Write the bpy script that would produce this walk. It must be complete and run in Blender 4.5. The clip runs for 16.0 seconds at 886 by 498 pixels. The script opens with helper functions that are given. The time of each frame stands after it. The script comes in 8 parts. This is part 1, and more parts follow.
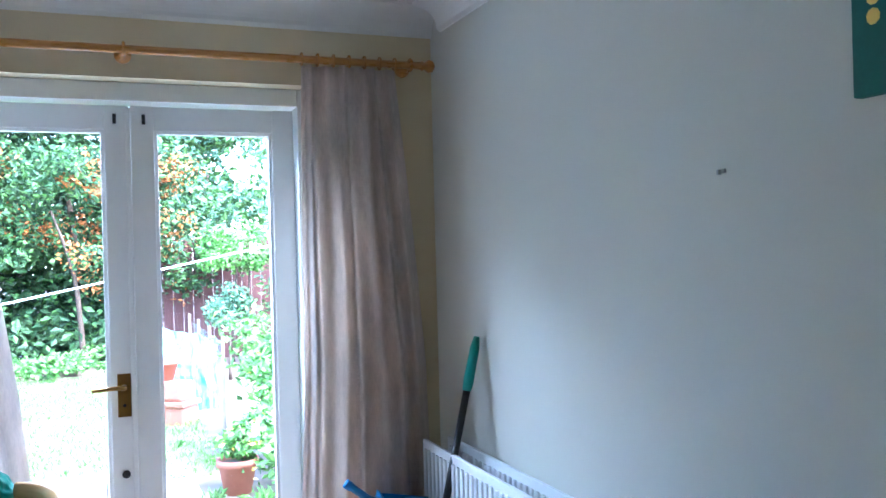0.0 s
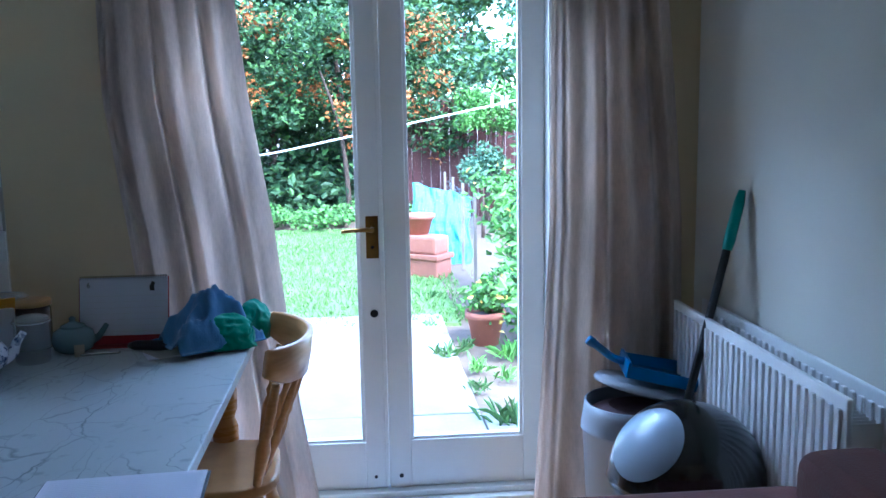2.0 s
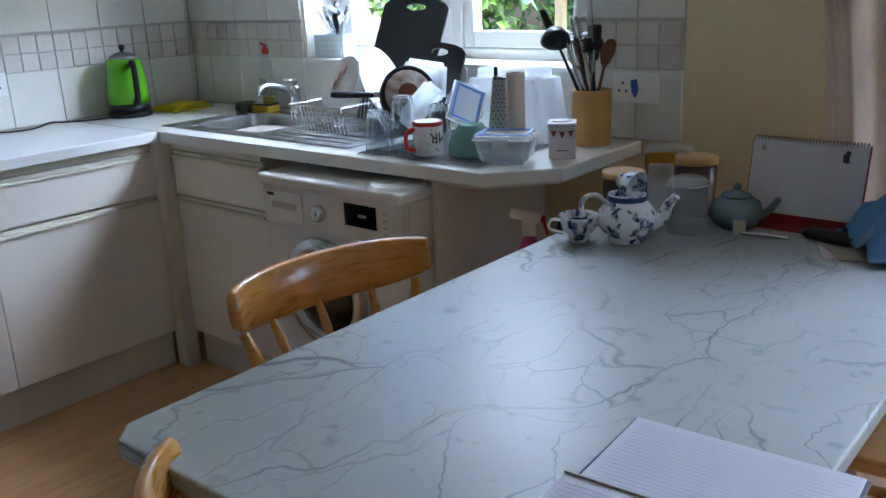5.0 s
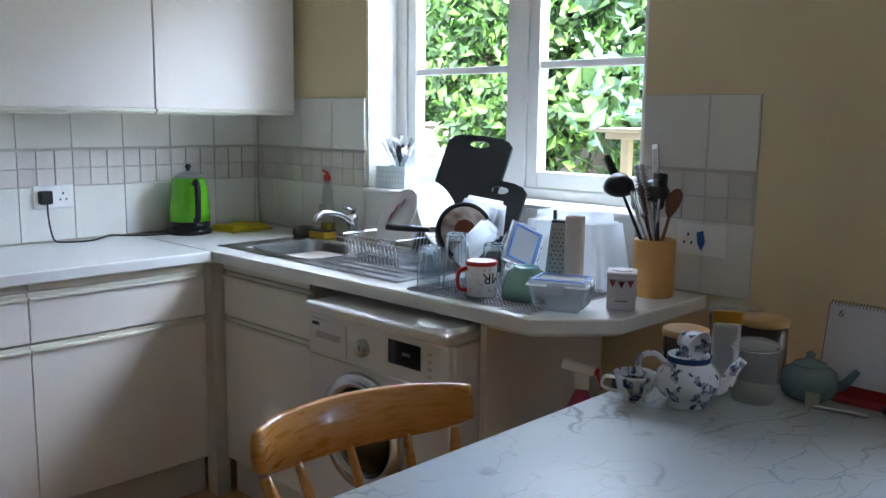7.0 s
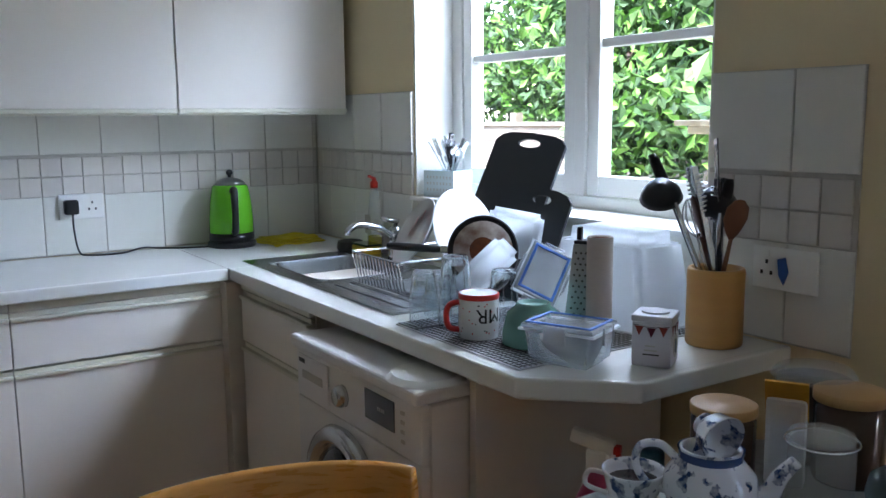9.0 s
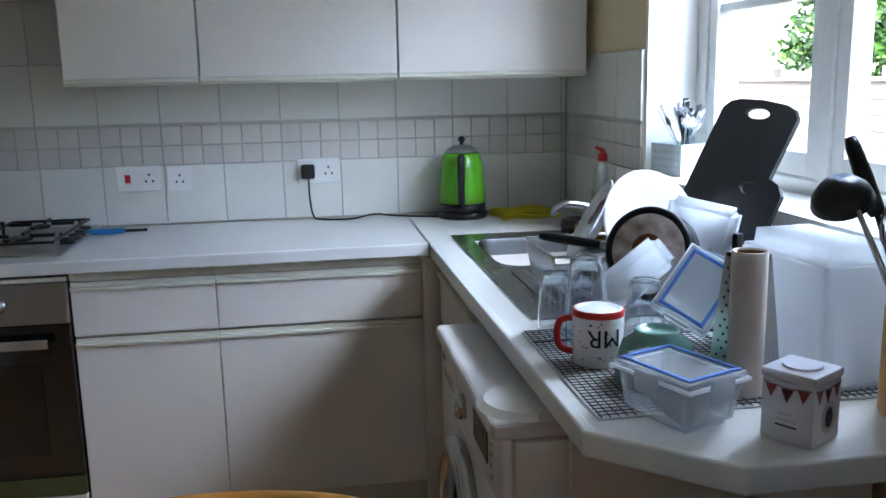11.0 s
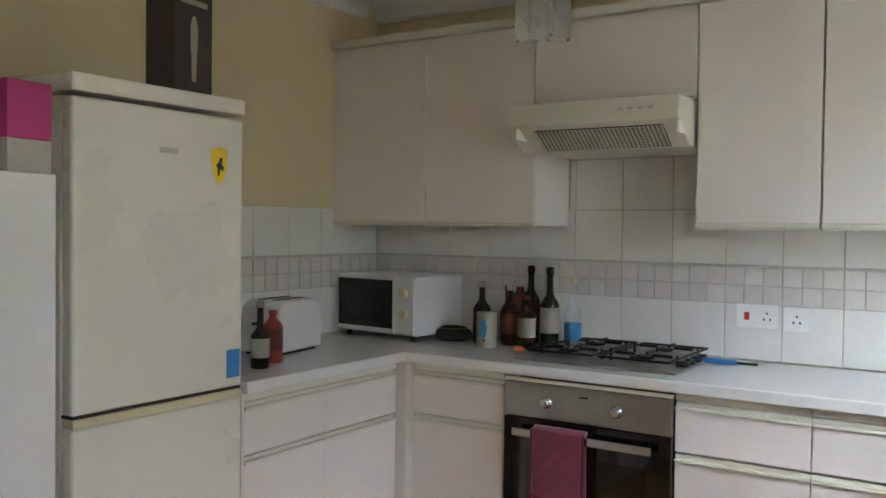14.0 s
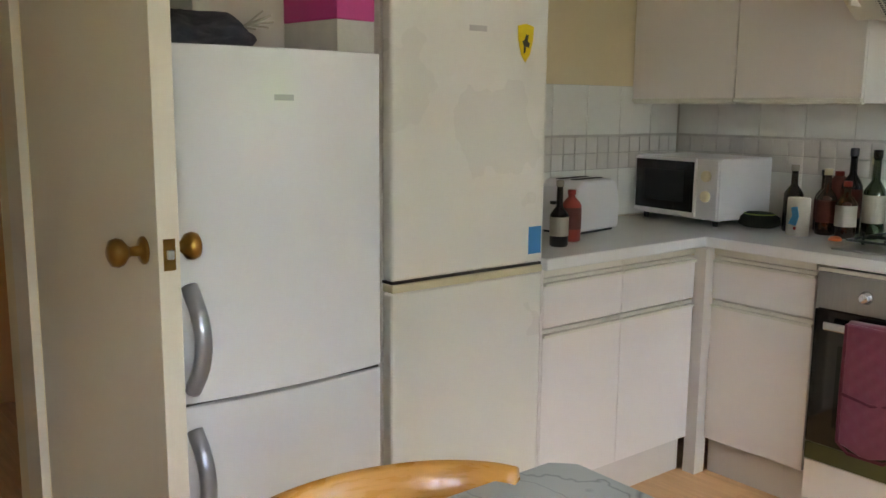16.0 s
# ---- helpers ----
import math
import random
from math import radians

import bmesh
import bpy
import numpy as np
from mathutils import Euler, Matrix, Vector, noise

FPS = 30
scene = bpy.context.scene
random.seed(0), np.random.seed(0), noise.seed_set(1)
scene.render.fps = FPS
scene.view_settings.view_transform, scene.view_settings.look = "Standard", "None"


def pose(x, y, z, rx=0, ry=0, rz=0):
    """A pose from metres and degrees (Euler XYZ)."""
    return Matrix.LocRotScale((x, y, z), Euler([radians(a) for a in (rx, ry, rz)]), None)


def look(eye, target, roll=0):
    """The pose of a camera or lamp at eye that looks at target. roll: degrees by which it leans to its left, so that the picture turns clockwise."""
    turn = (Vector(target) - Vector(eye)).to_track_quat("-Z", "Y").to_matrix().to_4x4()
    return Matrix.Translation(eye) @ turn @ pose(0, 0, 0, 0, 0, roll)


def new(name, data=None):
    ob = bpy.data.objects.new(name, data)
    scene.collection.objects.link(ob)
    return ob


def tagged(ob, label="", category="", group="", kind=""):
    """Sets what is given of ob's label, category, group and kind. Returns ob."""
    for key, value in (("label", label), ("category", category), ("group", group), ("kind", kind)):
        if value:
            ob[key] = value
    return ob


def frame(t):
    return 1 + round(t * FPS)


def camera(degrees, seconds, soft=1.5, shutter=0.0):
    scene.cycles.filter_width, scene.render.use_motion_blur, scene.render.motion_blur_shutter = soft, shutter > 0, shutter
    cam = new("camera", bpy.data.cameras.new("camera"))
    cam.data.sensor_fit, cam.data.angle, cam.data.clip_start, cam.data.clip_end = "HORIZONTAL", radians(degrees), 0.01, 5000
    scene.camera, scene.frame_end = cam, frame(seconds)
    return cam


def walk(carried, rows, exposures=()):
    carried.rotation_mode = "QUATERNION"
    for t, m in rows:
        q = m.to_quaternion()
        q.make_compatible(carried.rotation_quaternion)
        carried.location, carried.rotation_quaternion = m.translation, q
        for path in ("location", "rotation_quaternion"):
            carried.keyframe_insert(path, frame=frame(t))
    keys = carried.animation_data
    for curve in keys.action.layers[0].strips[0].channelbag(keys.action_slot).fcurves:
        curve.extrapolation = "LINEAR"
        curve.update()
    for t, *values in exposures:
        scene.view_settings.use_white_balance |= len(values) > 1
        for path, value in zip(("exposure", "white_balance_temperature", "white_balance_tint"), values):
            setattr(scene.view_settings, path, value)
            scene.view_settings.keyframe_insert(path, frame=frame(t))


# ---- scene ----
cam = camera(53.9, 16.0)
PATH = [
    (0, (3.377, -3.083, 1.504), (4.12, -1.226, 1.502), -1.5),
    (0.5, (3.346, -3.099, 1.492), (4.016, -1.215, 1.471), -1.3),
    (1, (3.368, -3.097, 1.499), (3.921, -1.176, 1.429), -1.2),
    (1.5, (3.317, -3.045, 1.399), (3.769, -1.1, 1.296), -1.1),
    (2, (3.444, -2.909, 1.428), (3.617, -0.939, 1.134), -1.0),
    (2.5, (3.399, -2.785, 1.409), (3.389, -0.837, 0.954), -0.6),
    (3, (3.344, -2.627, 1.389), (3.131, -0.738, 0.765), -0.4),
    (3.5, (3.297, -2.5, 1.361), (2.863, -0.685, 0.641), -0.5),
    (4, (3.304, -2.409, 1.337), (2.539, -0.71, 0.608), -1.4),
    (4.5, (3.342, -2.319, 1.354), (2.277, -0.779, 0.651), -2.9),
    (5, (3.339, -2.296, 1.364), (2.1, -0.842, 0.773), -2.5),
    (7.5, (3.275, -2.103, 1.373), (1.836, -0.74, 1.108), 0.5),
    (8, (3.267, -1.901, 1.346), (1.723, -0.655, 1.091), -0.5),
    (10.5, (3.081, -1.087, 1.357), (1.241, -0.411, 0.957), 0.1),
    (11, (3.09, -0.944, 1.366), (1.15, -0.645, 0.983), -1.2),
    (11.5, (3.062, -0.844, 1.367), (1.09, -0.861, 1.032), -1.4),
    (12, (3.14, -0.812, 1.388), (1.156, -0.961, 1.189), -0.3),
    (12.5, (3.232, -0.799, 1.403), (1.244, -0.976, 1.284), 1.1),
    (13, (3.267, -0.792, 1.401), (1.301, -1.145, 1.307), 1.7),
    (13.5, (3.265, -0.735, 1.387), (1.407, -1.473, 1.322), 0.7),
    (14, (3.242, -0.751, 1.359), (1.568, -1.844, 1.31), 0.7),
    (14.5, (3.241, -0.768, 1.355), (1.733, -2.08, 1.301), 0.7),
    (15, (3.259, -0.795, 1.354), (1.889, -2.251, 1.285), 0.6),
    (15.5, (3.265, -0.793, 1.348), (1.989, -2.328, 1.213), 0.2),
    (16, (3.263, -0.798, 1.347), (2.038, -2.346, 1.024), 0.5),
]
walk(cam, [(t, look(eye, target, roll)) for t, eye, target, roll in PATH],
     [(0, 5.1, 4950, 15), (0.6, 4.7, 4900, 14), (1.6, 4.25, 4650, 14), (2.5, 3.85, 4700, 16), (3.5, 3.6, 5000, 16), (4.3, 4.25, 5700, 18), (5.2, 4.75, 6000, 17),
      (7.5, 4.6, 6200, 19), (10.5, 4.35, 6000, 18), (12.5, 4.5, 6600, 18), (13.5, 4.8, 7000, 20), (14.2, 5.15, 7200, 20), (16.0, 5.35, 7600, 20)])

# world and sun: bright overcast
world = bpy.data.worlds.new("sky")
scene.world = world
world.use_nodes = True
wn = world.node_tree.nodes
sky = wn.new("ShaderNodeTexSky")
sky.sky_type = "NISHITA"
sky.sun_disc = False
sky.sun_elevation = radians(48)
sky.sun_rotation = radians(150)
sky.air_density, sky.dust_density, sky.ozone_density = 1.0, 1.2, 1.2
wn["Background"].inputs["Strength"].default_value = 0.12
world.node_tree.links.new(sky.outputs[0], wn["Background"].inputs["Color"])
sun_data = bpy.data.lights.new("sun", "SUN")
sun_data.energy, sun_data.angle, sun_data.color = 0.75, radians(12), (1.0, 0.97, 0.92)
sun = new("sun", sun_data)
sun.matrix_basis = look((0, 0, 20), (-8.0 * 0.5, 13.9 * 0.5, 20 - 8.9))

# unseen area lamps added for sky light through garden door and kitchen window
for nm, at_, to_, w, h, watts in (("door_sky", (3.49, 1.3, 3.1), (3.49, -0.9, 0.9), 2.2, 1.6, 11), ("window_sky", (1.33, 1.3, 3.3), (1.2, -0.8, 1.0), 2.2, 1.6, 13)):
    ld = bpy.data.lights.new(nm, "AREA")
    ld.shape, ld.size, ld.size_y, ld.energy, ld.color = "RECTANGLE", w, h, watts, (0.74, 0.88, 1.0)
    new(nm, ld).matrix_basis = look(at_, to_)


# ---- materials ----
def rgb(h):
    """An sRGB hex colour as linear values."""
    v = [int(h[i:i + 2], 16) / 255 for i in (0, 2, 4)]
    return tuple(c / 12.92 if c < 0.04045 else ((c + 0.055) / 1.055) ** 2.4 for c in v) + (1.0,)


def material(name, colour, rough=0.6, metal=0.0, vary=0.08, scale=6.0, fine=120.0, bump=0.15, depth=0.002, coat=0.0,
             transmission=0.0, ior=1.45, alpha=1.0, sheen=0.0, island=0.0, stain=None, stretch=(1, 1, 1), subsurface=0.0):
    """A paint, plastic, metal or cloth: its colour drifts at two scales, and fine noise lifts it."""
    m = bpy.data.materials.new(name)
    m.use_nodes = True
    t = m.node_tree
    n, link = t.nodes, t.links.new
    b = n["Principled BSDF"]
    c = rgb(colour) if isinstance(colour, str) else (*colour, 1.0)
    b.inputs["Roughness"].default_value = rough
    b.inputs["Metallic"].default_value = metal
    b.inputs["IOR"].default_value = ior
    b.inputs["Coat Weight"].default_value = coat
    b.inputs["Transmission Weight"].default_value = transmission
    b.inputs["Alpha"].default_value = alpha
    b.inputs["Sheen Weight"].default_value = sheen
    co = n.new("ShaderNodeTexCoord")
    mp = n.new("ShaderNodeMapping")
    mp.inputs["Scale"].default_value = stretch
    link(co.outputs["Object"], mp.inputs["Vector"])
    big = n.new("ShaderNodeTexNoise")
    big.inputs["Scale"].default_value = scale
    big.inputs["Detail"].default_value = 4
    small = n.new("ShaderNodeTexNoise")
    small.inputs["Scale"].default_value = fine
    small.inputs["Detail"].default_value = 2
    link(mp.outputs[0], big.inputs["Vector"])
    link(mp.outputs[0], small.inputs["Vector"])
    mix = n.new("ShaderNodeMix")
    mix.data_type = "RGBA"
    mix.inputs["A"].default_value = tuple(x * (1 - vary) for x in c[:3]) + (1,)
    mix.inputs["B"].default_value = tuple(min(1, x * (1 + vary)) for x in c[:3]) + (1,)
    if stain:
        mix.inputs["A"].default_value = rgb(stain)
    add = n.new("ShaderNodeMath")
    add.operation = "MULTIPLY_ADD"
    add.inputs[1].default_value = 0.35
    link(small.outputs["Fac"], add.inputs[0])
    sc = n.new("ShaderNodeMapRange")
    sc.inputs["From Min"].default_value, sc.inputs["From Max"].default_value = 0.3, 0.7
    sc.inputs["To Max"].default_value = 0.65
    link(big.outputs["Fac"], sc.inputs["Value"])
    link(sc.outputs[0], add.inputs[2])
    link(add.outputs[0], mix.inputs["Factor"])
    out = mix.outputs["Result"]
    if island:
        info = n.new("ShaderNodeObjectInfo")
        geo = n.new("ShaderNodeNewGeometry")
        s = n.new("ShaderNodeMath")
        s.operation = "ADD"
        link(info.outputs["Random"], s.inputs[0])
        link(geo.outputs["Random Per Island"], s.inputs[1])
        f = n.new("ShaderNodeMath")
        f.operation = "FRACT"
        link(s.outputs[0], f.inputs[0])
        mr = n.new("ShaderNodeMapRange")
        mr.inputs["To Min"].default_value, mr.inputs["To Max"].default_value = 1 - island, 1 + island
        link(f.outputs[0], mr.inputs["Value"])
        hs = n.new("ShaderNodeHueSaturation")
        link(mr.outputs[0], hs.inputs["Value"])
        link(out, hs.inputs["Color"])
        out = hs.outputs[0]
    link(out, b.inputs["Base Color"])
    rr = n.new("ShaderNodeMapRange")
    rr.inputs["To Min"].default_value, rr.inputs["To Max"].default_value = max(0.02, rough * 0.85), min(1, rough * 1.15)
    link(big.outputs["Fac"], rr.inputs["Value"])
    link(rr.outputs[0], b.inputs["Roughness"])
    if bump:
        bp = n.new("ShaderNodeBump")
        bp.inputs["Strength"].default_value = bump
        bp.inputs["Distance"].default_value = depth
        link(small.outputs["Fac"], bp.inputs["Height"])
        link(bp.outputs[0], b.inputs["Normal"])
    return m


def marble_material():
    m = bpy.data.materials.new("veined_marble")
    m.use_nodes = True
    t = m.node_tree
    n, link = t.nodes, t.links.new
    b = n["Principled BSDF"]
    co = n.new("ShaderNodeTexCoord")
    warp = n.new("ShaderNodeTexNoise")
    warp.inputs["Scale"].default_value, warp.inputs["Detail"].default_value = 2.2, 5
    link(co.outputs["Object"], warp.inputs["Vector"])
    off = n.new("ShaderNodeVectorMath")
    off.operation = "MULTIPLY_ADD"
    off.inputs[1].default_value = (0.55, 0.55, 0.0)
    link(warp.outputs["Color"], off.inputs[0])
    link(co.outputs["Object"], off.inputs[2])

    def veins(scale, width, strength, squash, turn):
        mp = n.new("ShaderNodeMapping")
        mp.inputs["Scale"].default_value = squash
        mp.inputs["Rotation"].default_value = (0, 0, radians(turn))
        link(off.outputs[0], mp.inputs["Vector"])
        v = n.new("ShaderNodeTexVoronoi")
        v.feature = "DISTANCE_TO_EDGE"
        v.inputs["Scale"].default_value = scale
        link(mp.outputs[0], v.inputs["Vector"])
        r = n.new("ShaderNodeMapRange")
        r.inputs["From Max"].default_value = width
        r.inputs["To Min"].default_value, r.inputs["To Max"].default_value = strength, 0
        link(v.outputs["Distance"], r.inputs["Value"])
        return r.outputs[0]
    fade = n.new("ShaderNodeTexNoise")
    fade.inputs["Scale"].default_value = 3.5
    link(co.outputs["Object"], fade.inputs["Vector"])
    fr = n.new("ShaderNodeMapRange")
    fr.inputs["From Min"].default_value, fr.inputs["From Max"].default_value = 0.36, 0.60
    link(fade.outputs["Fac"], fr.inputs["Value"])
    a1 = veins(3.0, 0.011, 0.8, (1.0, 0.42, 1), 58)
    a2 = veins(9.5, 0.022, 0.55, (1.0, 0.5, 1), 35)
    mx = n.new("ShaderNodeMath")
    mx.operation = "MAXIMUM"
    link(a1, mx.inputs[0])
    link(a2, mx.inputs[1])
    mul = n.new("ShaderNodeMath")
    mul.operation = "MULTIPLY"
    link(mx.outputs[0], mul.inputs[0])
    link(fr.outputs[0], mul.inputs[1])
    blot = n.new("ShaderNodeTexNoise")
    blot.inputs["Scale"].default_value, blot.inputs["Detail"].default_value = 22, 4
    link(co.outputs["Object"], blot.inputs["Vector"])
    br = n.new("ShaderNodeMapRange")
    br.inputs["From Min"].default_value, br.inputs["From Max"].default_value = 0.62, 0.74
    br.inputs["To Max"].default_value = 0.35
    link(blot.outputs["Fac"], br.inputs["Value"])
    mx2 = n.new("ShaderNodeMath")
    mx2.operation = "MAXIMUM"
    link(mul.outputs[0], mx2.inputs[0])
    link(br.outputs[0], mx2.inputs[1])
    cloud = n.new("ShaderNodeMix")
    cloud.data_type = "RGBA"
    cloud.inputs["A"].default_value = rgb("8f9797")
    cloud.inputs["B"].default_value = rgb("b8bcb8")
    link(warp.outputs["Fac"], cloud.inputs["Factor"])
    mix = n.new("ShaderNodeMix")
    mix.data_type = "RGBA"
    mix.inputs["B"].default_value = rgb("3f494b")
    link(mx2.outputs[0], mix.inputs["Factor"])
    link(cloud.outputs["Result"], mix.inputs["A"])
    link(mix.outputs["Result"], b.inputs["Base Color"])
    b.inputs["Specular IOR Level"].default_value = 0.2
    rr = n.new("ShaderNodeMapRange")
    rr.inputs["To Min"].default_value, rr.inputs["To Max"].default_value = 0.28, 0.42
    link(warp.outputs["Fac"], rr.inputs["Value"])
    link(rr.outputs[0], b.inputs["Roughness"])
    return m


def wood_material(name, light, dark, rough=0.35, scale=1.0, axis=(1, 12, 12), island=0.0, coat=0.0):
    m = material(name, light, rough, vary=0.1, scale=3 * scale, fine=40 * scale, bump=0.1, stretch=axis, island=island, stain=dark, coat=coat)
    return m


M = {
    "cream_wall": material("cream_wall_paint", "dacaa4", 0.85, vary=0.03, scale=1.5, fine=160, bump=0.25, depth=0.0015),
    "white_ceiling": material("white_ceiling_paint", "e6e4dd", 0.9, vary=0.02, scale=1.2, fine=140, bump=0.15),
    "grey_wall": material("pale_wall_paint", "d2cfc2", 0.85, vary=0.03, scale=1.2, fine=150, bump=0.25, depth=0.0015),
    "white_gloss": material("white_gloss_paint", "e9e9e4", 0.3, vary=0.05, scale=4, fine=60, bump=0.08, coat=0.2),
    "cabinet": material("cream_white_laminate", "e2dcd3", 0.38, vary=0.03, scale=2, fine=220, bump=0.1),
    "cabinet_trim": material("cream_trim_profile", "d6d3c2", 0.4, vary=0.04, scale=5),
    "worktop": material("white_laminate_worktop", "dedfda", 0.22, vary=0.03, scale=3, fine=260, bump=0.05),
    "plinth": material("cream_plinth_board", "cfc8bd", 0.5, vary=0.05, scale=4),
    "dark_gap": material("dark_shadow_gap_board", "3a3530", 0.7, vary=0.1),
    "tile": material("white_glazed_tile", "dfded5", 0.14, vary=0.03, scale=9, fine=30, bump=0.03, island=0.03),
    "tile_small": material("grey_glazed_tile", "cfcac1", 0.16, vary=0.04, scale=14, fine=40, bump=0.03, island=0.06),
    "grout": material("grey_grout", "bab6ac", 0.9, vary=0.1, scale=20),
    "laminate": wood_material("laminate_floor_board", "cfa477", "b98a5c", 0.3, 1.0, (14, 1.2, 14), island=0.07),
    "glass": material("clear_pane_glass", "ffffff", 0.02, vary=0.0, bump=0, transmission=1.0, ior=1.1),
    "brass": material("aged_brass", "8f6d38", 0.3, metal=1.0, vary=0.15, scale=30),
    "chrome": material("brushed_chrome", "c4c6c8", 0.22, metal=1.0, vary=0.06, scale=20),
    "steel": material("brushed_steel", "a9a9a6", 0.3, metal=1.0, vary=0.08, scale=10, stretch=(1, 14, 1)),
    "black": material("black_plastic", "17181a", 0.35, vary=0.1, scale=10),
    "marble": marble_material(),
    "pine": wood_material("honey_pine", "bf8740", "b07730", 0.28, 3.0, (2, 2, 12), coat=0.35),
    "pine_side": wood_material("pale_beech", "c79a63", "b98b54", 0.35, 3.0, (2, 2, 12), coat=0.2),
    "curtain": material("cream_woven_curtain", "dacdc2", 0.9, vary=0.42, scale=9, fine=180, bump=0.5, depth=0.003, sheen=0.3, stretch=(1, 1, 0.25)),
    "lining": material("white_curtain_lining", "e1dcd3", 0.9, vary=0.05),
    "grass": material("lawn_grass", "6b8a48", 0.9, vary=0.3, scale=1.5, fine=40, bump=0.8, depth=0.03),
    "paving": material("grey_paving_stone", "98948b", 0.85, vary=0.14, scale=6, fine=70, bump=0.4, depth=0.004, island=0.08),
    "soil": material("dry_garden_soil", "6d5e4d", 0.95, vary=0.25, scale=8, fine=50, bump=0.8, depth=0.01),
}


# ---- mesh helpers ----
def part(name, bm, mat, parent=None, label="", smooth=False, at=None):
    """Links a bmesh as one mesh object under its thing or part."""
    me = bpy.data.meshes.new(name)
    bm.to_mesh(me)
    bm.free()
    if smooth:
        for p in me.polygons:
            p.use_smooth = True
    me.materials.append(M[mat] if isinstance(mat, str) else mat)
    ob = new(name, me)
    if at is not None:
        ob.matrix_basis = at
    if parent is not None:
        ob.parent = parent
    if label:
        tagged(ob, label)
    return ob


def thing(name, label, category, m=None, group="", kind=""):
    ob = tagged(new(name), label, category, group, kind)
    if m is not None:
        ob.matrix_basis = m
    return ob


def joined(*bms):
    """Several bmeshes as one."""
    out = bmesh.new()
    for b in bms:
        me = bpy.data.meshes.new("tmp")
        b.to_mesh(me)
        b.free()
        out.from_mesh(me)
        bpy.data.meshes.remove(me)
    return out


def box(x0, x1, y0, y1, z0, z1, bevel=0.0, seg=2):
    bm = bmesh.new()
    bmesh.ops.create_cube(bm, size=1.0)
    bmesh.ops.scale(bm, vec=(x1 - x0, y1 - y0, z1 - z0), verts=bm.verts)
    bmesh.ops.translate(bm, vec=((x0 + x1) / 2, (y0 + y1) / 2, (z0 + z1) / 2), verts=bm.verts)
    if bevel:
        bmesh.ops.bevel(bm, geom=bm.edges[:], offset=bevel, segments=seg, profile=0.6, affect="EDGES")
    return bm


def lathe(profile, n=24, cap=True):
    """A turned shape about z from (radius, height) pairs, bottom to top."""
    bm = bmesh.new()
    rings = []
    for r, z in profile:
        rings.append([bm.verts.new((r * math.cos(2 * math.pi * i / n), r * math.sin(2 * math.pi * i / n), z)) for i in range(n)])
    for a, b in zip(rings, rings[1:]):
        for i in range(n):
            bm.faces.new((a[i], a[(i + 1) % n], b[(i + 1) % n], b[i]))
    if cap:
        bm.faces.new(rings[0][::-1])
        bm.faces.new(rings[-1])
    return bm


def tube(points, radius, n=8, taper=None):
    """A round rod that follows points; radius may be a list."""
    bm = bmesh.new()
    pts = [Vector(p) for p in points]
    rad = radius if isinstance(radius, (list, tuple)) else [radius] * len(pts)
    rings = []
    up = None
    for i, p in enumerate(pts):
        d = (pts[min(i + 1, len(pts) - 1)] - pts[max(i - 1, 0)]).normalized()
        if up is None:
            up = Vector((0, 0, 1)) if abs(d.z) < 0.9 else Vector((1, 0, 0))
        a = d.cross(up).normalized()
        up = a.cross(d).normalized()
        rings.append([bm.verts.new(p + (a * math.cos(2 * math.pi * k / n) + up * math.sin(2 * math.pi * k / n)) * rad[i]) for k in range(n)])
    for a, b in zip(rings, rings[1:]):
        for k in range(n):
            bm.faces.new((a[k], a[(k + 1) % n], b[(k + 1) % n], b[k]))
    bm.faces.new(rings[0][::-1])
    bm.faces.new(rings[-1])
    bmesh.ops.recalc_face_normals(bm, faces=bm.faces)
    return bm


def slab(outline, z0, z1, bevel=0.0, seg=2):
    """A plate with the outline given as (x, y) pairs."""
    bm = bmesh.new()
    lo = [bm.verts.new((x, y, z0)) for x, y in outline]
    hi = [bm.verts.new((x, y, z1)) for x, y in outline]
    bm.faces.new(lo[::-1])
    bm.faces.new(hi)
    k = len(outline)
    for i in range(k):
        bm.faces.new((lo[i], lo[(i + 1) % k], hi[(i + 1) % k], hi[i]))
    bmesh.ops.recalc_face_normals(bm, faces=bm.faces)
    if bevel:
        bmesh.ops.bevel(bm, geom=bm.edges[:], offset=bevel, segments=seg, profile=0.6, affect="EDGES")
    return bm


def moved(bm, m):
    bmesh.ops.transform(bm, matrix=m, verts=bm.verts)
    return bm


def smoothed(points, k=6):
    """A Catmull-Rom line through points."""
    p = [Vector(q) for q in points]
    out = []
    for i in range(len(p) - 1):
        a, b, c, d = p[max(i - 1, 0)], p[i], p[i + 1], p[min(i + 2, len(p) - 1)]
        for j in range(k):
            u = j / k
            out.append(0.5 * ((2 * b) + (c - a) * u + (2 * a - 5 * b + 4 * c - d) * u * u + (3 * b - a - 3 * c + d) * u ** 3))
    return out + [p[-1]]


def translucent(mat, share):
    """Lets daylight glow through thin cloth."""
    t = mat.node_tree
    n = t.nodes
    out = n["Material Output"]
    tr = n.new("ShaderNodeBsdfTranslucent")
    mx = n.new("ShaderNodeMixShader")
    mx.inputs[0].default_value = share
    src = n["Principled BSDF"].inputs["Base Color"].links[0].from_socket
    t.links.new(src, tr.inputs["Color"])
    t.links.new(n["Principled BSDF"].outputs[0], mx.inputs[1])
    t.links.new(tr.outputs[0], mx.inputs[2])
    t.links.new(mx.outputs[0], out.inputs["Surface"])


translucent(M["curtain"], 0.5)


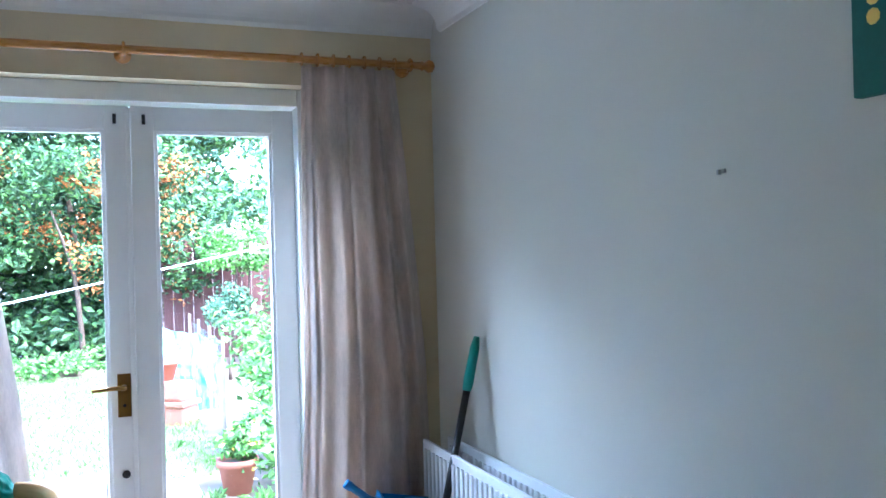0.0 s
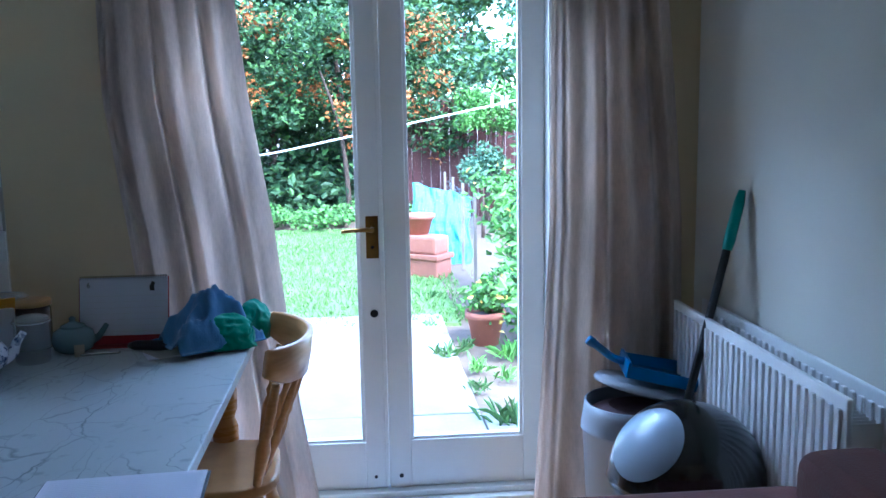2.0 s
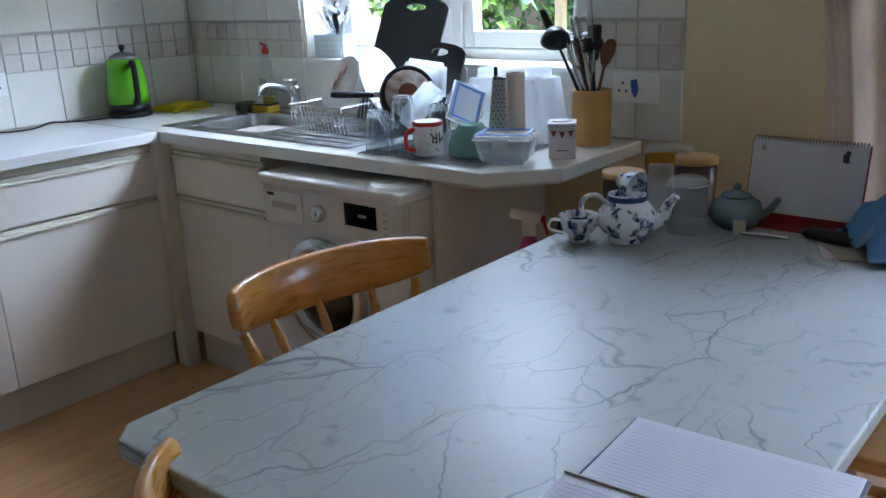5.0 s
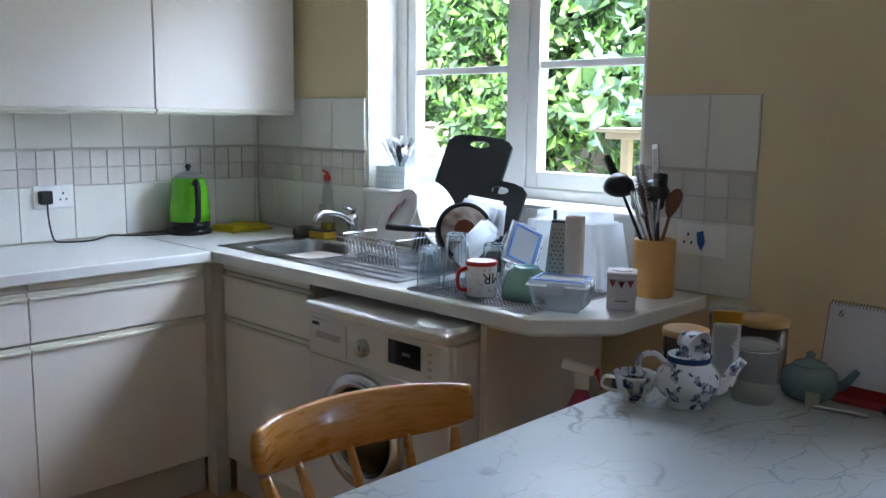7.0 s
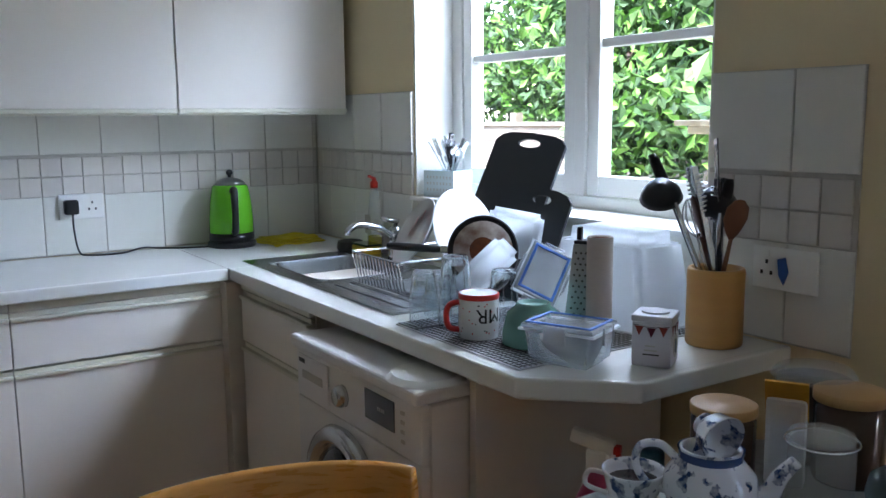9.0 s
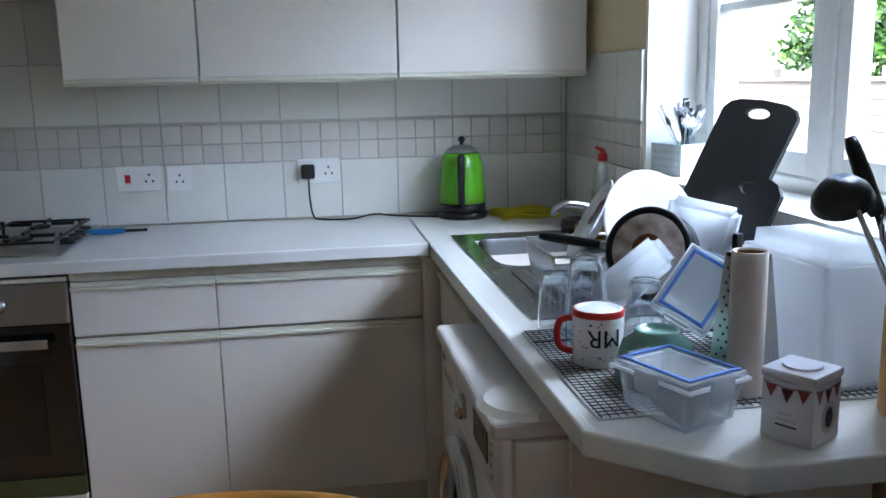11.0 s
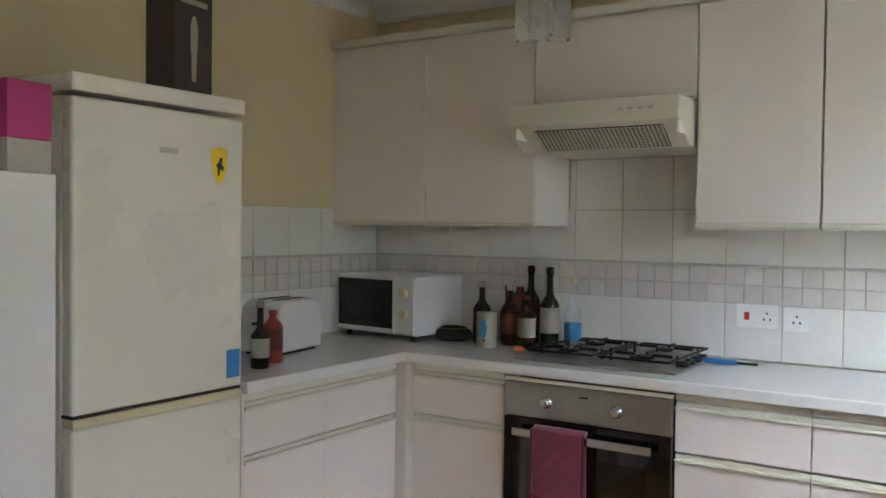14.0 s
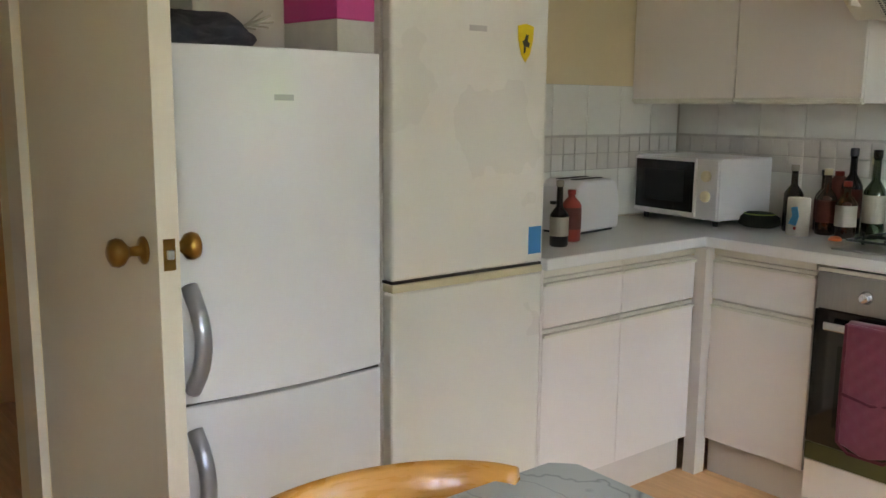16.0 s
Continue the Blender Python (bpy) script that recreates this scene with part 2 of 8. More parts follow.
# ---- structure ----
CEIL, EAST, SOUTH = 2.40, 4.58, -3.24
DOOR_X0, DOOR_X1, DOOR_TOP = 2.87, 4.135, 2.10
WIN_X0, WIN_X1, WIN_Z0, WIN_Z1 = 0.73, 1.94, 1.08, 2.10
WALL = 0.28


def walls(name, boxes, mat, label):
    ob = tagged(part(name, joined(*[box(*b) for b in boxes]), mat), label, "wall", kind="structure")
    return ob


wall_north = walls("wall_north", [
    (-0.25, WIN_X0, 0, WALL, -0.15, CEIL), (WIN_X0, WIN_X1, 0, WALL, -0.15, WIN_Z0), (WIN_X0, WIN_X1, 0, WALL, WIN_Z1, CEIL),
    (WIN_X1, DOOR_X0, 0, WALL, -0.15, CEIL), (DOOR_X0, DOOR_X1, 0, WALL, DOOR_TOP, CEIL), (DOOR_X1, EAST + 0.25, 0, WALL, -0.15, CEIL)],
    "cream_wall", "cream painted wall with window and garden door")
wall_west = walls("wall_west", [(-0.25, 0, SOUTH, 0, -0.15, CEIL)], "cream_wall", "cream painted kitchen wall behind the cooker")
wall_south = walls("wall_south", [(-0.25, 2.62, SOUTH - 0.2, SOUTH, -0.15, CEIL), (2.62, 2.735, SOUTH - 0.2, -3.10, -0.15, CEIL),
                                  (3.56, EAST + 0.25, SOUTH - 0.2, -3.10, -0.15, CEIL), (2.735, 3.56, SOUTH - 0.2, -3.10, 2.06, CEIL)],
                   "cream_wall", "cream painted wall behind the fridges with a doorway")
wall_east = walls("wall_east", [(EAST, EAST + 0.25, -3.10, 0, -0.15, CEIL)], "grey_wall", "pale painted wall above the radiator")
hall = walls("wall_hall", [(2.3, 2.4, -5.0, SOUTH - 0.2, -0.15, CEIL), (3.95, 4.05, -5.0, SOUTH - 0.2, -0.15, CEIL), (2.3, 4.05, -5.1, -5.0, -0.15, CEIL)],
             material("orange_hall_surface", "c98f5a", 0.8, vary=0.04), "warm orange hallway wall")
tagged(part("ceiling", box(-0.25, EAST + 0.25, -5.1, WALL, CEIL, CEIL + 0.12), "white_ceiling"), "flat white painted ceiling", "ceiling", kind="structure")


def cove(name, p0, p1, inward):
    """A quarter-round plaster cove along a wall's top."""
    d = Vector(p1) - Vector(p0)
    n = Vector(inward)
    prof = [(0, -0.10), (0.008, -0.10), (0.018, -0.088)] + [(0.018 + 0.075 * (1 - math.cos(a)), -0.088 + 0.072 * math.sin(a)) for a in [i * math.pi / 16 for i in range(1, 9)]] + [(0.11, -0.008), (0.11, 0), (0, 0)]
    bm = bmesh.new()
    ends = []
    for p in (Vector(p0), Vector(p1)):
        ends.append([bm.verts.new((p.x + n.x * a, p.y + n.y * a, CEIL + b - 0.001)) for a, b in prof])
    k = len(prof)
    for i in range(k):
        bm.faces.new((ends[0][i], ends[0][(i + 1) % k], ends[1][(i + 1) % k], ends[1][i]))
    bm.faces.new(ends[0])
    bm.faces.new(ends[1][::-1])
    bmesh.ops.recalc_face_normals(bm, faces=bm.faces)
    tagged(part(name, bm, "white_ceiling"), "white plaster cove under the ceiling", "moulding", kind="structure")


cove("trim", (0, 0, 0), (EAST, 0, 0), (0, -1, 0))
cove("trim", (0, SOUTH, 0), (0, -0.112, 0), (1, 0, 0))
cove("trim", (EAST, -3.10, 0), (EAST, -0.112, 0), (-1, 0, 0))
cove("trim", (0.112, SOUTH, 0), (2.62, SOUTH, 0), (0, 1, 0))

# floor: laminate boards running away from the garden door
floor_base = tagged(part("floor", box(-0.25, EAST + 0.25, -5.1, WALL, -0.15, -0.008), "plinth"), "pale wood laminate floor", "floor", kind="structure")


# window
def casement(x0, x1, z0, z1, y, bars, parent, t=0.045, name="sash"):
    """A framed light with a glazing bar; the frame is one part, its panes parts of it."""
    f = joined(box(x0, x0 + t, y, y + 0.05, z0, z1, 0.004), box(x1 - t, x1, y, y + 0.05, z0, z1, 0.004),
               box(x0 + t - 0.001, x1 - t + 0.001, y + 0.001, y + 0.049, z1 - t, z1 - 0.001, 0.004), box(x0 + t - 0.001, x1 - t + 0.001, y + 0.001, y + 0.049, z0 + 0.001, z0 + t + 0.01, 0.004),
               *[box(x0 + t - 0.002, x1 - t + 0.002, y + 0.008, y + 0.042, b - 0.012, b + 0.012, 0.003) for b in bars])
    ob = part(name, f, "white_gloss", parent)
    g = part("pane", box(x0 + t - 0.004, x1 - t + 0.004, y + 0.024, y + 0.028, z0 + t, z1 - t + 0.004), "glass", ob)
    g.visible_shadow = False
    return ob


window_1 = thing("window_1", "white painted wooden kitchen window with glazing bars", "window", kind="structure")
FY = 0.15
part("window_frame", joined(box(WIN_X0, WIN_X0 + 0.06, FY, FY + 0.07, WIN_Z0, WIN_Z1, 0.004), box(WIN_X1 - 0.06, WIN_X1, FY, FY + 0.07, WIN_Z0, WIN_Z1, 0.004),
                            box(WIN_X0 + 0.06, WIN_X1 - 0.06, FY, FY + 0.07, WIN_Z1 - 0.05, WIN_Z1, 0.004), box(WIN_X0 + 0.06, WIN_X1 - 0.06, FY, FY + 0.07, WIN_Z0, WIN_Z0 + 0.05, 0.004),
                            box(1.34, 1.385, FY, FY + 0.07, WIN_Z0 + 0.05, WIN_Z1 - 0.05, 0.004)), "white_gloss", window_1)
casement(WIN_X0 + 0.063, 1.337, WIN_Z0 + 0.053, WIN_Z1 - 0.053, FY + 0.006, [1.535], window_1)
casement(1.388, WIN_X1 - 0.063, WIN_Z0 + 0.053, WIN_Z1 - 0.053, FY + 0.006, [1.545], window_1)
part("window_sill", box(WIN_X0 + 0.002, WIN_X1 - 0.002, -0.022, FY - 0.002, WIN_Z0 + 0.002, WIN_Z0 + 0.016, 0.004), "white_gloss", window_1)
part("reveal_lining", joined(box(WIN_X0 + 0.001, WIN_X0 + 0.008, 0.004, FY - 0.001, WIN_Z0 + 0.018, WIN_Z1 - 0.002), box(WIN_X1 - 0.008, WIN_X1 - 0.001, 0.004, FY - 0.001, WIN_Z0 + 0.018, WIN_Z1 - 0.002)), "white_gloss", window_1)

# garden door: frame, threshold and two glazed leaves
door_1 = thing("door_1", "white painted double garden door with tall glass panes", "door", kind="structure")
DY = 0.13
JOINT = 3.50
part("door_frame", joined(box(DOOR_X0, DOOR_X0 + 0.055, DY - 0.05, DY + 0.09, -0.02, DOOR_TOP, 0.005), box(DOOR_X1 - 0.055, DOOR_X1, DY - 0.05, DY + 0.09, -0.02, DOOR_TOP, 0.005),
                          box(DOOR_X0 + 0.055, DOOR_X1 - 0.055, DY - 0.05, DY + 0.09, 2.035, DOOR_TOP, 0.005)), "white_gloss", door_1)
part("threshold", joined(box(DOOR_X0 + 0.056, DOOR_X1 - 0.056, DY - 0.055, DY + 0.12, -0.02, 0.065, 0.006), box(DOOR_X0 + 0.056, DOOR_X1 - 0.056, DY - 0.02, DY + 0.10, 0.066, 0.088, 0.005)), "white_gloss", door_1, "white painted sill with worn paint")
part("threshold_strip", box(DOOR_X0 + 0.03, DOOR_X1 - 0.03, DY - 0.085, DY - 0.056, -0.004, 0.018, 0.005), "pine_side", door_1, "brown wooden threshold strip")


def leaf(x0, x1, parent):
    z0, z1, y0, y1 = 0.09, 2.03, DY + 0.015, DY + 0.06
    st = 0.08
    l = part("leaf", joined(box(x0, x0 + st, y0, y1, z0, z1, 0.004), box(x1 - st, x1, y0, y1, z0, z1, 0.004),
                            box(x0 + st, x1 - st, y0 + 0.001, y1 - 0.001, z1 - 0.085, z1 - 0.001, 0.003), box(x0 + st, x1 - st, y0 + 0.001, y1 - 0.001, z0 + 0.001, 0.268, 0.003)), "white_gloss", parent)
    bead = joined(box(x0 + st - 0.001, x0 + st + 0.012, y0 + 0.008, y1 - 0.008, 0.27, 1.945, 0.003), box(x1 - st - 0.012, x1 - st + 0.001, y0 + 0.008, y1 - 0.008, 0.27, 1.945, 0.003),
                  box(x0 + st + 0.012, x1 - st - 0.012, y0 + 0.008, y1 - 0.008, 1.933, 1.946, 0.003), box(x0 + st + 0.012, x1 - st - 0.012, y0 + 0.008, y1 - 0.008, 0.267, 0.28, 0.003))
    part("glazing_bead", bead, "white_gloss", l)
    g = part("pane", box(x0 + st + 0.002, x1 - st - 0.002, y0 + 0.02, y0 + 0.024, 0.272, 1.944), "glass", l)
    g.visible_shadow = False
    return l


leaf_a = leaf(2.928, JOINT - 0.003, door_1)
leaf_b = leaf(JOINT + 0.003, 4.077, door_1)
part("astragal", box(JOINT - 0.014, JOINT + 0.002, DY + 0.004, DY + 0.0145, 0.10, 2.02, 0.003), "white_gloss", door_1)

# worktops
TOP = 0.893
wt_w = thing("worktop", "white laminate worktop with a rounded front edge", "worktop")
part("top", slab([(0.012, -0.602), (0.012, SOUTH + 0.012), (1.40, SOUTH + 0.012), (1.40, SOUTH + 0.585), (0.585, SOUTH + 0.585), (0.585, -0.602)], TOP - 0.037, TOP - 0.0004, 0.001, 1), "worktop", wt_w)
part("front_edge", slab([(0.58, -0.602), (0.58, SOUTH + 0.58), (1.40, SOUTH + 0.58), (1.40, SOUTH + 0.6), (0.6, SOUTH + 0.6), (0.6, -0.602)], TOP - 0.038, TOP, 0.007, 3), "worktop", wt_w)
part("joint_strip", box(0.012, 0.60, -0.604, -0.6005, TOP - 0.03, TOP + 0.0015), "steel", wt_w)


# ---- garden ----
GZ = -0.12
tagged(part("ground", box(-60, 60, 0.28, 90, GZ - 0.3, GZ - 0.035), "soil"), "dry garden soil ground", "ground", kind="structure")
lawn = tagged(part("lawn", box(-9, 4.15, 3.62, 9.8, GZ - 0.034, GZ - 0.005), "grass"), "green mown lawn", "lawn", kind="structure")


def scatter(name, mat, n, spread, size, parent=None, seed=1, label="", droop=0.0, aspect=0.5, kind=""):
    """n small bent leaves; spread(rng, n) gives their places."""
    rng = np.random.default_rng(seed)
    p = spread(rng, n)
    n = len(p)
    d = rng.normal(size=(n, 3))
    d[:, 2] = d[:, 2] * 0.6 - droop
    d /= np.linalg.norm(d, axis=1)[:, None]
    e = np.cross(d, rng.normal(size=(n, 3)))
    e /= np.linalg.norm(e, axis=1)[:, None]
    up = np.cross(d, e)
    s = (size * rng.uniform(0.6, 1.4, n))[:, None]
    a, b = p - d * s * 0.5, p + d * s * 0.5
    l, r = p + e * s * aspect * 0.5 + up * s * 0.12, p - e * s * aspect * 0.5 + up * s * 0.12
    v = np.stack([a, l, b, r], 1).reshape(-1, 3)
    i = np.arange(n) * 4
    me = bpy.data.meshes.new(name)
    me.from_pydata(v.tolist(), [], np.stack([i, i + 1, i + 2], 1).tolist() + np.stack([i, i + 2, i + 3], 1).tolist())
    me.materials.append(M[mat] if isinstance(mat, str) else mat)
    ob = new(name, me)
    if parent is not None:
        ob.parent = parent
    return tagged(ob, label, kind=kind)


def clumps(centres, radius, squash=0.8):
    """Leaves gather in shells round many clump centres."""
    c = np.array(centres)

    def f(rng, n):
        k = rng.integers(0, len(c), n)
        d = rng.normal(size=(n, 3))
        d /= np.linalg.norm(d, axis=1)[:, None]
        rr = radius * rng.uniform(0.35, 1.0, n)[:, None] * (0.6 + 0.8 * ((k * 7919 % 97) / 97.0))[:, None]
        return c[k] + d * rr * np.array([1, 1, squash])
    return f


for nm, col, v in (("leaf_dark", "2f4a26", 0.25), ("leaf_mid", "4a6b33", 0.25), ("leaf_bright", "64943f", 0.25), ("leaf_grey", "5f8064", 0.2), ("berry_orange", "a8642f", 0.25), ("petal_yellow", "e3c45e", 0.15)):
    M[nm] = material(nm, col, 0.68, vary=v, scale=8, fine=30, bump=0, island=0.35)
M["bark"] = material("rough_bark", "4d4034", 0.9, vary=0.3, scale=10, bump=0.8, depth=0.01)
M["terracotta"] = material("terracotta", "96604c", 0.8, vary=0.15, scale=14, bump=0.2)
M["fence_brown"] = material("brown_fence_paint", "4a2a25", 0.75, vary=0.2, scale=5, stretch=(1, 1, 0.2))
M["fence_pale"] = material("weathered_pale_fence", "766e62", 0.8, vary=0.2, scale=5, stretch=(0.3, 1, 1), island=0.1)
M["pale_board"] = material("pale_cream_board", "b9a98c", 0.7, vary=0.12, scale=5, stretch=(1, 1, 6), bump=0.3)
rg = np.random.default_rng(5)
grass = scatter("grass", "grass", 14000, lambda r, n: np.stack([r.uniform(0.4, 4.3, n), r.uniform(3.6, 9.6, n) ** 1.0, np.full(n, GZ + 0.012)], 1), 0.06, seed=2, aspect=0.18, droop=-2.0)
tagged(grass, "short green lawn grass blades", "grass", kind="stuff")


def shrub(name, label, category, centres, radius, n, size, mats, stems, seed, squash=0.8, droop=0.2):
    t = thing(name, label, category)
    for k, (mat, share) in enumerate(mats):
        scatter("foliage" if k == 0 else ("berries" if "berry" in mat else "flowers" if "petal" in mat else "foliage"), mat, int(n * share), clumps(centres[::2], radius * 0.8, squash) if "berry" in mat else clumps(centres, radius, squash), size * (0.7 if "berry" in mat or "petal" in mat else 1), t, seed + k, droop=droop, aspect=0.55)
    for s in stems:
        part("trunk" if category == "tree" else "stem", tube(smoothed(s[0], 4), [s[1] * (1 - 0.7 * i / (len(smoothed(s[0], 4)) - 1)) for i in range(len(smoothed(s[0], 4)))], 7), "bark", t, smooth=True)
    return t


def cloud(x0, x1, y0, y1, z0, z1, n, seed):
    r = np.random.default_rng(seed)
    return np.stack([r.uniform(x0, x1, n), r.uniform(y0, y1, n), r.uniform(z0, z1, n)], 1)


shrub("hedge", "tall dark evergreen hedge with orange berries behind the lawn", "hedge",
      np.concatenate([cloud(0.2, 3.9, 11.8, 13.2, 0.1, 4.1, 150, 3), cloud(-1.5, 2.6, 11.5, 12.6, 1.6, 5.0, 80, 4), cloud(0.2, 3.9, 11.3, 11.8, -0.1, 0.4, 40, 9), cloud(-0.5, 4.6, 13.2, 13.8, 0.0, 3.2, 110, 10)]), 0.55, 38000, 0.16,
      [("leaf_dark", 0.78), ("leaf_mid", 0.22)], [([(x, 12.4, GZ - 0.03), (x + 0.1, 12.3, 1.5), (x - 0.1, 12.4, 3.2)], 0.09) for x in (0.6, 1.8, 3.0)], 11)
shrub("berry_bush", "firethorn bush with clusters of orange berries against the hedge", "bush",
      np.concatenate([cloud(1.2, 4.6, 10.3, 11.3, 1.5, 3.1, 60, 6), cloud(3.4, 5.0, 10.4, 11.3, 0.9, 2.8, 25, 7)]), 0.40, 11000, 0.10,
      [("leaf_dark", 0.55), ("berry_orange", 0.50), ("leaf_mid", 0.25)], [([(3.2, 10.9, GZ - 0.03), (3.1, 10.8, 1.2), (2.8, 10.8, 2.2)], 0.05)], 21)
shrub("tree", "broad green garden tree with a loose crown behind the fence", "tree",
      np.concatenate([cloud(3.9, 6.6, 12.0, 14.0, 2.0, 3.9, 60, 8), cloud(4.4, 6.0, 12.2, 13.5, 3.6, 4.3, 16, 18)]), 0.5, 12000, 0.13, [("leaf_mid", 0.6), ("leaf_grey", 0.4)],
      [([(5.2, 13, GZ - 0.03), (5.1, 13, 1.5), (5.3, 13, 3.0)], 0.13)], 31)
shrub("round_bush", "bright green rounded bush above the brown fence", "bush", cloud(5.0, 5.75, 10.2, 10.7, 1.35, 1.8, 14, 12), 0.26, 5000, 0.07, [("leaf_bright", 0.7), ("leaf_mid", 0.3)],
      [([(5.3, 10.5, GZ - 0.03), (5.35, 10.5, 0.6), (5.4, 10.5, 1.3)], 0.04), ([(5.5, 10.5, GZ - 0.03), (5.55, 10.5, 0.7), (5.6, 10.5, 1.3)], 0.03)], 41)
shrub("grey_shrub", "grey-green rosemary shrub in front of the brown fence", "bush", cloud(4.85, 5.2, 8.5, 8.8, 0.6, 0.95, 8, 13), 0.2, 2500, 0.06, [("leaf_grey", 0.55), ("leaf_dark", 0.45)], [([(5.0, 8.6, GZ - 0.03), (5.0, 8.6, 0.6)], 0.03)], 51)
shrub("climber", "leafy climbing shrub at the side of the garden", "bush", cloud(5.9, 7.6, 8.2, 10.4, 0.2, 2.4, 50, 14), 0.4, 7000, 0.10, [("leaf_dark", 0.5), ("leaf_mid", 0.5)], [([(6.5, 9, GZ - 0.03), (6.5, 9, 1.5)], 0.05)], 61)
shrub("rose_bush", "yellow-green rose bush with pale yellow flowers beside the paving", "bush",
      np.concatenate([cloud(4.55, 5.3, 3.2, 5.0, 0.0, 0.95, 40, 15), cloud(4.5, 4.8, 2.2, 3.4, -0.05, 0.35, 14, 16)]), 0.24, 5600, 0.075, [("leaf_bright", 0.58), ("leaf_mid", 0.30), ("petal_yellow", 0.05)],
      [([(4.8, 3.8, GZ - 0.03), (4.7, 3.8, 0.4), (4.8, 3.7, 0.9)], 0.015), ([(5.0, 4.2, GZ - 0.03), (5.1, 4.2, 0.5), (5.0, 4.1, 1.0)], 0.015)], 71)
shrub("ground_ivy", "low ivy under the hedge at the lawn's edge", "plant", cloud(0.8, 4.4, 9.4, 11.2, -0.08, 0.14, 60, 17), 0.22, 4500, 0.08, [("leaf_mid", 0.6), ("leaf_bright", 0.4)], [], 81, 0.4)

fence = thing("garden_fence", "dark brown painted board fence at the end of the garden", "fence", Matrix.Translation((3.6, 11.15, 0)))
for i in range(17):
    part("board", box(i * 0.152, i * 0.152 + 0.145, 0, 0.02, GZ - 0.03, 1.75, 0.003), "fence_brown", fence)
part("rail", box(0, 2.6, 0.021, 0.06, 1.3, 1.38), "fence_brown", fence)

# kitchen side: pale fence, conifer, planter frame
sf = thing("garden_fence", "weathered pale lap-panel garden fence outside the kitchen window", "fence", Matrix.Translation((-7.5, 3.9, 0)))
for i in range(10):
    part("board", moved(box(0, 9.2, 0, 0.018, 0, 0.15, 0.003), Matrix.Translation((0, 0, GZ + i * 0.138)) @ Matrix.Rotation(radians(-5), 4, "X")), "fence_pale", sf)
part("capping", box(-0.05, 9.25, -0.03, 0.05, 1.27, 1.31, 0.005), "fence_pale", sf)
for x in (0.0, 1.85, 3.7, 5.55, 7.4, 9.1):
    part("post", box(x, x + 0.09, 0.03, 0.12, GZ - 0.03, 1.40), "fence_pale", sf)
shrub("conifer", "tall bright green conifer with drooping fronds outside the kitchen window", "tree",
      np.concatenate([cloud(-6.2, 1.4, 4.2, 5.2, 1.40, 4.4, 300, 24), cloud(-6.0, 1.2, 5.2, 5.7, 1.3, 4.4, 160, 26), cloud(-1.75, 1.2, 2.8, 3.5, 1.05, 2.8, 120, 25)]), 0.34, 62000, 0.11, [("leaf_dark", 0.50), ("leaf_bright", 0.28), ("leaf_mid", 0.22)],
      [([(-0.4, 3.6, GZ - 0.03), (-0.3, 3.6, 2), (-0.4, 3.7, 4.2)], 0.10), ([(-2.4, 4.3, GZ - 0.03), (-2.4, 4.2, 2), (-2.5, 4.3, 4.2)], 0.09)], 91, 1.0, 0.7)
shrub("vine", "large-leaved vine hanging beside the kitchen window", "plant", cloud(0.2, 1.5, 1.9, 2.6, 1.4, 3.0, 22, 27), 0.28, 900, 0.13, [("leaf_grey", 0.4), ("leaf_mid", 0.6)], [], 95, 1.0, 0.5)
arch = thing("bird_table", "pale wooden bird table outside the kitchen window", "bird table", Matrix.Translation((1.80, 0.50, 0)))
part("roof", box(-0.22, 0.22, -0.16, 0.16, 1.300, 1.322, 0.005), "pale_board", arch)
part("roof_board", box(-0.25, 0.25, -0.18, 0.18, 1.3225, 1.337, 0.003), "pale_board", arch)
for x in (-0.18, 0.15):
    part("post", box(x, x + 0.03, -0.12, -0.09, 1.085, 1.2995), "pale_board", arch)
    part("post", box(x, x + 0.03, 0.09, 0.12, 1.085, 1.2995), "pale_board", arch)
part("tray", box(-0.22, 0.22, -0.16, 0.16, 1.05, 1.0845, 0.004), "pale_board", arch)
part("pole", box(-0.03, 0.03, -0.03, 0.03, GZ - 0.03, 1.0495, 0.003), "pale_board", arch)


def pot(name, label, m, r, h):
    t = thing(name, label, "plant pot", m)
    part("body", lathe([(r * 0.68, 0), (r * 0.95, h * 0.8), (r * 1.06, h * 0.8), (r * 1.08, h), (r * 0.95, h), (r * 0.9, h * 0.85)], 28), "terracotta", t, smooth=True)
    part("compost", lathe([(r * 0.9, h * 0.84), (r * 0.9, h * 0.86)], 20), "soil", t)
    return t


pot("flower_pot", "terracotta flower pot with a leafy plant beside the paving", Matrix.Translation((4.26, 3.06, GZ - 0.03)), 0.135, 0.24)
shrub("potted_plant", "leafy green plant growing in the terracotta pot", "plant", cloud(4.15, 4.40, 2.95, 3.2, 0.14, 0.32, 8, 33), 0.11, 900, 0.06, [("leaf_mid", 0.5), ("leaf_bright", 0.4), ("petal_yellow", 0.08)], [], 97)
pot("flower_pot", "round terracotta pot standing on the planting trough", Matrix.Translation((3.96, 5.90, 0.28)), 0.17, 0.2)
tr = thing("trough", "terracotta planting trough with pale deposits beside the lawn", "planter", Matrix.Translation((4.00, 5.80, GZ - 0.03)) @ pose(0, 0, 0, 0, 0, -38))
part("body", joined(box(-0.26, 0.26, -0.14, 0.14, 0, 0.20, 0.02), box(-0.28, 0.28, -0.16, 0.16, 0.201, 0.25, 0.01)), "terracotta", tr)
part("saucer", box(-0.24, 0.24, -0.13, 0.13, 0.251, 0.43, 0.03), "terracotta", tr)
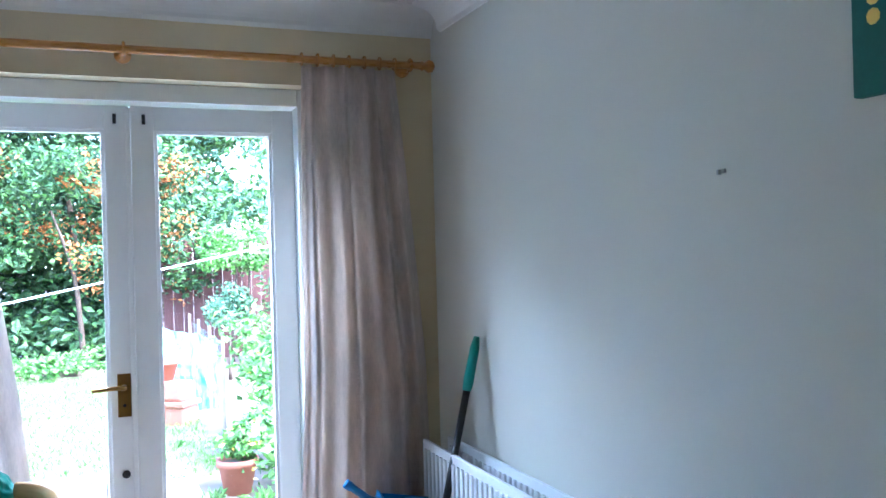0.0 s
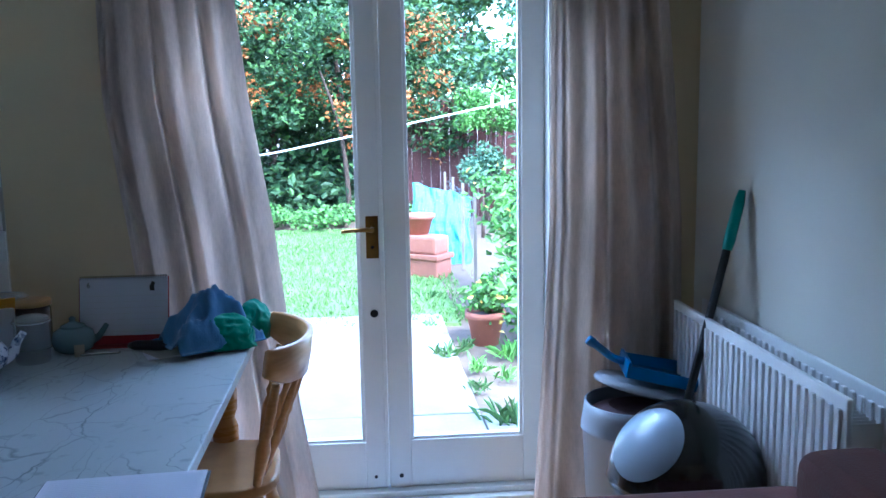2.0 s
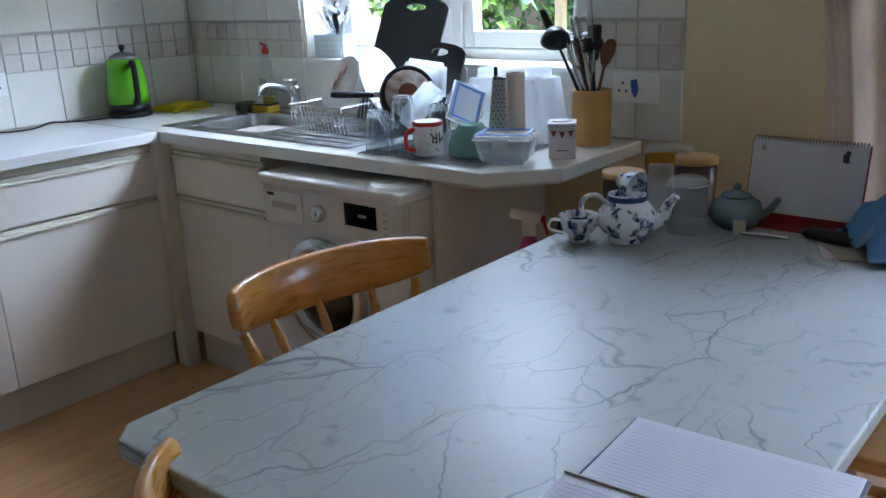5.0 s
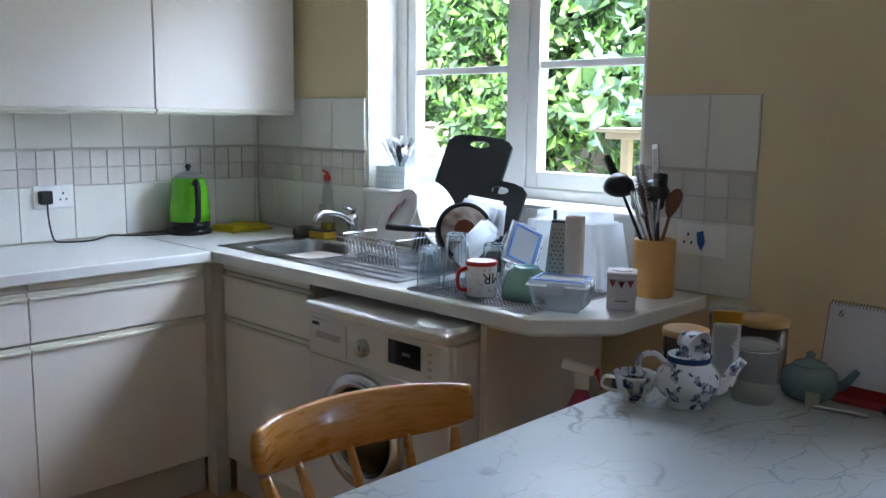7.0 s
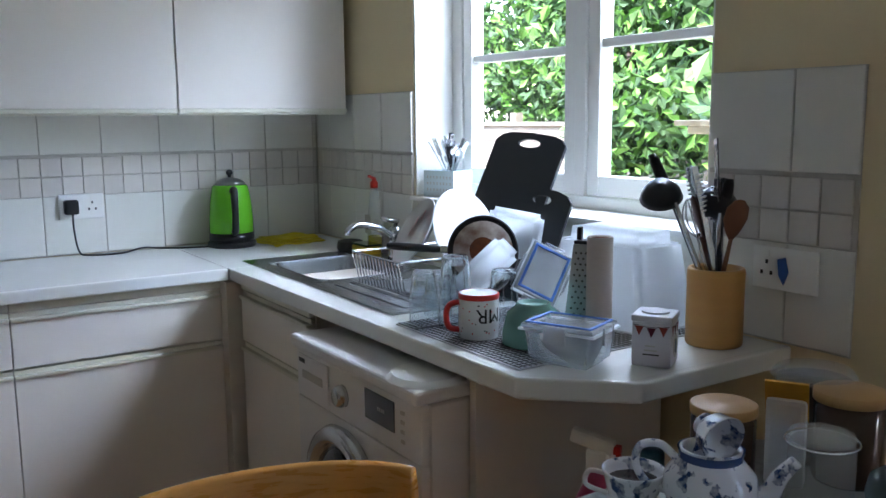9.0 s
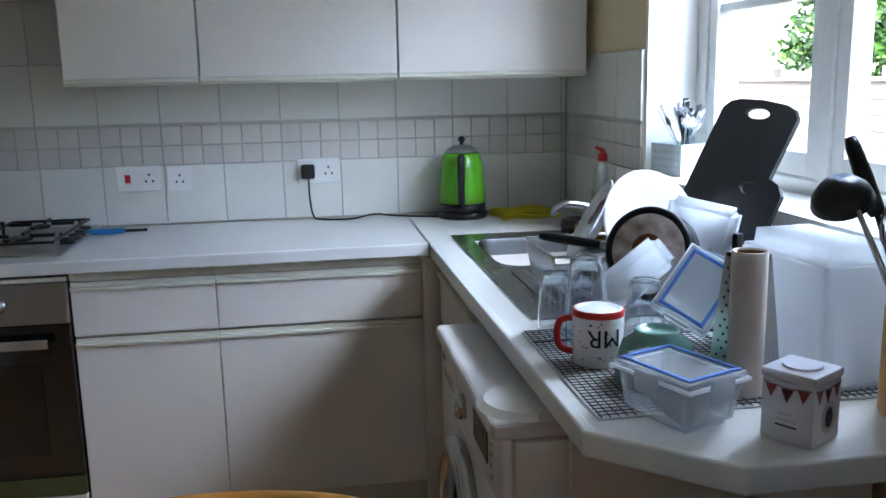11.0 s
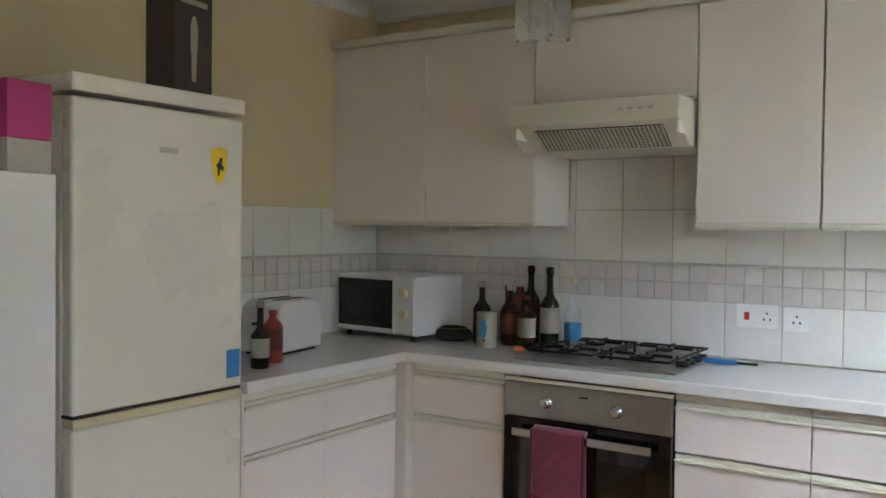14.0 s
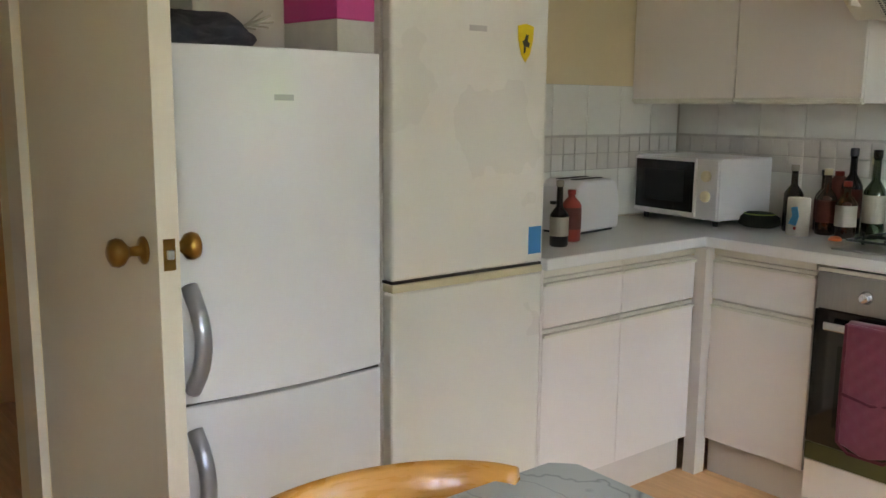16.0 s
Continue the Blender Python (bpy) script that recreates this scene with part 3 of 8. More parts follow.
# wire netting
nt = thing("wire_netting", "pale blue-grey wire netting fence along the flower bed", "netting", Matrix.Translation((4.45, 5.1, GZ - 0.03)))
M["net"] = material("pale_net", "9cc4c8", 0.6, vary=0.1)
bm = bmesh.new()
for i in range(34):
    for s in (-1, 1):
        a = i * 0.09
        b0, b1 = Vector((0.02 * i / 34, a, 0.03)), Vector((0.02, a + s * 0.42, 0.83))
        if 0 <= b1.y <= 3.0:
            w = Vector((0, 0.0035, 0))
            f = [bm.verts.new(b0 - w), bm.verts.new(b0 + w), bm.verts.new(b1 + w), bm.verts.new(b1 - w)]
            bm.faces.new(f)
part("mesh", bm, "net", nt)
for y in (0.0, 1.0, 2.0, 3.0):
    part("stake", box(-0.015, 0.015, y - 0.012, y + 0.012, 0, 0.92, 0.002), "fence_pale", nt)
cover = thing("plant_cover", "pale turquoise crumpled fleece draped over a garden bed", "plant cover", Matrix.Translation((3.95, 6.5, GZ - 0.03)))
bm = bmesh.new()
g = []
for j in range(23):
    v = j / 22
    row = []
    for i in range(31):
        u = i / 30
        top = 0.89 - 0.16 * u + 0.05 * noise.noise((u * 5, 0.0, 3.0))
        fold = 0.06 * noise.noise((u * 7, v * 4, 1.0)) + 0.03 * noise.noise((u * 18, v * 8, 6.0))
        row.append(bm.verts.new((u * 0.63 + 0.02 * math.sin(9 * v), 0.45 * v * v * 0.5 + fold, max(0.0, v * top))))
    g.append(row)
for a, b in zip(g, g[1:]):
    for i in range(30):
        bm.faces.new((a[i], a[i + 1], b[i + 1], b[i]))
fl_ = part("fleece", bm, material("pale_fleece", "63a3ae", 0.8, vary=0.18, scale=9, fine=60, bump=0.4), cover)
fl_.modifiers.new("thickness", "SOLIDIFY").thickness = 0.004


def tuft(x, y, s, seed, label):
    r = np.random.default_rng(seed)
    bm = bmesh.new()
    for i in range(int(46 * s / 0.2)):
        a, tilt, l = r.uniform(0, 6.28), r.uniform(0.2, 1.1), s * r.uniform(0.5, 1.1)
        d = Vector((math.cos(a) * math.sin(tilt), math.sin(a) * math.sin(tilt), math.cos(tilt)))
        side = Vector((-math.sin(a), math.cos(a), 0)) * s * 0.05
        p = Vector((r.normal() * s * 0.25, r.normal() * s * 0.25, 0))
        q = [bm.verts.new(p - side * 0.5), bm.verts.new(p + side * 0.5), bm.verts.new(p + d * l * 0.6 + side), bm.verts.new(p + d * l + Vector((0, 0, -l * 0.2))), bm.verts.new(p + d * l * 0.6 - side)]
        bm.faces.new(q)
    t = thing("weed", label, "plant", Matrix.Translation((x, y, GZ - 0.004)))
    part("leaves", bm, "leaf_bright" if seed % 2 else "leaf_mid", t)


for i, (x, y, s) in enumerate([(4.15, 1.35, 0.20), (4.32, 1.55, 0.16), (4.05, 1.9, 0.12), (4.1, 2.3, 0.14), (3.95, 2.65, 0.16), (4.25, 2.1, 0.13), (4.1, 2.85, 0.12), (3.9, 3.5, 0.1), (3.3, 3.58, 0.08), (4.2, 3.9, 0.14), (4.45, 1.2, 0.14), (4.35, 2.6, 0.18), (4.0, 4.6, 0.12)]):
    tuft(x, y, s, 200 + i, "green weed tuft growing between the paving slabs")
line = thing("washing_line", "white washing line with pegs across the garden", "washing line")
part("line", tube([(1.2, 3.6, 0.98), (2.87, 3.0, 1.23), (4.48, 2.9, 1.55), (5.6, 2.9, 1.76)], 0.006, 5), "white_gloss", line)
for y, x in ((2.92, 4.30), (2.92, 4.37), (2.93, 4.40)):
    part("peg", box(x - 0.008, x + 0.008, y - 0.01, y + 0.01, 1.50, 1.575, 0.002), "white_gloss", line)
# paving
slab_me = box(0.004, 0.594, 0.004, 0.594, 0, 0.04, 0.004, 1)
me0 = bpy.data.meshes.new("slab")
slab_me.to_mesh(me0)
slab_me.free()
me0.materials.append(M["paving"])
pav = tagged(part("pavement", box(0.4, 4.6, 0.29, 3.70, GZ - 0.034, GZ - 0.030), "soil"), "grey square paving slabs outside the garden door", "pavement", kind="structure")
for i in range(7):
    for j in range(6):
        if not (i == 6 and j > 1):
            o = new("slab", me0)
            o.parent = pav
            o.matrix_basis = Matrix.Translation((0.42 + i * 0.6, 0.29 + j * 0.6 - (0.02 if j else 0) * 0, GZ - 0.029 + (i * 5 + j * 3) % 4 * 0.002))


# ---- curtains, rail, radiator ----
def curtain(name, label, rows, folds, depth, seed, z0, z1):
    """rows: (height share from the top, left x, right x, y) of the cloth's edges."""
    t = thing(name, label, "curtain")
    nu, nv = folds * 12, 48
    r = random.Random(seed)
    ph = [r.uniform(-0.5, 0.5) for _ in range(folds + 2)]
    bm = bmesh.new()
    grid = []
    for j in range(nv + 1):
        v = j / nv
        for a, b in zip(rows, rows[1:]):
            if a[0] <= v <= b[0] + 1e-6:
                k = (v - a[0]) / (b[0] - a[0])
                k = k * k * (3 - 2 * k) if len(rows) < 3 else k
                xl, xr, y = (a[i] + (b[i] - a[i]) * k for i in (1, 2, 3))
                break
        z = z1 + (z0 - z1) * v
        line = []
        for i in range(nu + 1):
            u = i / nu
            q = u * folds
            wob = ph[int(q)] * (1 - q % 1) + ph[int(q) + 1] * (q % 1)
            amp = depth * (0.55 + 0.45 * v) * (0.7 + 0.5 * math.sin(3.1 * q + 2 * wob))
            c = math.cos(2 * math.pi * (q + 0.35 * wob * v))
            yy = y + amp * math.copysign(abs(c) ** 0.8, c) + 0.012 * math.sin(9 * u + 7 * v)
            x = xl + (xr - xl) * (u + 0.02 * math.sin(6.3 * q) * (1 - v))
            line.append(bm.verts.new((x, yy, z + (0.012 * math.sin(5 * u + seed) if j == nv else 0))))
        grid.append(line)
    for a, b in zip(grid, grid[1:]):
        for i in range(nu):
            bm.faces.new((a[i], a[i + 1], b[i + 1], b[i]))
    cl = part("cloth", bm, "curtain", t, smooth=True)
    so = cl.modifiers.new("thickness", "SOLIDIFY")
    so.thickness = 0.004
    xl, xr, y = rows[0][1:4]
    for i in range(folds + 1):
        x = xl + (xr - xl) * i / folds
        ring = [(x, -0.10 + 0.021 * math.cos(a), 2.172 + 0.021 * math.sin(a)) for a in [k * math.pi / 8 for k in range(17)]]
        part("ring", tube(ring, 0.0035, 6), "pine", t, "small wooden curtain ring", smooth=True)
    return t


curtain("curtain", "long mottled beige curtain gathered beside the garden door by the radiator", [(0, 4.06, 4.40, -0.10), (0.5, 4.045, 4.49, -0.10), (1, 3.99, 4.53, -0.09)], 6, 0.034, 3, 0.015, 2.152)
curtain("curtain", "long mottled beige curtain drawn back behind the pine chair and table", [(0, 2.64, 3.02, -0.10), (0.30, 2.64, 3.085, -0.11), (0.50, 2.70, 3.15, -0.13), (0.77, 2.77, 3.21, -0.15), (1, 2.80, 3.29, -0.17)], 6, 0.042, 8, 0.012, 2.152)
rail = thing("curtain_rail", "wooden curtain pole with turned ends and brackets", "curtain rail")
part("pole", tube([(2.58, -0.10, 2.172), (3.5, -0.10, 2.172), (4.50, -0.10, 2.172)], 0.014, 12), "pine", rail, smooth=True)
for x, s in ((2.58, -1), (4.50, 1)):
    part("finial", moved(lathe([(0.014, 0), (0.019, 0.006), (0.013, 0.012), (0.024, 0.03), (0.022, 0.045), (0.006, 0.055)], 16), Matrix.Translation((x, -0.10, 2.172)) @ Matrix.Rotation(radians(90 * s), 4, "Y")), "pine", rail, smooth=True)
for x in (2.62, 3.48, 4.46):
    part("bracket", joined(moved(lathe([(0.028, 0), (0.028, 0.01), (0.014, 0.02), (0.012, 0.075)], 16), Matrix.Translation((x, -0.002, 2.172)) @ Matrix.Rotation(radians(90), 4, "X")),
                           tube([(x, -0.10 + 0.02 * math.cos(a), 2.172 + 0.02 * math.sin(a)) for a in [k * math.pi / 6 for k in range(13)]], 0.006, 6)), "pine", rail, smooth=True)

rad = thing("radiator", "white double panel radiator below the pale wall", "radiator")
M["rad"] = material("white_radiator_enamel", "dfe0df", 0.3, vary=0.04, scale=4)
for x, nm in ((4.445, "front_panel"), (4.540, "back_panel")):
    b = [box(x, x + 0.014, -1.22, -0.17, 0.16, 0.828, 0.005)]
    panel = part(nm, joined(*b), "rad", rad)
    for i in range(28):
        part("rib", box(x - 0.008, x + 0.004, -1.20 + i * 0.0365, -1.182 + i * 0.0365, 0.20, 0.80, 0.004), "rad", panel)
part("convector", joined(*[box(4.462, 4.538, -1.20 + i * 0.0205, -1.1985 + i * 0.0205, 0.24, 0.765) for i in range(50)]), "rad", rad)
part("valve", moved(lathe([(0.012, 0), (0.012, 0.05), (0.02, 0.055), (0.02, 0.10), (0.014, 0.11)], 14), Matrix.Translation((4.49, -1.23, 0.12))), "white_gloss", rad, smooth=True)
part("pipe", tube([(4.49, -1.23, 0), (4.49, -1.23, 0.13)], 0.0075, 8), "chrome", rad)
for y in (-1.1, -0.35):
    part("bracket", box(4.55, 4.579, y, y + 0.03, 0.3, 0.78), "rad", rad)

# broom, bins, dustpan
br = thing("broom", "black broom with a teal grip leaning against the wall", "broom")
b0, b1 = Vector((4.25, -0.48, 0.03)), Vector((4.558, -0.415, 1.205))
part("shaft", tube([b0, b0.lerp(b1, 0.5), b0.lerp(b1, 0.86)], 0.0125, 10), "black", br, smooth=True)
part("grip", tube([b0.lerp(b1, 0.85), b0.lerp(b1, 0.87), b0.lerp(b1, 0.97), b1], [0.015, 0.018, 0.016, 0.010], 10), material("teal_plastic", "1f8f7f", 0.4), br, "teal plastic grip", smooth=True)
part("head", box(4.17, 4.33, -0.505, -0.455, 0.0, 0.045, 0.01), "black", br)

bin1 = thing("waste_bin", "grey plastic waste bin with its lid askew beside the curtain", "bin", Matrix.Translation((4.275, -0.30, 0)))
M["bin_grey"] = material("grey_plastic", "8d9299", 0.4, vary=0.06)
part("body", lathe([(0.13, 0), (0.14, 0.01), (0.162, 0.44), (0.168, 0.445), (0.168, 0.455), (0.16, 0.50), (0.156, 0.535), (0.150, 0.535), (0.150, 0.48)], 36), "bin_grey", bin1, smooth=True)
part("bin_liner", lathe([(0.14, 0.44), (0.135, 0.50), (0.08, 0.52), (0.02, 0.51)], 20), material("dark_red_liner", "3a2326", 0.5), bin1)
lid = part("lid", moved(lathe([(0.155, 0), (0.158, 0.006), (0.15, 0.018), (0.05, 0.026), (0.0, 0.027)], 36, False), Matrix.Translation((0.035, 0.03, 0.565)) @ pose(0, 0, 0, -4, 12, 0)), "bin_grey", bin1, smooth=True)
dp = thing("dustpan", "blue plastic dustpan lying on the grey bin lid", "dustpan", Matrix.Translation((4.33, -0.30, 0.612)) @ pose(0, 0, 0, 0, 11, -8))
M["blue_plastic"] = material("blue_plastic", "1f6fa8", 0.35, vary=0.06)
part("pan", joined(slab([(-0.09, -0.08), (0.12, -0.10), (0.12, 0.10), (-0.09, 0.08)], 0, 0.004, 0.001), slab([(-0.095, -0.085), (-0.085, -0.085), (-0.085, 0.085), (-0.095, 0.085)], 0, 0.05, 0.002),
                   slab([(-0.09, -0.085), (0.12, -0.105), (0.12, -0.099), (-0.09, -0.079)], 0.002, 0.04, 0.001), slab([(-0.09, 0.079), (0.12, 0.099), (0.12, 0.105), (-0.09, 0.085)], 0.002, 0.04, 0.001)), "blue_plastic", dp)
part("handle", tube(smoothed([(-0.09, 0, 0.03), (-0.13, 0, 0.035), (-0.18, 0, 0.06), (-0.22, 0, 0.08)], 4), [0.013] * 10 + [0.016] * 3, 10), "blue_plastic", dp, smooth=True)

bin2 = thing("dome_bin", "black dome bin with a silver-grey swing flap beside the sofa arm", "bin", Matrix.Translation((4.27, -0.77, 0)))
part("body", lathe([(0.17, 0), (0.18, 0.01), (0.195, 0.455), (0.205, 0.46), (0.205, 0.475), (0.198, 0.48)], 40), "black", bin2, smooth=True)
dome = [(0.205 * math.cos(a), 0.485 + 0.195 * math.sin(a)) for a in [i * math.pi / 28 for i in range(14)]] + [(0.004, 0.680)]
part("dome", lathe([(0.21, 0.476)] + dome, 40), material("glossy_black_plastic", "101214", 0.2, vary=0.1, coat=0.3, bump=0.02), bin2, smooth=True)
bm = bmesh.new()
for i in range(17):
    for j in range(17):
        a, b = -1 + i / 8, -1 + j / 8
        rr = max(abs(a), abs(b)) / max(1e-6, math.hypot(a, b))
        a, b = a * rr, b * rr
        th, fi = a * 0.55, b * 0.55
        q = Vector((math.sin(th), -math.cos(th) * math.cos(fi), math.sin(fi) * math.cos(th)))
        bm.verts.new(q)
bm.verts.ensure_lookup_table()
for i in range(16):
    for j in range(16):
        bm.faces.new([bm.verts[k] for k in (i * 17 + j, (i + 1) * 17 + j, (i + 1) * 17 + j + 1, i * 17 + j + 1)])
moved(bm, pose(0, 0, 0, 0, 0, -66) @ pose(0, 0, 0, -40, 0, 0))
for v in bm.verts:
    v.co = Vector((v.co.x * 0.2075, v.co.y * 0.2075, 0.485 + v.co.z * 0.1985))
fl = part("flap", bm, material("silver_grey_plastic", "8b97a3", 0.25, vary=0.04, bump=0.02), bin2, "silver-grey swing flap", smooth=True)

# mat
mat_ = thing("rag_rug", "white and blue striped woven mat with fringes by the garden door", "mat", Matrix.Translation((3.60, -0.14, 0.0)) @ pose(0, 0, 0, 0, 0, 0.8))
M["mat_white"] = material("white_woven_cotton", "dfe2e4", 0.95, vary=0.08, scale=20, fine=220, bump=0.7)
M["mat_blue"] = material("blue_woven_cotton", "6d88ab", 0.95, vary=0.15, scale=20, fine=220, bump=0.7)
bm = bmesh.new()
g = [[bm.verts.new((-0.235 + 0.44 * i / 20, -0.25 + 0.48 * j / 24, 0.007 + 0.0025 * math.sin(3.2 * j + 0.3 * i))) for i in range(21)] for j in range(25)]
for a, b in zip(g, g[1:]):
    for i in range(20):
        bm.faces.new((a[i], a[i + 1], b[i + 1], b[i]))
wv = part("weave", bm, "mat_white", mat_)
wv.modifiers.new("thickness", "SOLIDIFY").thickness = 0.005
wv.data.materials.append(M["mat_blue"])
for k, y in enumerate((-0.22, -0.125, -0.03, 0.065, 0.165)):
    for dy, w in ((0, 0.009), (0.013, 0.003), (-0.013, 0.003)):
        bm = bmesh.new()
        pts = [(-0.2345 + 0.44 * i / 24, y + dy + 0.004 * math.sin(i * 0.5 + k)) for i in range(25)]
        for (xa, ya), (xb, yb) in zip(pts, pts[1:]):
            z = 0.0112
            bm.faces.new([bm.verts.new(c) for c in ((xa, ya - w / 2, z), (xb, yb - w / 2, z), (xb, yb + w / 2, z), (xa, ya + w / 2, z))])
        part("stripe", bm, "mat_blue", mat_, "blue woven stripe")
bm = bmesh.new()
rr_ = random.Random(4)
for i in range(60):
    y = -0.245 + i * 0.0081
    d = rr_.uniform(-0.012, 0.012)
    bm.faces.new([bm.verts.new(c) for c in ((0.205, y, 0.006), (0.255, y + d, 0.003), (0.255, y + d + 0.003, 0.003), (0.205, y + 0.004, 0.006))])
tagged(part("fringe", bm, "mat_white", mat_), "", kind="stuff")

# sofa arm and seat
sofa = thing("sofa", "brown cord sofa with a rounded arm in front of the bins", "sofa")
M["sofa_brown"] = material("brown_cord_cloth", "5a3026", 0.85, vary=0.12, scale=10, fine=160, bump=0.5, depth=0.003, sheen=0.05)
M["cushion"] = material("rust_cushion_cloth", "7a4432", 0.85, vary=0.12, scale=12, fine=150, bump=0.6, depth=0.003, sheen=0.05)
part("arm", joined(box(3.76, 4.40, -1.34, -1.14, 0.08, 0.54, 0.05, 5), moved(box(-0.335, 0.335, -0.12, 0.12, -0.065, 0.065, 0.06, 5), Matrix.Translation((4.075, -1.24, 0.55)))), "sofa_brown", sofa)
part("base", box(3.88, 4.40, -2.9, -1.361, 0.08, 0.30, 0.03, 3), "sofa_brown", sofa)
part("backrest", box(4.24, 4.43, -2.9, -1.37, 0.301, 0.80, 0.06, 4), "sofa_brown", sofa)
for i in range(2):
    part("seat_cushion", box(3.84, 4.235, -2.87 + i * 0.755, -2.12 + i * 0.745, 0.302, 0.44, 0.05, 4), "sofa_brown", sofa)
for x in (3.92, 4.34):
    for y in (-2.85, -1.28):
        part("leg", box(x - 0.02, x + 0.02, y - 0.02, y + 0.02, 0, 0.079), "black", sofa)
cu = thing("cushion", "rust-brown scatter cushion leaning on the sofa arm", "cushion", Matrix.Translation((4.03, -1.46, 0.525)) @ pose(0, 0, 0, 78, 0, 4))
b = box(-0.17, 0.17, -0.165, 0.165, -0.05, 0.05)
bmesh.ops.subdivide_edges(b, edges=b.edges[:], cuts=10, use_grid_fill=True)
for v in b.verts:
    k = max(0.0, (1 - (v.co.x / 0.17) ** 2) * (1 - (v.co.y / 0.165) ** 2)) ** 0.45
    v.co.z *= 0.1 + 0.9 * k
    v.co.x *= 0.93 + 0.07 * abs(v.co.y / 0.165) ** 2
    v.co.z += 0.004 * noise.noise(v.co * 14)
part("cover", b, "cushion", cu, smooth=True)
part("piping", tube([(0.168 * math.copysign(abs(math.cos(a)) ** 0.4, math.cos(a)), 0.163 * math.copysign(abs(math.sin(a)) ** 0.4, math.sin(a)), 0) for a in [i * math.pi / 24 for i in range(49)]], 0.004, 6), "cushion", cu, smooth=True)

# wall: nail, picture
nail = thing("wall_hook", "small grey hook on the pale wall", "hook", Matrix.Translation((EAST, -1.635, 1.647)))
part("hook", joined(box(-0.006, -0.0005, -0.012, 0.012, -0.004, 0.004, 0.001), box(-0.014, -0.006, -0.003, 0.003, -0.008, 0.003, 0.001)), "steel", nail)
pic = thing("picture", "unframed green landscape picture with white flowers on the pale wall", "picture", Matrix.Translation((EAST, -1.99, 1.735)))
part("canvas", box(-0.022, -0.0005, -0.40, 0.0, 0, 0.42, 0.003), material("teal_painted_canvas", "2f6b60", 0.8, vary=0.3, scale=7), pic)
for i in range(14):
    r = random.Random(i + 60)
    part("painted_flower", moved(lathe([(0.014, 0), (0.010, 0.0012)], 9), Matrix.Translation((-0.0222, -0.02 - r.random() * 0.34, 0.04 + r.random() * 0.2)) @ Matrix.Rotation(radians(-90), 4, "Y")), "petal_yellow" if i % 3 == 0 else "white_gloss", pic)

# door furniture
hp = part("handle_plate", box(-0.022, 0.022, -0.006, 0, -0.075, 0.075, 0.002), "brass", leaf_a, "brass lever handle plate")
hp.matrix_basis = Matrix.Translation((3.462, DY + 0.0145, 1.022))
h = part("lever", joined(tube([(0, 0, 0), (0, -0.045, 0)], 0.008, 10), tube(smoothed([(0, -0.045, 0), (-0.03, -0.05, 0.003), (-0.105, -0.045, -0.002)], 4), [0.008] * 5 + [0.007] * 4, 10)), "brass", hp, "brass lever", smooth=True)
h.matrix_basis = Matrix.Translation((0.0, -0.006, 0.03))
part("keyhole", moved(lathe([(0.006, 0), (0.006, 0.001)], 12), Matrix.Translation((0, -0.006, -0.035)) @ Matrix.Rotation(radians(90), 4, "X")), "black", hp)
for lf, x, z, r_ in ((leaf_a, 3.462, 0.747, 0.014), (leaf_a, 3.452, 0.135, 0.006), (leaf_b, 3.545, 0.135, 0.008)):
    part("lock", moved(lathe([(r_, 0), (r_, 0.003), (r_ * 0.6, 0.004)], 18), Matrix.Translation((x, DY + 0.0145, z)) @ Matrix.Rotation(radians(90), 4, "X")), "black", lf, "small dark round lock")
for lf, x in ((leaf_a, 3.452), (leaf_b, 3.548)):
    part("bolt", box(x - 0.006, x + 0.006, DY + 0.007, DY + 0.0145, 1.965, 2.0, 0.002), "black", lf, "small dark bolt")


# north worktop with a cut-out for the sink: the basin sits in a steel tray
SX0, SX1, SY0, SY1 = 0.50, 1.47, -0.52, -0.07
BX0, BX1, BY0, BY1 = 0.60, 0.99, -0.47, -0.14
wt_n = thing("worktop", "white laminate sink worktop with an angled end", "worktop")
part("top", joined(slab([(0.012, -0.598), (BX0, -0.598), (BX0, -0.012), (0.012, -0.012)], TOP - 0.038, TOP, 0.001, 1),
                   box(BX0, BX1, -0.598, BY0, TOP - 0.038, TOP - 0.0005), box(BX0, BX1, BY1, -0.012, TOP - 0.038, TOP - 0.0005),
                   slab([(BX1, -0.598), (2.014, -0.590), (2.162, -0.432), (2.162, -0.012), (BX1, -0.012)], TOP - 0.038, TOP, 0.001, 1)), "worktop", wt_n)
part("front_edge", slab([(0.6, -0.60), (2.019, -0.592), (2.168, -0.433), (2.168, -0.012), (2.147, -0.012), (2.147, -0.427), (2.009, -0.572), (0.6, -0.58)], TOP - 0.0385, TOP + 0.0006, 0.006, 3), "worktop", wt_n)
part("underside", slab([(1.84, -0.57), (1.995, -0.56), (2.132, -0.41), (2.132, -0.02), (1.84, -0.02)], TOP - 0.052, TOP - 0.0385), "plinth", wt_n)


def front(x0, x1, z0, z1, parent, name="door"):
    """A flat laminate front whose top ends in a grip profile; it faces -y at y = 0."""
    d = part(name, box(x0 + 0.0015, x1 - 0.0015, 0, 0.018, z0 + 0.0015, z1 - 0.028, 0.0025), "cabinet", parent)
    bm = joined(box(x0 + 0.0015, x1 - 0.0015, -0.008, 0.014, z1 - 0.0275, z1 - 0.017, 0.003), box(x0 + 0.0015, x1 - 0.0015, 0.006, 0.018, z1 - 0.017, z1 - 0.004, 0.002))
    part("grip_profile", bm, "cabinet_trim", d)
    return d


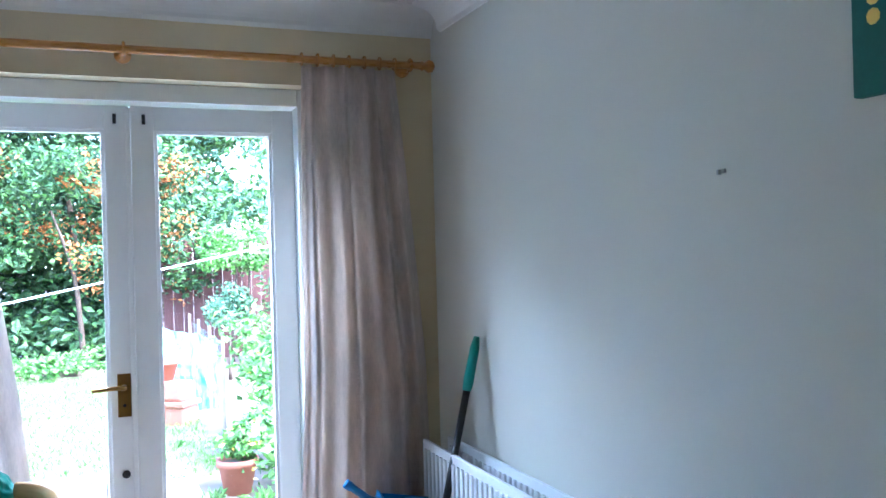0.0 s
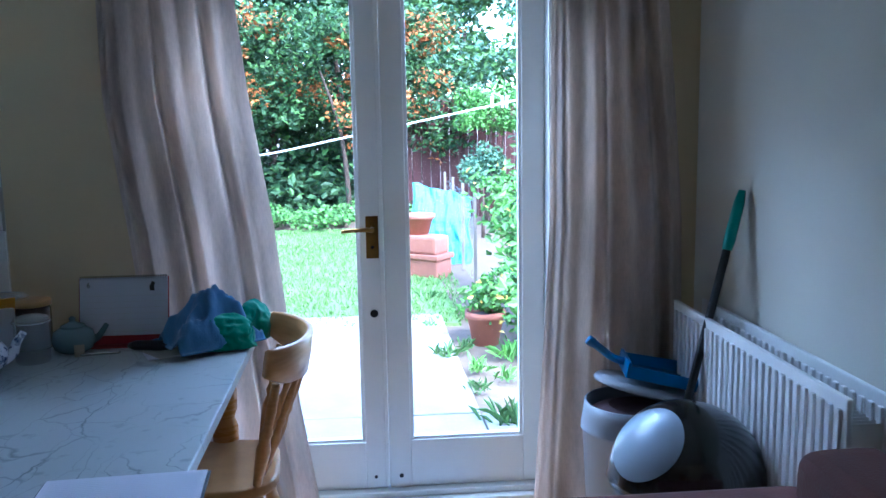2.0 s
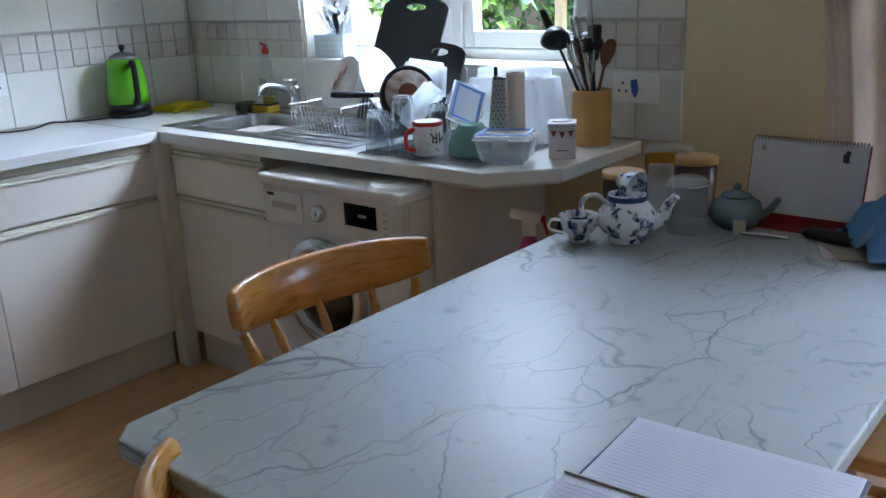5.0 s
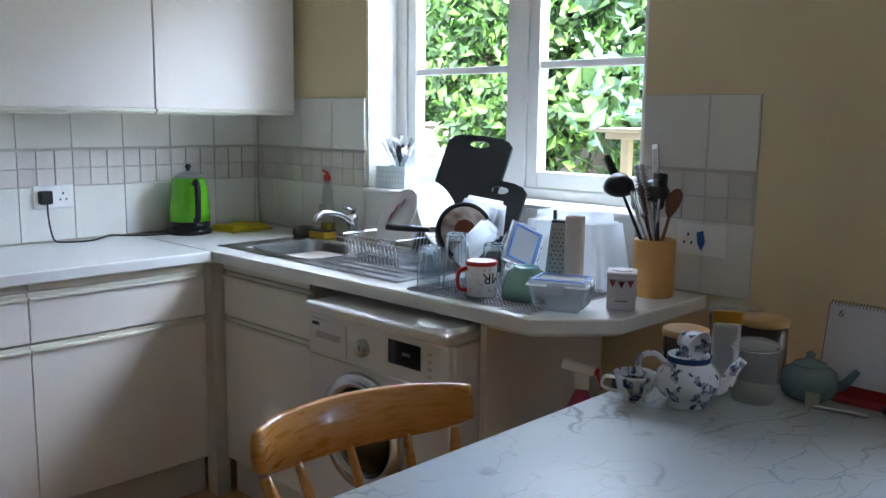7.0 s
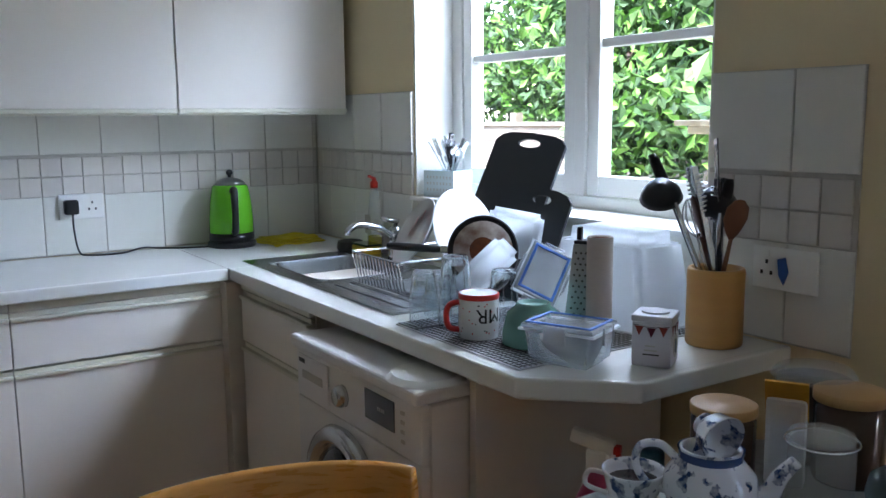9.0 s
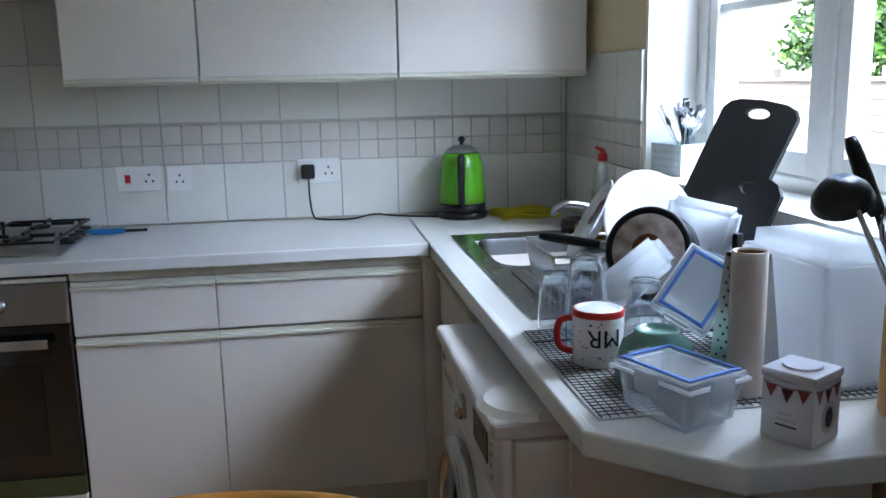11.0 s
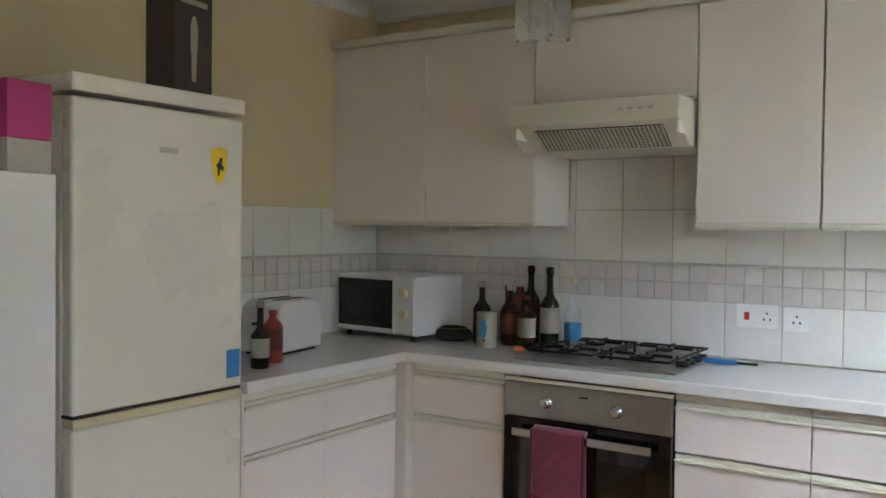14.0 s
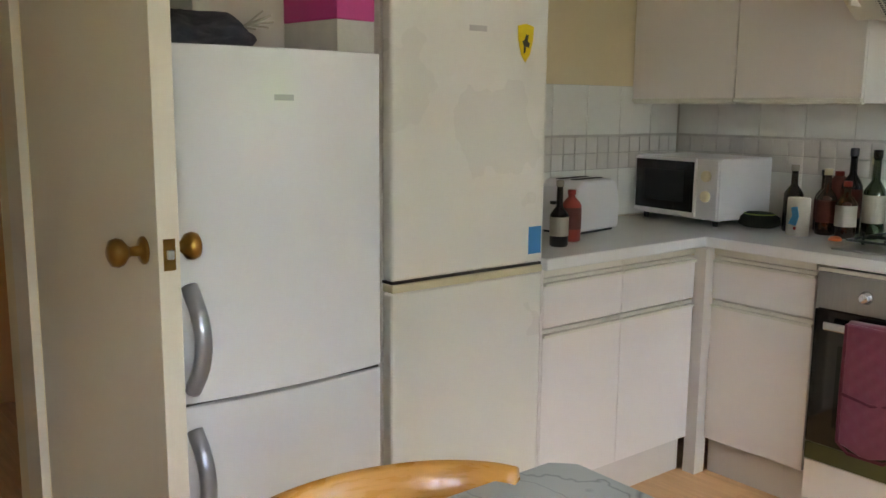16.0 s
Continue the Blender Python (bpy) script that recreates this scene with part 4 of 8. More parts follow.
def base_unit(m, w, label, drawer=True, gap=0.0, depth=0.56):
    """A base unit that faces -y in its own frame; its front stands at y = 0."""
    u = thing("base_cabinet", label, "kitchen cabinet", m, "fitted base cabinets")
    part("carcass", box(0.001, w - 0.001, 0.02, depth, 0.135, TOP - 0.04), "plinth", u)
    part("plinth", box(0, w, 0.035, 0.05, 0.0, 0.134), "plinth", u)
    part("top_rail", box(0.0015, w - 0.0015, 0.001, 0.018, TOP - 0.062, TOP - 0.0395), "cabinet_trim", u)
    if drawer:
        front(0, w, 0.667, TOP - 0.064, u, "drawer_front")
        front(0, w, 0.137, 0.665, u)
    else:
        front(0, w, 0.137, TOP - 0.064, u)
    return u


def west(y, x=0.575):
    """Faces +x, its left end at y (seen from the room, units run north)."""
    return Matrix.Translation((x, y, 0)) @ pose(0, 0, 0, 0, 0, 90)


base_unit(west(-1.22), 0.60, "cream laminate drawer base cabinet beside the inner corner of the worktop")
base_unit(west(-1.62), 0.40, "narrow cream laminate drawer base cabinet between oven and corner cabinet")
base_unit(west(-2.62), 0.39, "cream laminate drawer base cabinet beside the oven")
base_unit(Matrix.Translation((0.625, -0.575, 0)), 0.50, "cream laminate base cabinet under the sink beside the washing machine")
SF = Matrix.Translation((1.02, SOUTH + 0.575, 0)) @ pose(0, 0, 0, 0, 0, 180)
base_unit(SF, 0.40, "cream laminate base cabinet in the corner below the toaster")
base_unit(Matrix.Translation((1.39, SOUTH + 0.575, 0)) @ pose(0, 0, 0, 0, 0, 180), 0.37, "cream laminate base cabinet beside the tall fridge freezer")
for nm, b in (("corner_post", (0.56, 0.622, -0.62, -0.565, 0, TOP - 0.0395)), ("corner_post", (0.56, 0.618, SOUTH + 0.566, SOUTH + 0.618, 0, TOP - 0.0395))):
    tagged(part(nm, box(*b), "plinth"), "cream laminate filler post in the cabinet corner", "filler post")
tagged(part("end_panel", box(1.82, 1.84, -0.55, -0.02, 0, TOP - 0.039), "cabinet"), "cream end panel beside the washing machine under the worktop", "end panel")
tagged(part("end_panel", box(1.391, 1.40, SOUTH + 0.01, SOUTH + 0.575, 0, TOP - 0.039), "cabinet"), "cream end panel beside the tall fridge freezer", "end panel")


def wall_unit(y0, y1, z0, z1, label):
    """A wall cupboard on the west wall with one flat door."""
    w = y1 - y0
    u = thing("wall_cabinet", label, "kitchen cabinet", Matrix.Translation((0.003, y0, 0)), "fitted wall cabinets")
    part("carcass", box(0, 0.30, 0.0005, w - 0.0005, z0 + 0.006, z1 - 0.001), "cabinet", u)
    d = part("door", box(0.3005, 0.318, 0.0015, w - 0.0015, z0 + 0.022, z1 - 0.002, 0.0025), "cabinet", u)
    part("grip_profile", joined(box(0.302, 0.326, 0.001, w - 0.001, z0 + 0.008, z0 + 0.0215, 0.003), box(0.29, 0.314, 0.001, w - 0.001, z0, z0 + 0.0079, 0.002)), "cabinet_trim", d)
    return u


WZ0, WZ1 = 1.365, 2.12
wall_unit(-0.645, -0.035, WZ0, WZ1, "wide cream laminate wall cupboard next to the window")
wall_unit(-1.25, -0.648, WZ0, WZ1, "wide cream laminate wall cupboard above the kettle sockets")
wall_unit(-1.645, -1.253, WZ0, WZ1, "narrow cream laminate wall cupboard beside the cooker hood")
wall_unit(-2.255, -1.648, 1.802, WZ1, "short cream laminate wall cupboard above the cooker hood")
wall_unit(-2.745, -2.258, WZ0, WZ1, "cream laminate wall cupboard above the bottles")
wall_unit(-3.236, -2.748, WZ0, WZ1, "cream laminate wall cupboard in the corner above the microwave")
tagged(part("cornice", box(0.003, 0.345, SOUTH + 0.004, -0.035, WZ1 + 0.0005, WZ1 + 0.032, 0.004), "cabinet_trim"), "cream cornice strip on top of the wall cupboards", "cornice")

# cooker hood
hood = thing("cooker_hood", "cream slim cooker hood with a slotted grille under the short cupboard", "cooker hood")
prof = [(0.345, 1.800), (0.485, 1.797), (0.492, 1.722), (0.470, 1.712), (0.360, 1.640), (0.345, 1.640)]
bm = bmesh.new()
e0 = [bm.verts.new((x, -2.285 if x > 0.3 else -2.245, z)) for x, z in prof]
e1 = [bm.verts.new((x, -1.655, z)) for x, z in prof]
for i in range(len(prof)):
    j = (i + 1) % len(prof)
    bm.faces.new((e0[i], e0[j], e1[j], e1[i]))
bm.faces.new(e0)
bm.faces.new(e1[::-1])
bmesh.ops.recalc_face_normals(bm, faces=bm.faces)
bmesh.ops.bevel(bm, geom=bm.edges[:], offset=0.003, segments=2, affect="EDGES")
part("hood_body", bm, "cabinet_trim", hood)
gr = part("grille_backing", moved(box(-0.057, 0.057, -0.235, 0.235, -0.001, 0.001), Matrix.Translation((0.4145, -1.95, 1.6745)) @ Matrix.Rotation(radians(-33.2), 4, "Y")), "black", hood)
bm = joined(*[moved(box(-0.055, 0.055, -0.0022, 0.0022, -0.004, -0.0012), Matrix.Translation((0.4145, -1.95 + y, 1.6745)) @ Matrix.Rotation(radians(-33.2), 4, "Y")) for y in [-0.23 + i * 0.0153 for i in range(31)]],
            *[moved(box(x - 0.0016, x + 0.0016, -0.236, 0.236, -0.006, -0.0045), Matrix.Translation((0.4145, -1.95, 1.6745)) @ Matrix.Rotation(radians(-33.2), 4, "Y")) for x in (-0.054, -0.043, -0.032, -0.0215, -0.0107, 0, 0.0107, 0.0215, 0.032, 0.043, 0.054)])
part("grille", bm, "cabinet_trim", hood)
part("hood_rear", box(0.02, 0.344, -2.245, -1.656, 1.642, 1.798, 0.003), "cabinet_trim", hood)
for s in (0, 1):
    part("side_cheek", box(0.40, 0.484, -2.246 + s * 0.583, -2.238 + s * 0.583, 1.675, 1.715, 0.002), "white_gloss", hood)
for i in range(4):
    part("slider_switch", box(0.487, 0.495, -1.86 + i * 0.035, -1.84 + i * 0.035, 1.757, 1.765, 0.001), "grout", hood)

# oven
oven = thing("oven", "built-in oven with steel control panel and dark glass door", "oven", Matrix.Translation((0, -2.22, 0)))
part("oven_box", box(0.08, 0.574, 0.005, 0.595, 0.10, 0.83), "dark_gap", oven)
part("control_panel", box(0.576, 0.592, 0.003, 0.597, 0.715, 0.832, 0.003), "steel", oven)
dr = part("oven_door", box(0.575, 0.596, 0.004, 0.596, 0.262, 0.711, 0.003), material("dark_oven_glass", "12100f", 0.06, vary=0.1, bump=0, coat=0.5), oven)
part("door_window", box(0.597, 0.5985, 0.09, 0.51, 0.33, 0.60, 0.0005), material("brown_oven_window", "1f1712", 0.08, vary=0.2, bump=0), dr)
part("handle", joined(box(0.625, 0.637, 0.055, 0.545, 0.655, 0.682, 0.004), box(0.596, 0.63, 0.075, 0.095, 0.66, 0.677, 0.003), box(0.596, 0.63, 0.505, 0.525, 0.66, 0.677, 0.003)), "chrome", dr, "brushed steel bar handle")
for y in (0.165, 0.415):
    part("knob", moved(lathe([(0.021, 0), (0.021, 0.004), (0.017, 0.006), (0.016, 0.022), (0.013, 0.025)], 20), Matrix.Translation((0.592, y, 0.772)) @ Matrix.Rotation(radians(90), 4, "Y")), "chrome", oven, "round chrome knob", smooth=True)
part("clock_slot", box(0.5925, 0.593, 0.285, 0.315, 0.80, 0.806), "black", oven)
part("lower_strip", box(0.575, 0.594, 0.004, 0.596, 0.20, 0.258, 0.002), material("olive_strip", "4f5230", 0.5), oven, "olive green strip under the oven door")
part("kick_panel", box(0.575, 0.59, 0.004, 0.596, 0.06, 0.196, 0.002), "cabinet", oven)
part("fascia", box(0.575, 0.59, 0.002, 0.598, 0.835, 0.8465), "cabinet_trim", oven)


# tall fridge freezer
ff = thing("fridge_freezer", "tall yellowed white fridge freezer beside the worktop end", "fridge freezer", Matrix.Translation((1.456, SOUTH, 0)))
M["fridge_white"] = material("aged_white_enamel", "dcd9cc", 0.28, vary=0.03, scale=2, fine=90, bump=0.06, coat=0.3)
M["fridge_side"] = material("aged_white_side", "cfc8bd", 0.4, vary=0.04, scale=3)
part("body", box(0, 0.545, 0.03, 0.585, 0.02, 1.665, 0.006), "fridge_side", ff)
part("lid", box(-0.002, 0.551, 0.03, 0.642, 1.672, 1.716, 0.008), "fridge_white", ff)
up = part("upper_door", box(0.0, 0.545, 0.59, 0.635, 0.897, 1.662, 0.014, 4), "fridge_white", ff)
lo = part("lower_door", box(0.0, 0.545, 0.59, 0.635, 0.06, 0.866, 0.012, 3), "fridge_white", ff)
part("grip_recess", box(0.004, 0.541, 0.586, 0.631, 0.8895, 0.8965), "dark_gap", ff)
part("door_trim", box(0.002, 0.543, 0.588, 0.637, 0.8665, 0.889, 0.006), material("yellowed_trim", "cfc6a0", 0.45), ff, "yellowed plastic grip trim")
M["yellow"] = material("yellow_sticker", "e8c917", 0.4)
bm = slab([(0, 0.055), (0.03, 0.048), (0.028, 0.012), (0.016, -0.03), (0, -0.05), (-0.016, -0.03), (-0.028, 0.012), (-0.03, 0.048)], 0, 0.0015)
st = part("shield_sticker", moved(bm, Matrix.Translation((0.092, 0.6358, 1.520)) @ pose(0, 0, 0, 90, 0, 180)), "yellow", up, "yellow shield-shaped sticker with a black figure")
bm = slab([(-0.008, -0.025), (-0.002, -0.02), (0.0, -0.005), (0.012, -0.008), (0.014, 0.004), (0.006, 0.01), (0.01, 0.026), (0.0, 0.028), (-0.006, 0.012), (-0.014, 0.008), (-0.008, -0.004)], 0, 0.0008)
part("figure", moved(bm, Matrix.Translation((0.092, 0.6378, 1.518)) @ pose(0, 0, 0, 90, 0, 180)), "black", st)
part("blue_label", box(0.012, 0.062, 0.6355, 0.6365, 0.925, 1.005), material("blue_sticker", "2f7fb5", 0.5), up)
part("name_plate", box(0.235, 0.295, 0.6355, 0.637, 1.545, 1.56), "grout", up)

# second fridge
M["fridge2"] = material("glossy_white_enamel", "d8d7d3", 0.14, vary=0.02, scale=2, fine=50, bump=0.02, coat=0.5)
f2 = thing("fridge_freezer", "glossy white fridge freezer with curved silver handles", "fridge freezer", Matrix.Translation((2.165, SOUTH, 0)))
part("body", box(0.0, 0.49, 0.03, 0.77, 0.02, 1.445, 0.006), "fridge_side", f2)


def bowed(x0, x1, z0, z1, y, bulge, n=10):
    pts = [(x0, y - 0.05)] + [(x0 + (x1 - x0) * i / n, y + bulge * (1 - (2 * i / n - 1) ** 2)) for i in range(n + 1)] + [(x1, y - 0.05)]
    return slab(pts, z0, z1, 0.004)


for z0, z1 in ((0.757, 1.46), (0.06, 0.750)):
    d = part("door", bowed(0.0, 0.49, z0, z1, 0.825, 0.02), "fridge2", f2)
    h0, h1 = (0.785, 0.995) if z0 > 0.5 else (0.48, 0.70)
    pts = smoothed([(0.452, 0.828, h0), (0.448, 0.862, h0 + 0.05), (0.446, 0.874, (h0 + h1) / 2), (0.448, 0.862, h1 - 0.05), (0.452, 0.828, h1)], 6)
    part("handle", tube(pts, 0.017, 10), material("silver_plastic", "9b9ca0", 0.3, metal=0.7), d, "curved silver handle", smooth=True)
part("name_plate", box(0.225, 0.268, 0.8455, 0.8475, 1.356, 1.368), "steel", f2)
part("gap", box(0.004, 0.486, 0.775, 0.822, 0.7505, 0.7565), "dark_gap", f2)

M["cream_door"] = material("cream_door_paint", "d6ccb6", 0.45, vary=0.04, scale=2, fine=80)
# room door, standing open beside the fridge
DM = Matrix.Translation((2.735, -3.09, 0)) @ pose(0, 0, 0, 0, 0, 91.1)
door_2 = tagged(thing("door_2", "open cream painted flush room door with brass knobs beside the fridge", "door", DM), kind="structure")
dl = part("leaf", box(0.0, 0.80, 0.0, 0.04, 0.008, 2.0, 0.002), "cream_door", door_2)
for s in (-1, 1):
    y = 0.0 if s < 0 else 0.04
    k = lathe([(0.026, 0), (0.026, 0.004), (0.022, 0.007), (0.010, 0.010), (0.009, 0.026), (0.014, 0.032), (0.024, 0.040), (0.027, 0.050), (0.024, 0.060), (0.012, 0.066)], 24)
    part("knob", moved(k, Matrix.Translation((0.735, y, 1.085)) @ Matrix.Rotation(radians(90 if s < 0 else -90), 4, "X")), "brass", door_2, "round aged brass knob", smooth=True)
lp = part("latch_plate", box(0.8003, 0.802, 0.009, 0.031, 1.055, 1.112), "brass", door_2)
part("latch", box(0.802, 0.811, 0.014, 0.026, 1.076, 1.092, 0.002), "steel", lp)
tagged(part("door_frame_2", joined(box(2.7352, 2.755, -3.245, -3.099, 0, 2.04), box(3.54, 3.5598, -3.245, -3.099, 0, 2.04), box(2.7352, 3.5598, -3.245, -3.099, 2.04, 2.0598)), "cream_door"), "cream painted doorway frame", "door frame", kind="structure")


# dining table: marble top on a wooden base
TZ = 0.765
table = thing("dining_table", "rectangular veined white marble table with a wooden base", "table")
def top_outline(x0, x1, y0, y1, c=0.035):
    return [(x0 + c, y0), (x1 - c, y0), (x1, y0 + c), (x1, y1 - c), (x1 - c, y1), (x0 + c, y1), (x0, y1 - c), (x0, y0 + c)]
part("tabletop", slab(top_outline(2.235, 3.088, -1.765, -0.17), TZ - 0.03, TZ, 0.005, 3), "marble", table, "white marble slab with grey veins and clipped corners")
for b in ((2.30, 3.02, -1.72, -1.70), (2.30, 3.02, -0.26, -0.24), (2.30, 2.32, -1.70, -0.26), (3.00, 3.02, -1.70, -0.26)):
    part("apron", box(*b, 0.64, TZ - 0.031), "pine", table)
for x in (2.33, 2.99):
    for y in (-1.69, -0.27):
        part("leg", moved(lathe([(0.02, 0), (0.026, 0.05), (0.024, 0.10), (0.036, 0.16), (0.028, 0.22), (0.038, 0.40), (0.04, 0.50), (0.03, 0.53), (0.04, 0.56), (0.04, 0.64)], 16), Matrix.Translation((x, y, 0))), "pine", table, smooth=True)


def chair(m, label, mat="pine", width=0.42, top=0.83):
    """A farmhouse chair: saddle seat, splayed turned legs, turned spindles and a curved comb rail. It faces -y."""
    c = thing("dining_chair", label, "chair", m, "chairs round the table")
    w = width / 2
    out = []
    for i in range(32):
        a = 2 * math.pi * i / 32
        x, y = math.cos(a), math.sin(a)
        out.append(((w - 0.01) * math.copysign(abs(x) ** 0.55, x), 0.20 * math.copysign(abs(y) ** 0.6, y)))
    part("seat", slab(out, 0.425, 0.46, 0.009, 3), mat, c, smooth=False)
    lp = [(0.013, 0), (0.016, 0.03), (0.017, 0.12), (0.021, 0.15), (0.016, 0.165), (0.020, 0.18), (0.021, 0.26), (0.016, 0.30), (0.020, 0.31), (0.018, 0.36), (0.014, 0.42)]
    feet = {}
    for sx in (-1, 1):
        for sy in (-1, 1):
            foot, head = Vector((sx * (w + 0.01), sy * 0.205, 0)), Vector((sx * (w - 0.06), sy * 0.14, 0.43))
            feet[sx, sy] = foot.lerp(head, 0.38)
            d = head - foot
            t = d.to_track_quat("Z", "Y").to_matrix().to_4x4()
            part("leg", moved(lathe([(r, z * d.length / 0.42) for r, z in lp], 14), Matrix.Translation(foot) @ t), mat, c, smooth=True)
    for sx in (-1, 1):
        a, b = feet[sx, -1], feet[sx, 1]
        part("stretcher", tube([a, a.lerp(b, 0.3), a.lerp(b, 0.5), a.lerp(b, 0.7), b], [0.009, 0.012, 0.015, 0.012, 0.009], 10), mat, c, smooth=True)
    a, b = feet[-1, -1].lerp(feet[-1, 1], 0.5), feet[1, -1].lerp(feet[1, 1], 0.5)
    part("stretcher", tube([a, a.lerp(b, 0.3), a.lerp(b, 0.5), a.lerp(b, 0.7), b], [0.009, 0.012, 0.015, 0.012, 0.009], 10), mat, c, smooth=True)
    # comb rail: an arc that bows backwards
    n, half = 18, w + 0.025
    bm = bmesh.new()
    rows = []
    for i in range(n + 1):
        u = -1 + 2 * i / n
        x, y = half * math.sin(u * 1.25) / math.sin(1.25), 0.30 - 0.11 * (1 - math.cos(u * 1.25)) / (1 - math.cos(1.25))
        h = 0.115 - 0.045 * abs(u) ** 3
        nx, ny = math.sin(u * 0.95), math.cos(u * 0.95)
        rows.append([bm.verts.new((x + nx * o, y + ny * o + (z - top) * 0.16, z)) for o, z in ((-0.011, top - h), (-0.013, top - h * 0.5), (-0.010, top - 0.006), (0, top), (0.010, top - 0.006), (0.013, top - h * 0.5), (0.011, top - h), (0, top - h - 0.005))])
    for a, b in zip(rows, rows[1:]):
        for k in range(8):
            bm.faces.new((a[k], a[(k + 1) % 8], b[(k + 1) % 8], b[k]))
    bm.faces.new(rows[0][::-1])
    bm.faces.new(rows[-1])
    bmesh.ops.recalc_face_normals(bm, faces=bm.faces)
    part("comb_rail", bm, mat, c, smooth=True)
    for i, u in enumerate((-0.82, -0.42, 0, 0.42, 0.82)):
        x, y = half * math.sin(u * 1.25) / math.sin(1.25), 0.30 - 0.11 * (1 - math.cos(u * 1.25)) / (1 - math.cos(1.25))
        p1 = Vector((x, y - 0.016, top - 0.10))
        p0 = Vector((x * 0.78, 0.165 - 0.03 * abs(u), 0.455))
        d = p1 - p0
        big = 1.35 if i in (0, 4) else 1.0
        pr = [(0.008, 0), (0.010, 0.03), (0.014, 0.08), (0.015, 0.10), (0.009, 0.13), (0.013, 0.145), (0.009, 0.16), (0.011, 0.2), (0.008, 0.27)]
        part("spindle", moved(lathe([(r * big, z * d.length / 0.27) for r, z in pr], 12), Matrix.Translation(p0) @ d.to_track_quat("Z", "Y").to_matrix().to_4x4()), mat, c, smooth=True)
    return c


chair(Matrix.Translation((2.975, -0.48, 0)) @ pose(0, 0, 0, 0, 0, -86), "pale pine spindle-back chair between table and garden door", "pine_side", top=0.85)
chair(Matrix.Translation((2.17, -1.09, 0)) @ pose(0, 0, 0, 0, 0, 82), "honey pine spindle-back chair pushed under the table by the worktops", width=0.47, top=0.78)
chair(Matrix.Translation((2.625, -1.585, 0)) @ pose(0, 0, 0, 0, 0, 172), "honey pine spindle-back chair at the near end of the marble table", top=0.79)

# open notebook
book = thing("notebook", "open hardback notebook with lined pages on the marble table", "notebook", Matrix.Translation((2.99, -1.503, TZ)) @ pose(0, 0, 0, 0, 0, 3.4))
part("cover", box(-0.148, 0.155, -0.225, 0.215, 0.0, 0.004, 0.0015), material("navy_cover", "1f2733", 0.5), book)
M["faint_ink"] = material("faint_blue_ink", "bdc0c8", 0.8, bump=0)
M["paper"] = material("lined_paper", "cfcfd6", 0.8, vary=0.02, scale=3)
for y0, y1, h in ((-0.218, 0.004, 0.029), (0.008, 0.208, 0.009)):
    b = box(-0.146 if h > 0.02 else -0.143, 0.15, y0, y1, 0.0045, h, 0.0015)
    for v in b.verts:
        near = 1 - min(1.0, min(abs(v.co.y - y0 * (y0 > 0) - y1 * (y1 < 0)), 1) / 0.035)
        if v.co.z > h - 0.004:
            v.co.z -= 0.003 * near
    part("page_block", b, "paper", book)
    if y0 < 0:
        # thin grey strip draws the dark shading line along the spine
        part("gutter", box(-0.146, 0.15, y1 - 0.0008, y1 + 0.0012, h - 0.004, h + 0.0004), "grout", book)
    if y0 < 0:
        rb = random.Random(6)
        marks = [box(x, x + l, y, y + 0.0022, h, h + 0.0004) for x, y, l in [(rb.uniform(-0.12, 0.08), y0 + 0.02 + 0.0085 * rb.randrange(21), rb.uniform(0.008, 0.035)) for _ in range(26)]]
        tagged(part("pencil_note", joined(*marks), material("pencil_grey", "9c9baa", 0.8, bump=0), book), kind="stuff")
    for i in range(int((y1 - y0 - 0.02) / 0.0085)):
        part("ruled_line", box(-0.132, 0.14, y0 + 0.012 + i * 0.0085, y0 + 0.01235 + i * 0.0085, h + 0.0001, h + 0.0004), "faint_ink", book)


# ---- washing machine ----
wm = thing("washing_machine", "white front-loading washing machine under the sink worktop", "washing machine", Matrix.Translation((1.232, -0.66, 0)))
M["wm"] = material("white_machine_enamel", "d9d7d4", 0.3, vary=0.02, scale=3)
part("body", box(0, 0.580, 0.02, 0.60, 0.02, 0.795, 0.012, 3), "wm", wm)
part("top", box(-0.004, 0.584, -0.018, 0.60, 0.796, 0.828, 0.014, 4), "wm", wm)
fc = part("front_panel", box(0.0, 0.580, 0.0, 0.0195, 0.672, 0.795, 0.004), "wm", wm)
part("lower_panel", box(0.0, 0.580, 0.0, 0.0195, 0.06, 0.670, 0.004), "wm", wm)
part("drawer", box(0.02, 0.18, -0.006, -0.0005, 0.685, 0.782, 0.003), "wm", fc)
part("drawer_recess", box(0.045, 0.155, -0.0075, -0.0062, 0.725, 0.745, 0.0005), "grout", fc)
part("dial", moved(lathe([(0.026, 0), (0.026, 0.010), (0.021, 0.020), (0.017, 0.022)], 24), Matrix.Translation((0.25, -0.0005, 0.730)) @ Matrix.Rotation(radians(90), 4, "X")), "chrome", fc, smooth=True)
part("display", box(0.355, 0.480, -0.003, -0.0005, 0.712, 0.778, 0.001), material("glossy_black_display", "0b0c0e", 0.08, bump=0, coat=0.4), fc)
part("display_digits", joined(*[box(0.412 + i * 0.008, 0.4165 + i * 0.008, -0.0036, -0.0031, 0.742, 0.750) for i in range(4)]), "grout", fc)
for i in range(4):
    part("button", box(0.505, 0.520, -0.003, -0.0005, 0.70 + i * 0.020, 0.708 + i * 0.020, 0.001), "grout", fc)
part("name_plate", box(0.026, 0.058, -0.007, -0.0062, 0.762, 0.772), "black", fc)
rim = [(0.165, 0), (0.172, 0.012), (0.165, 0.028), (0.14, 0.034), (0.128, 0.026), (0.125, 0.01)]
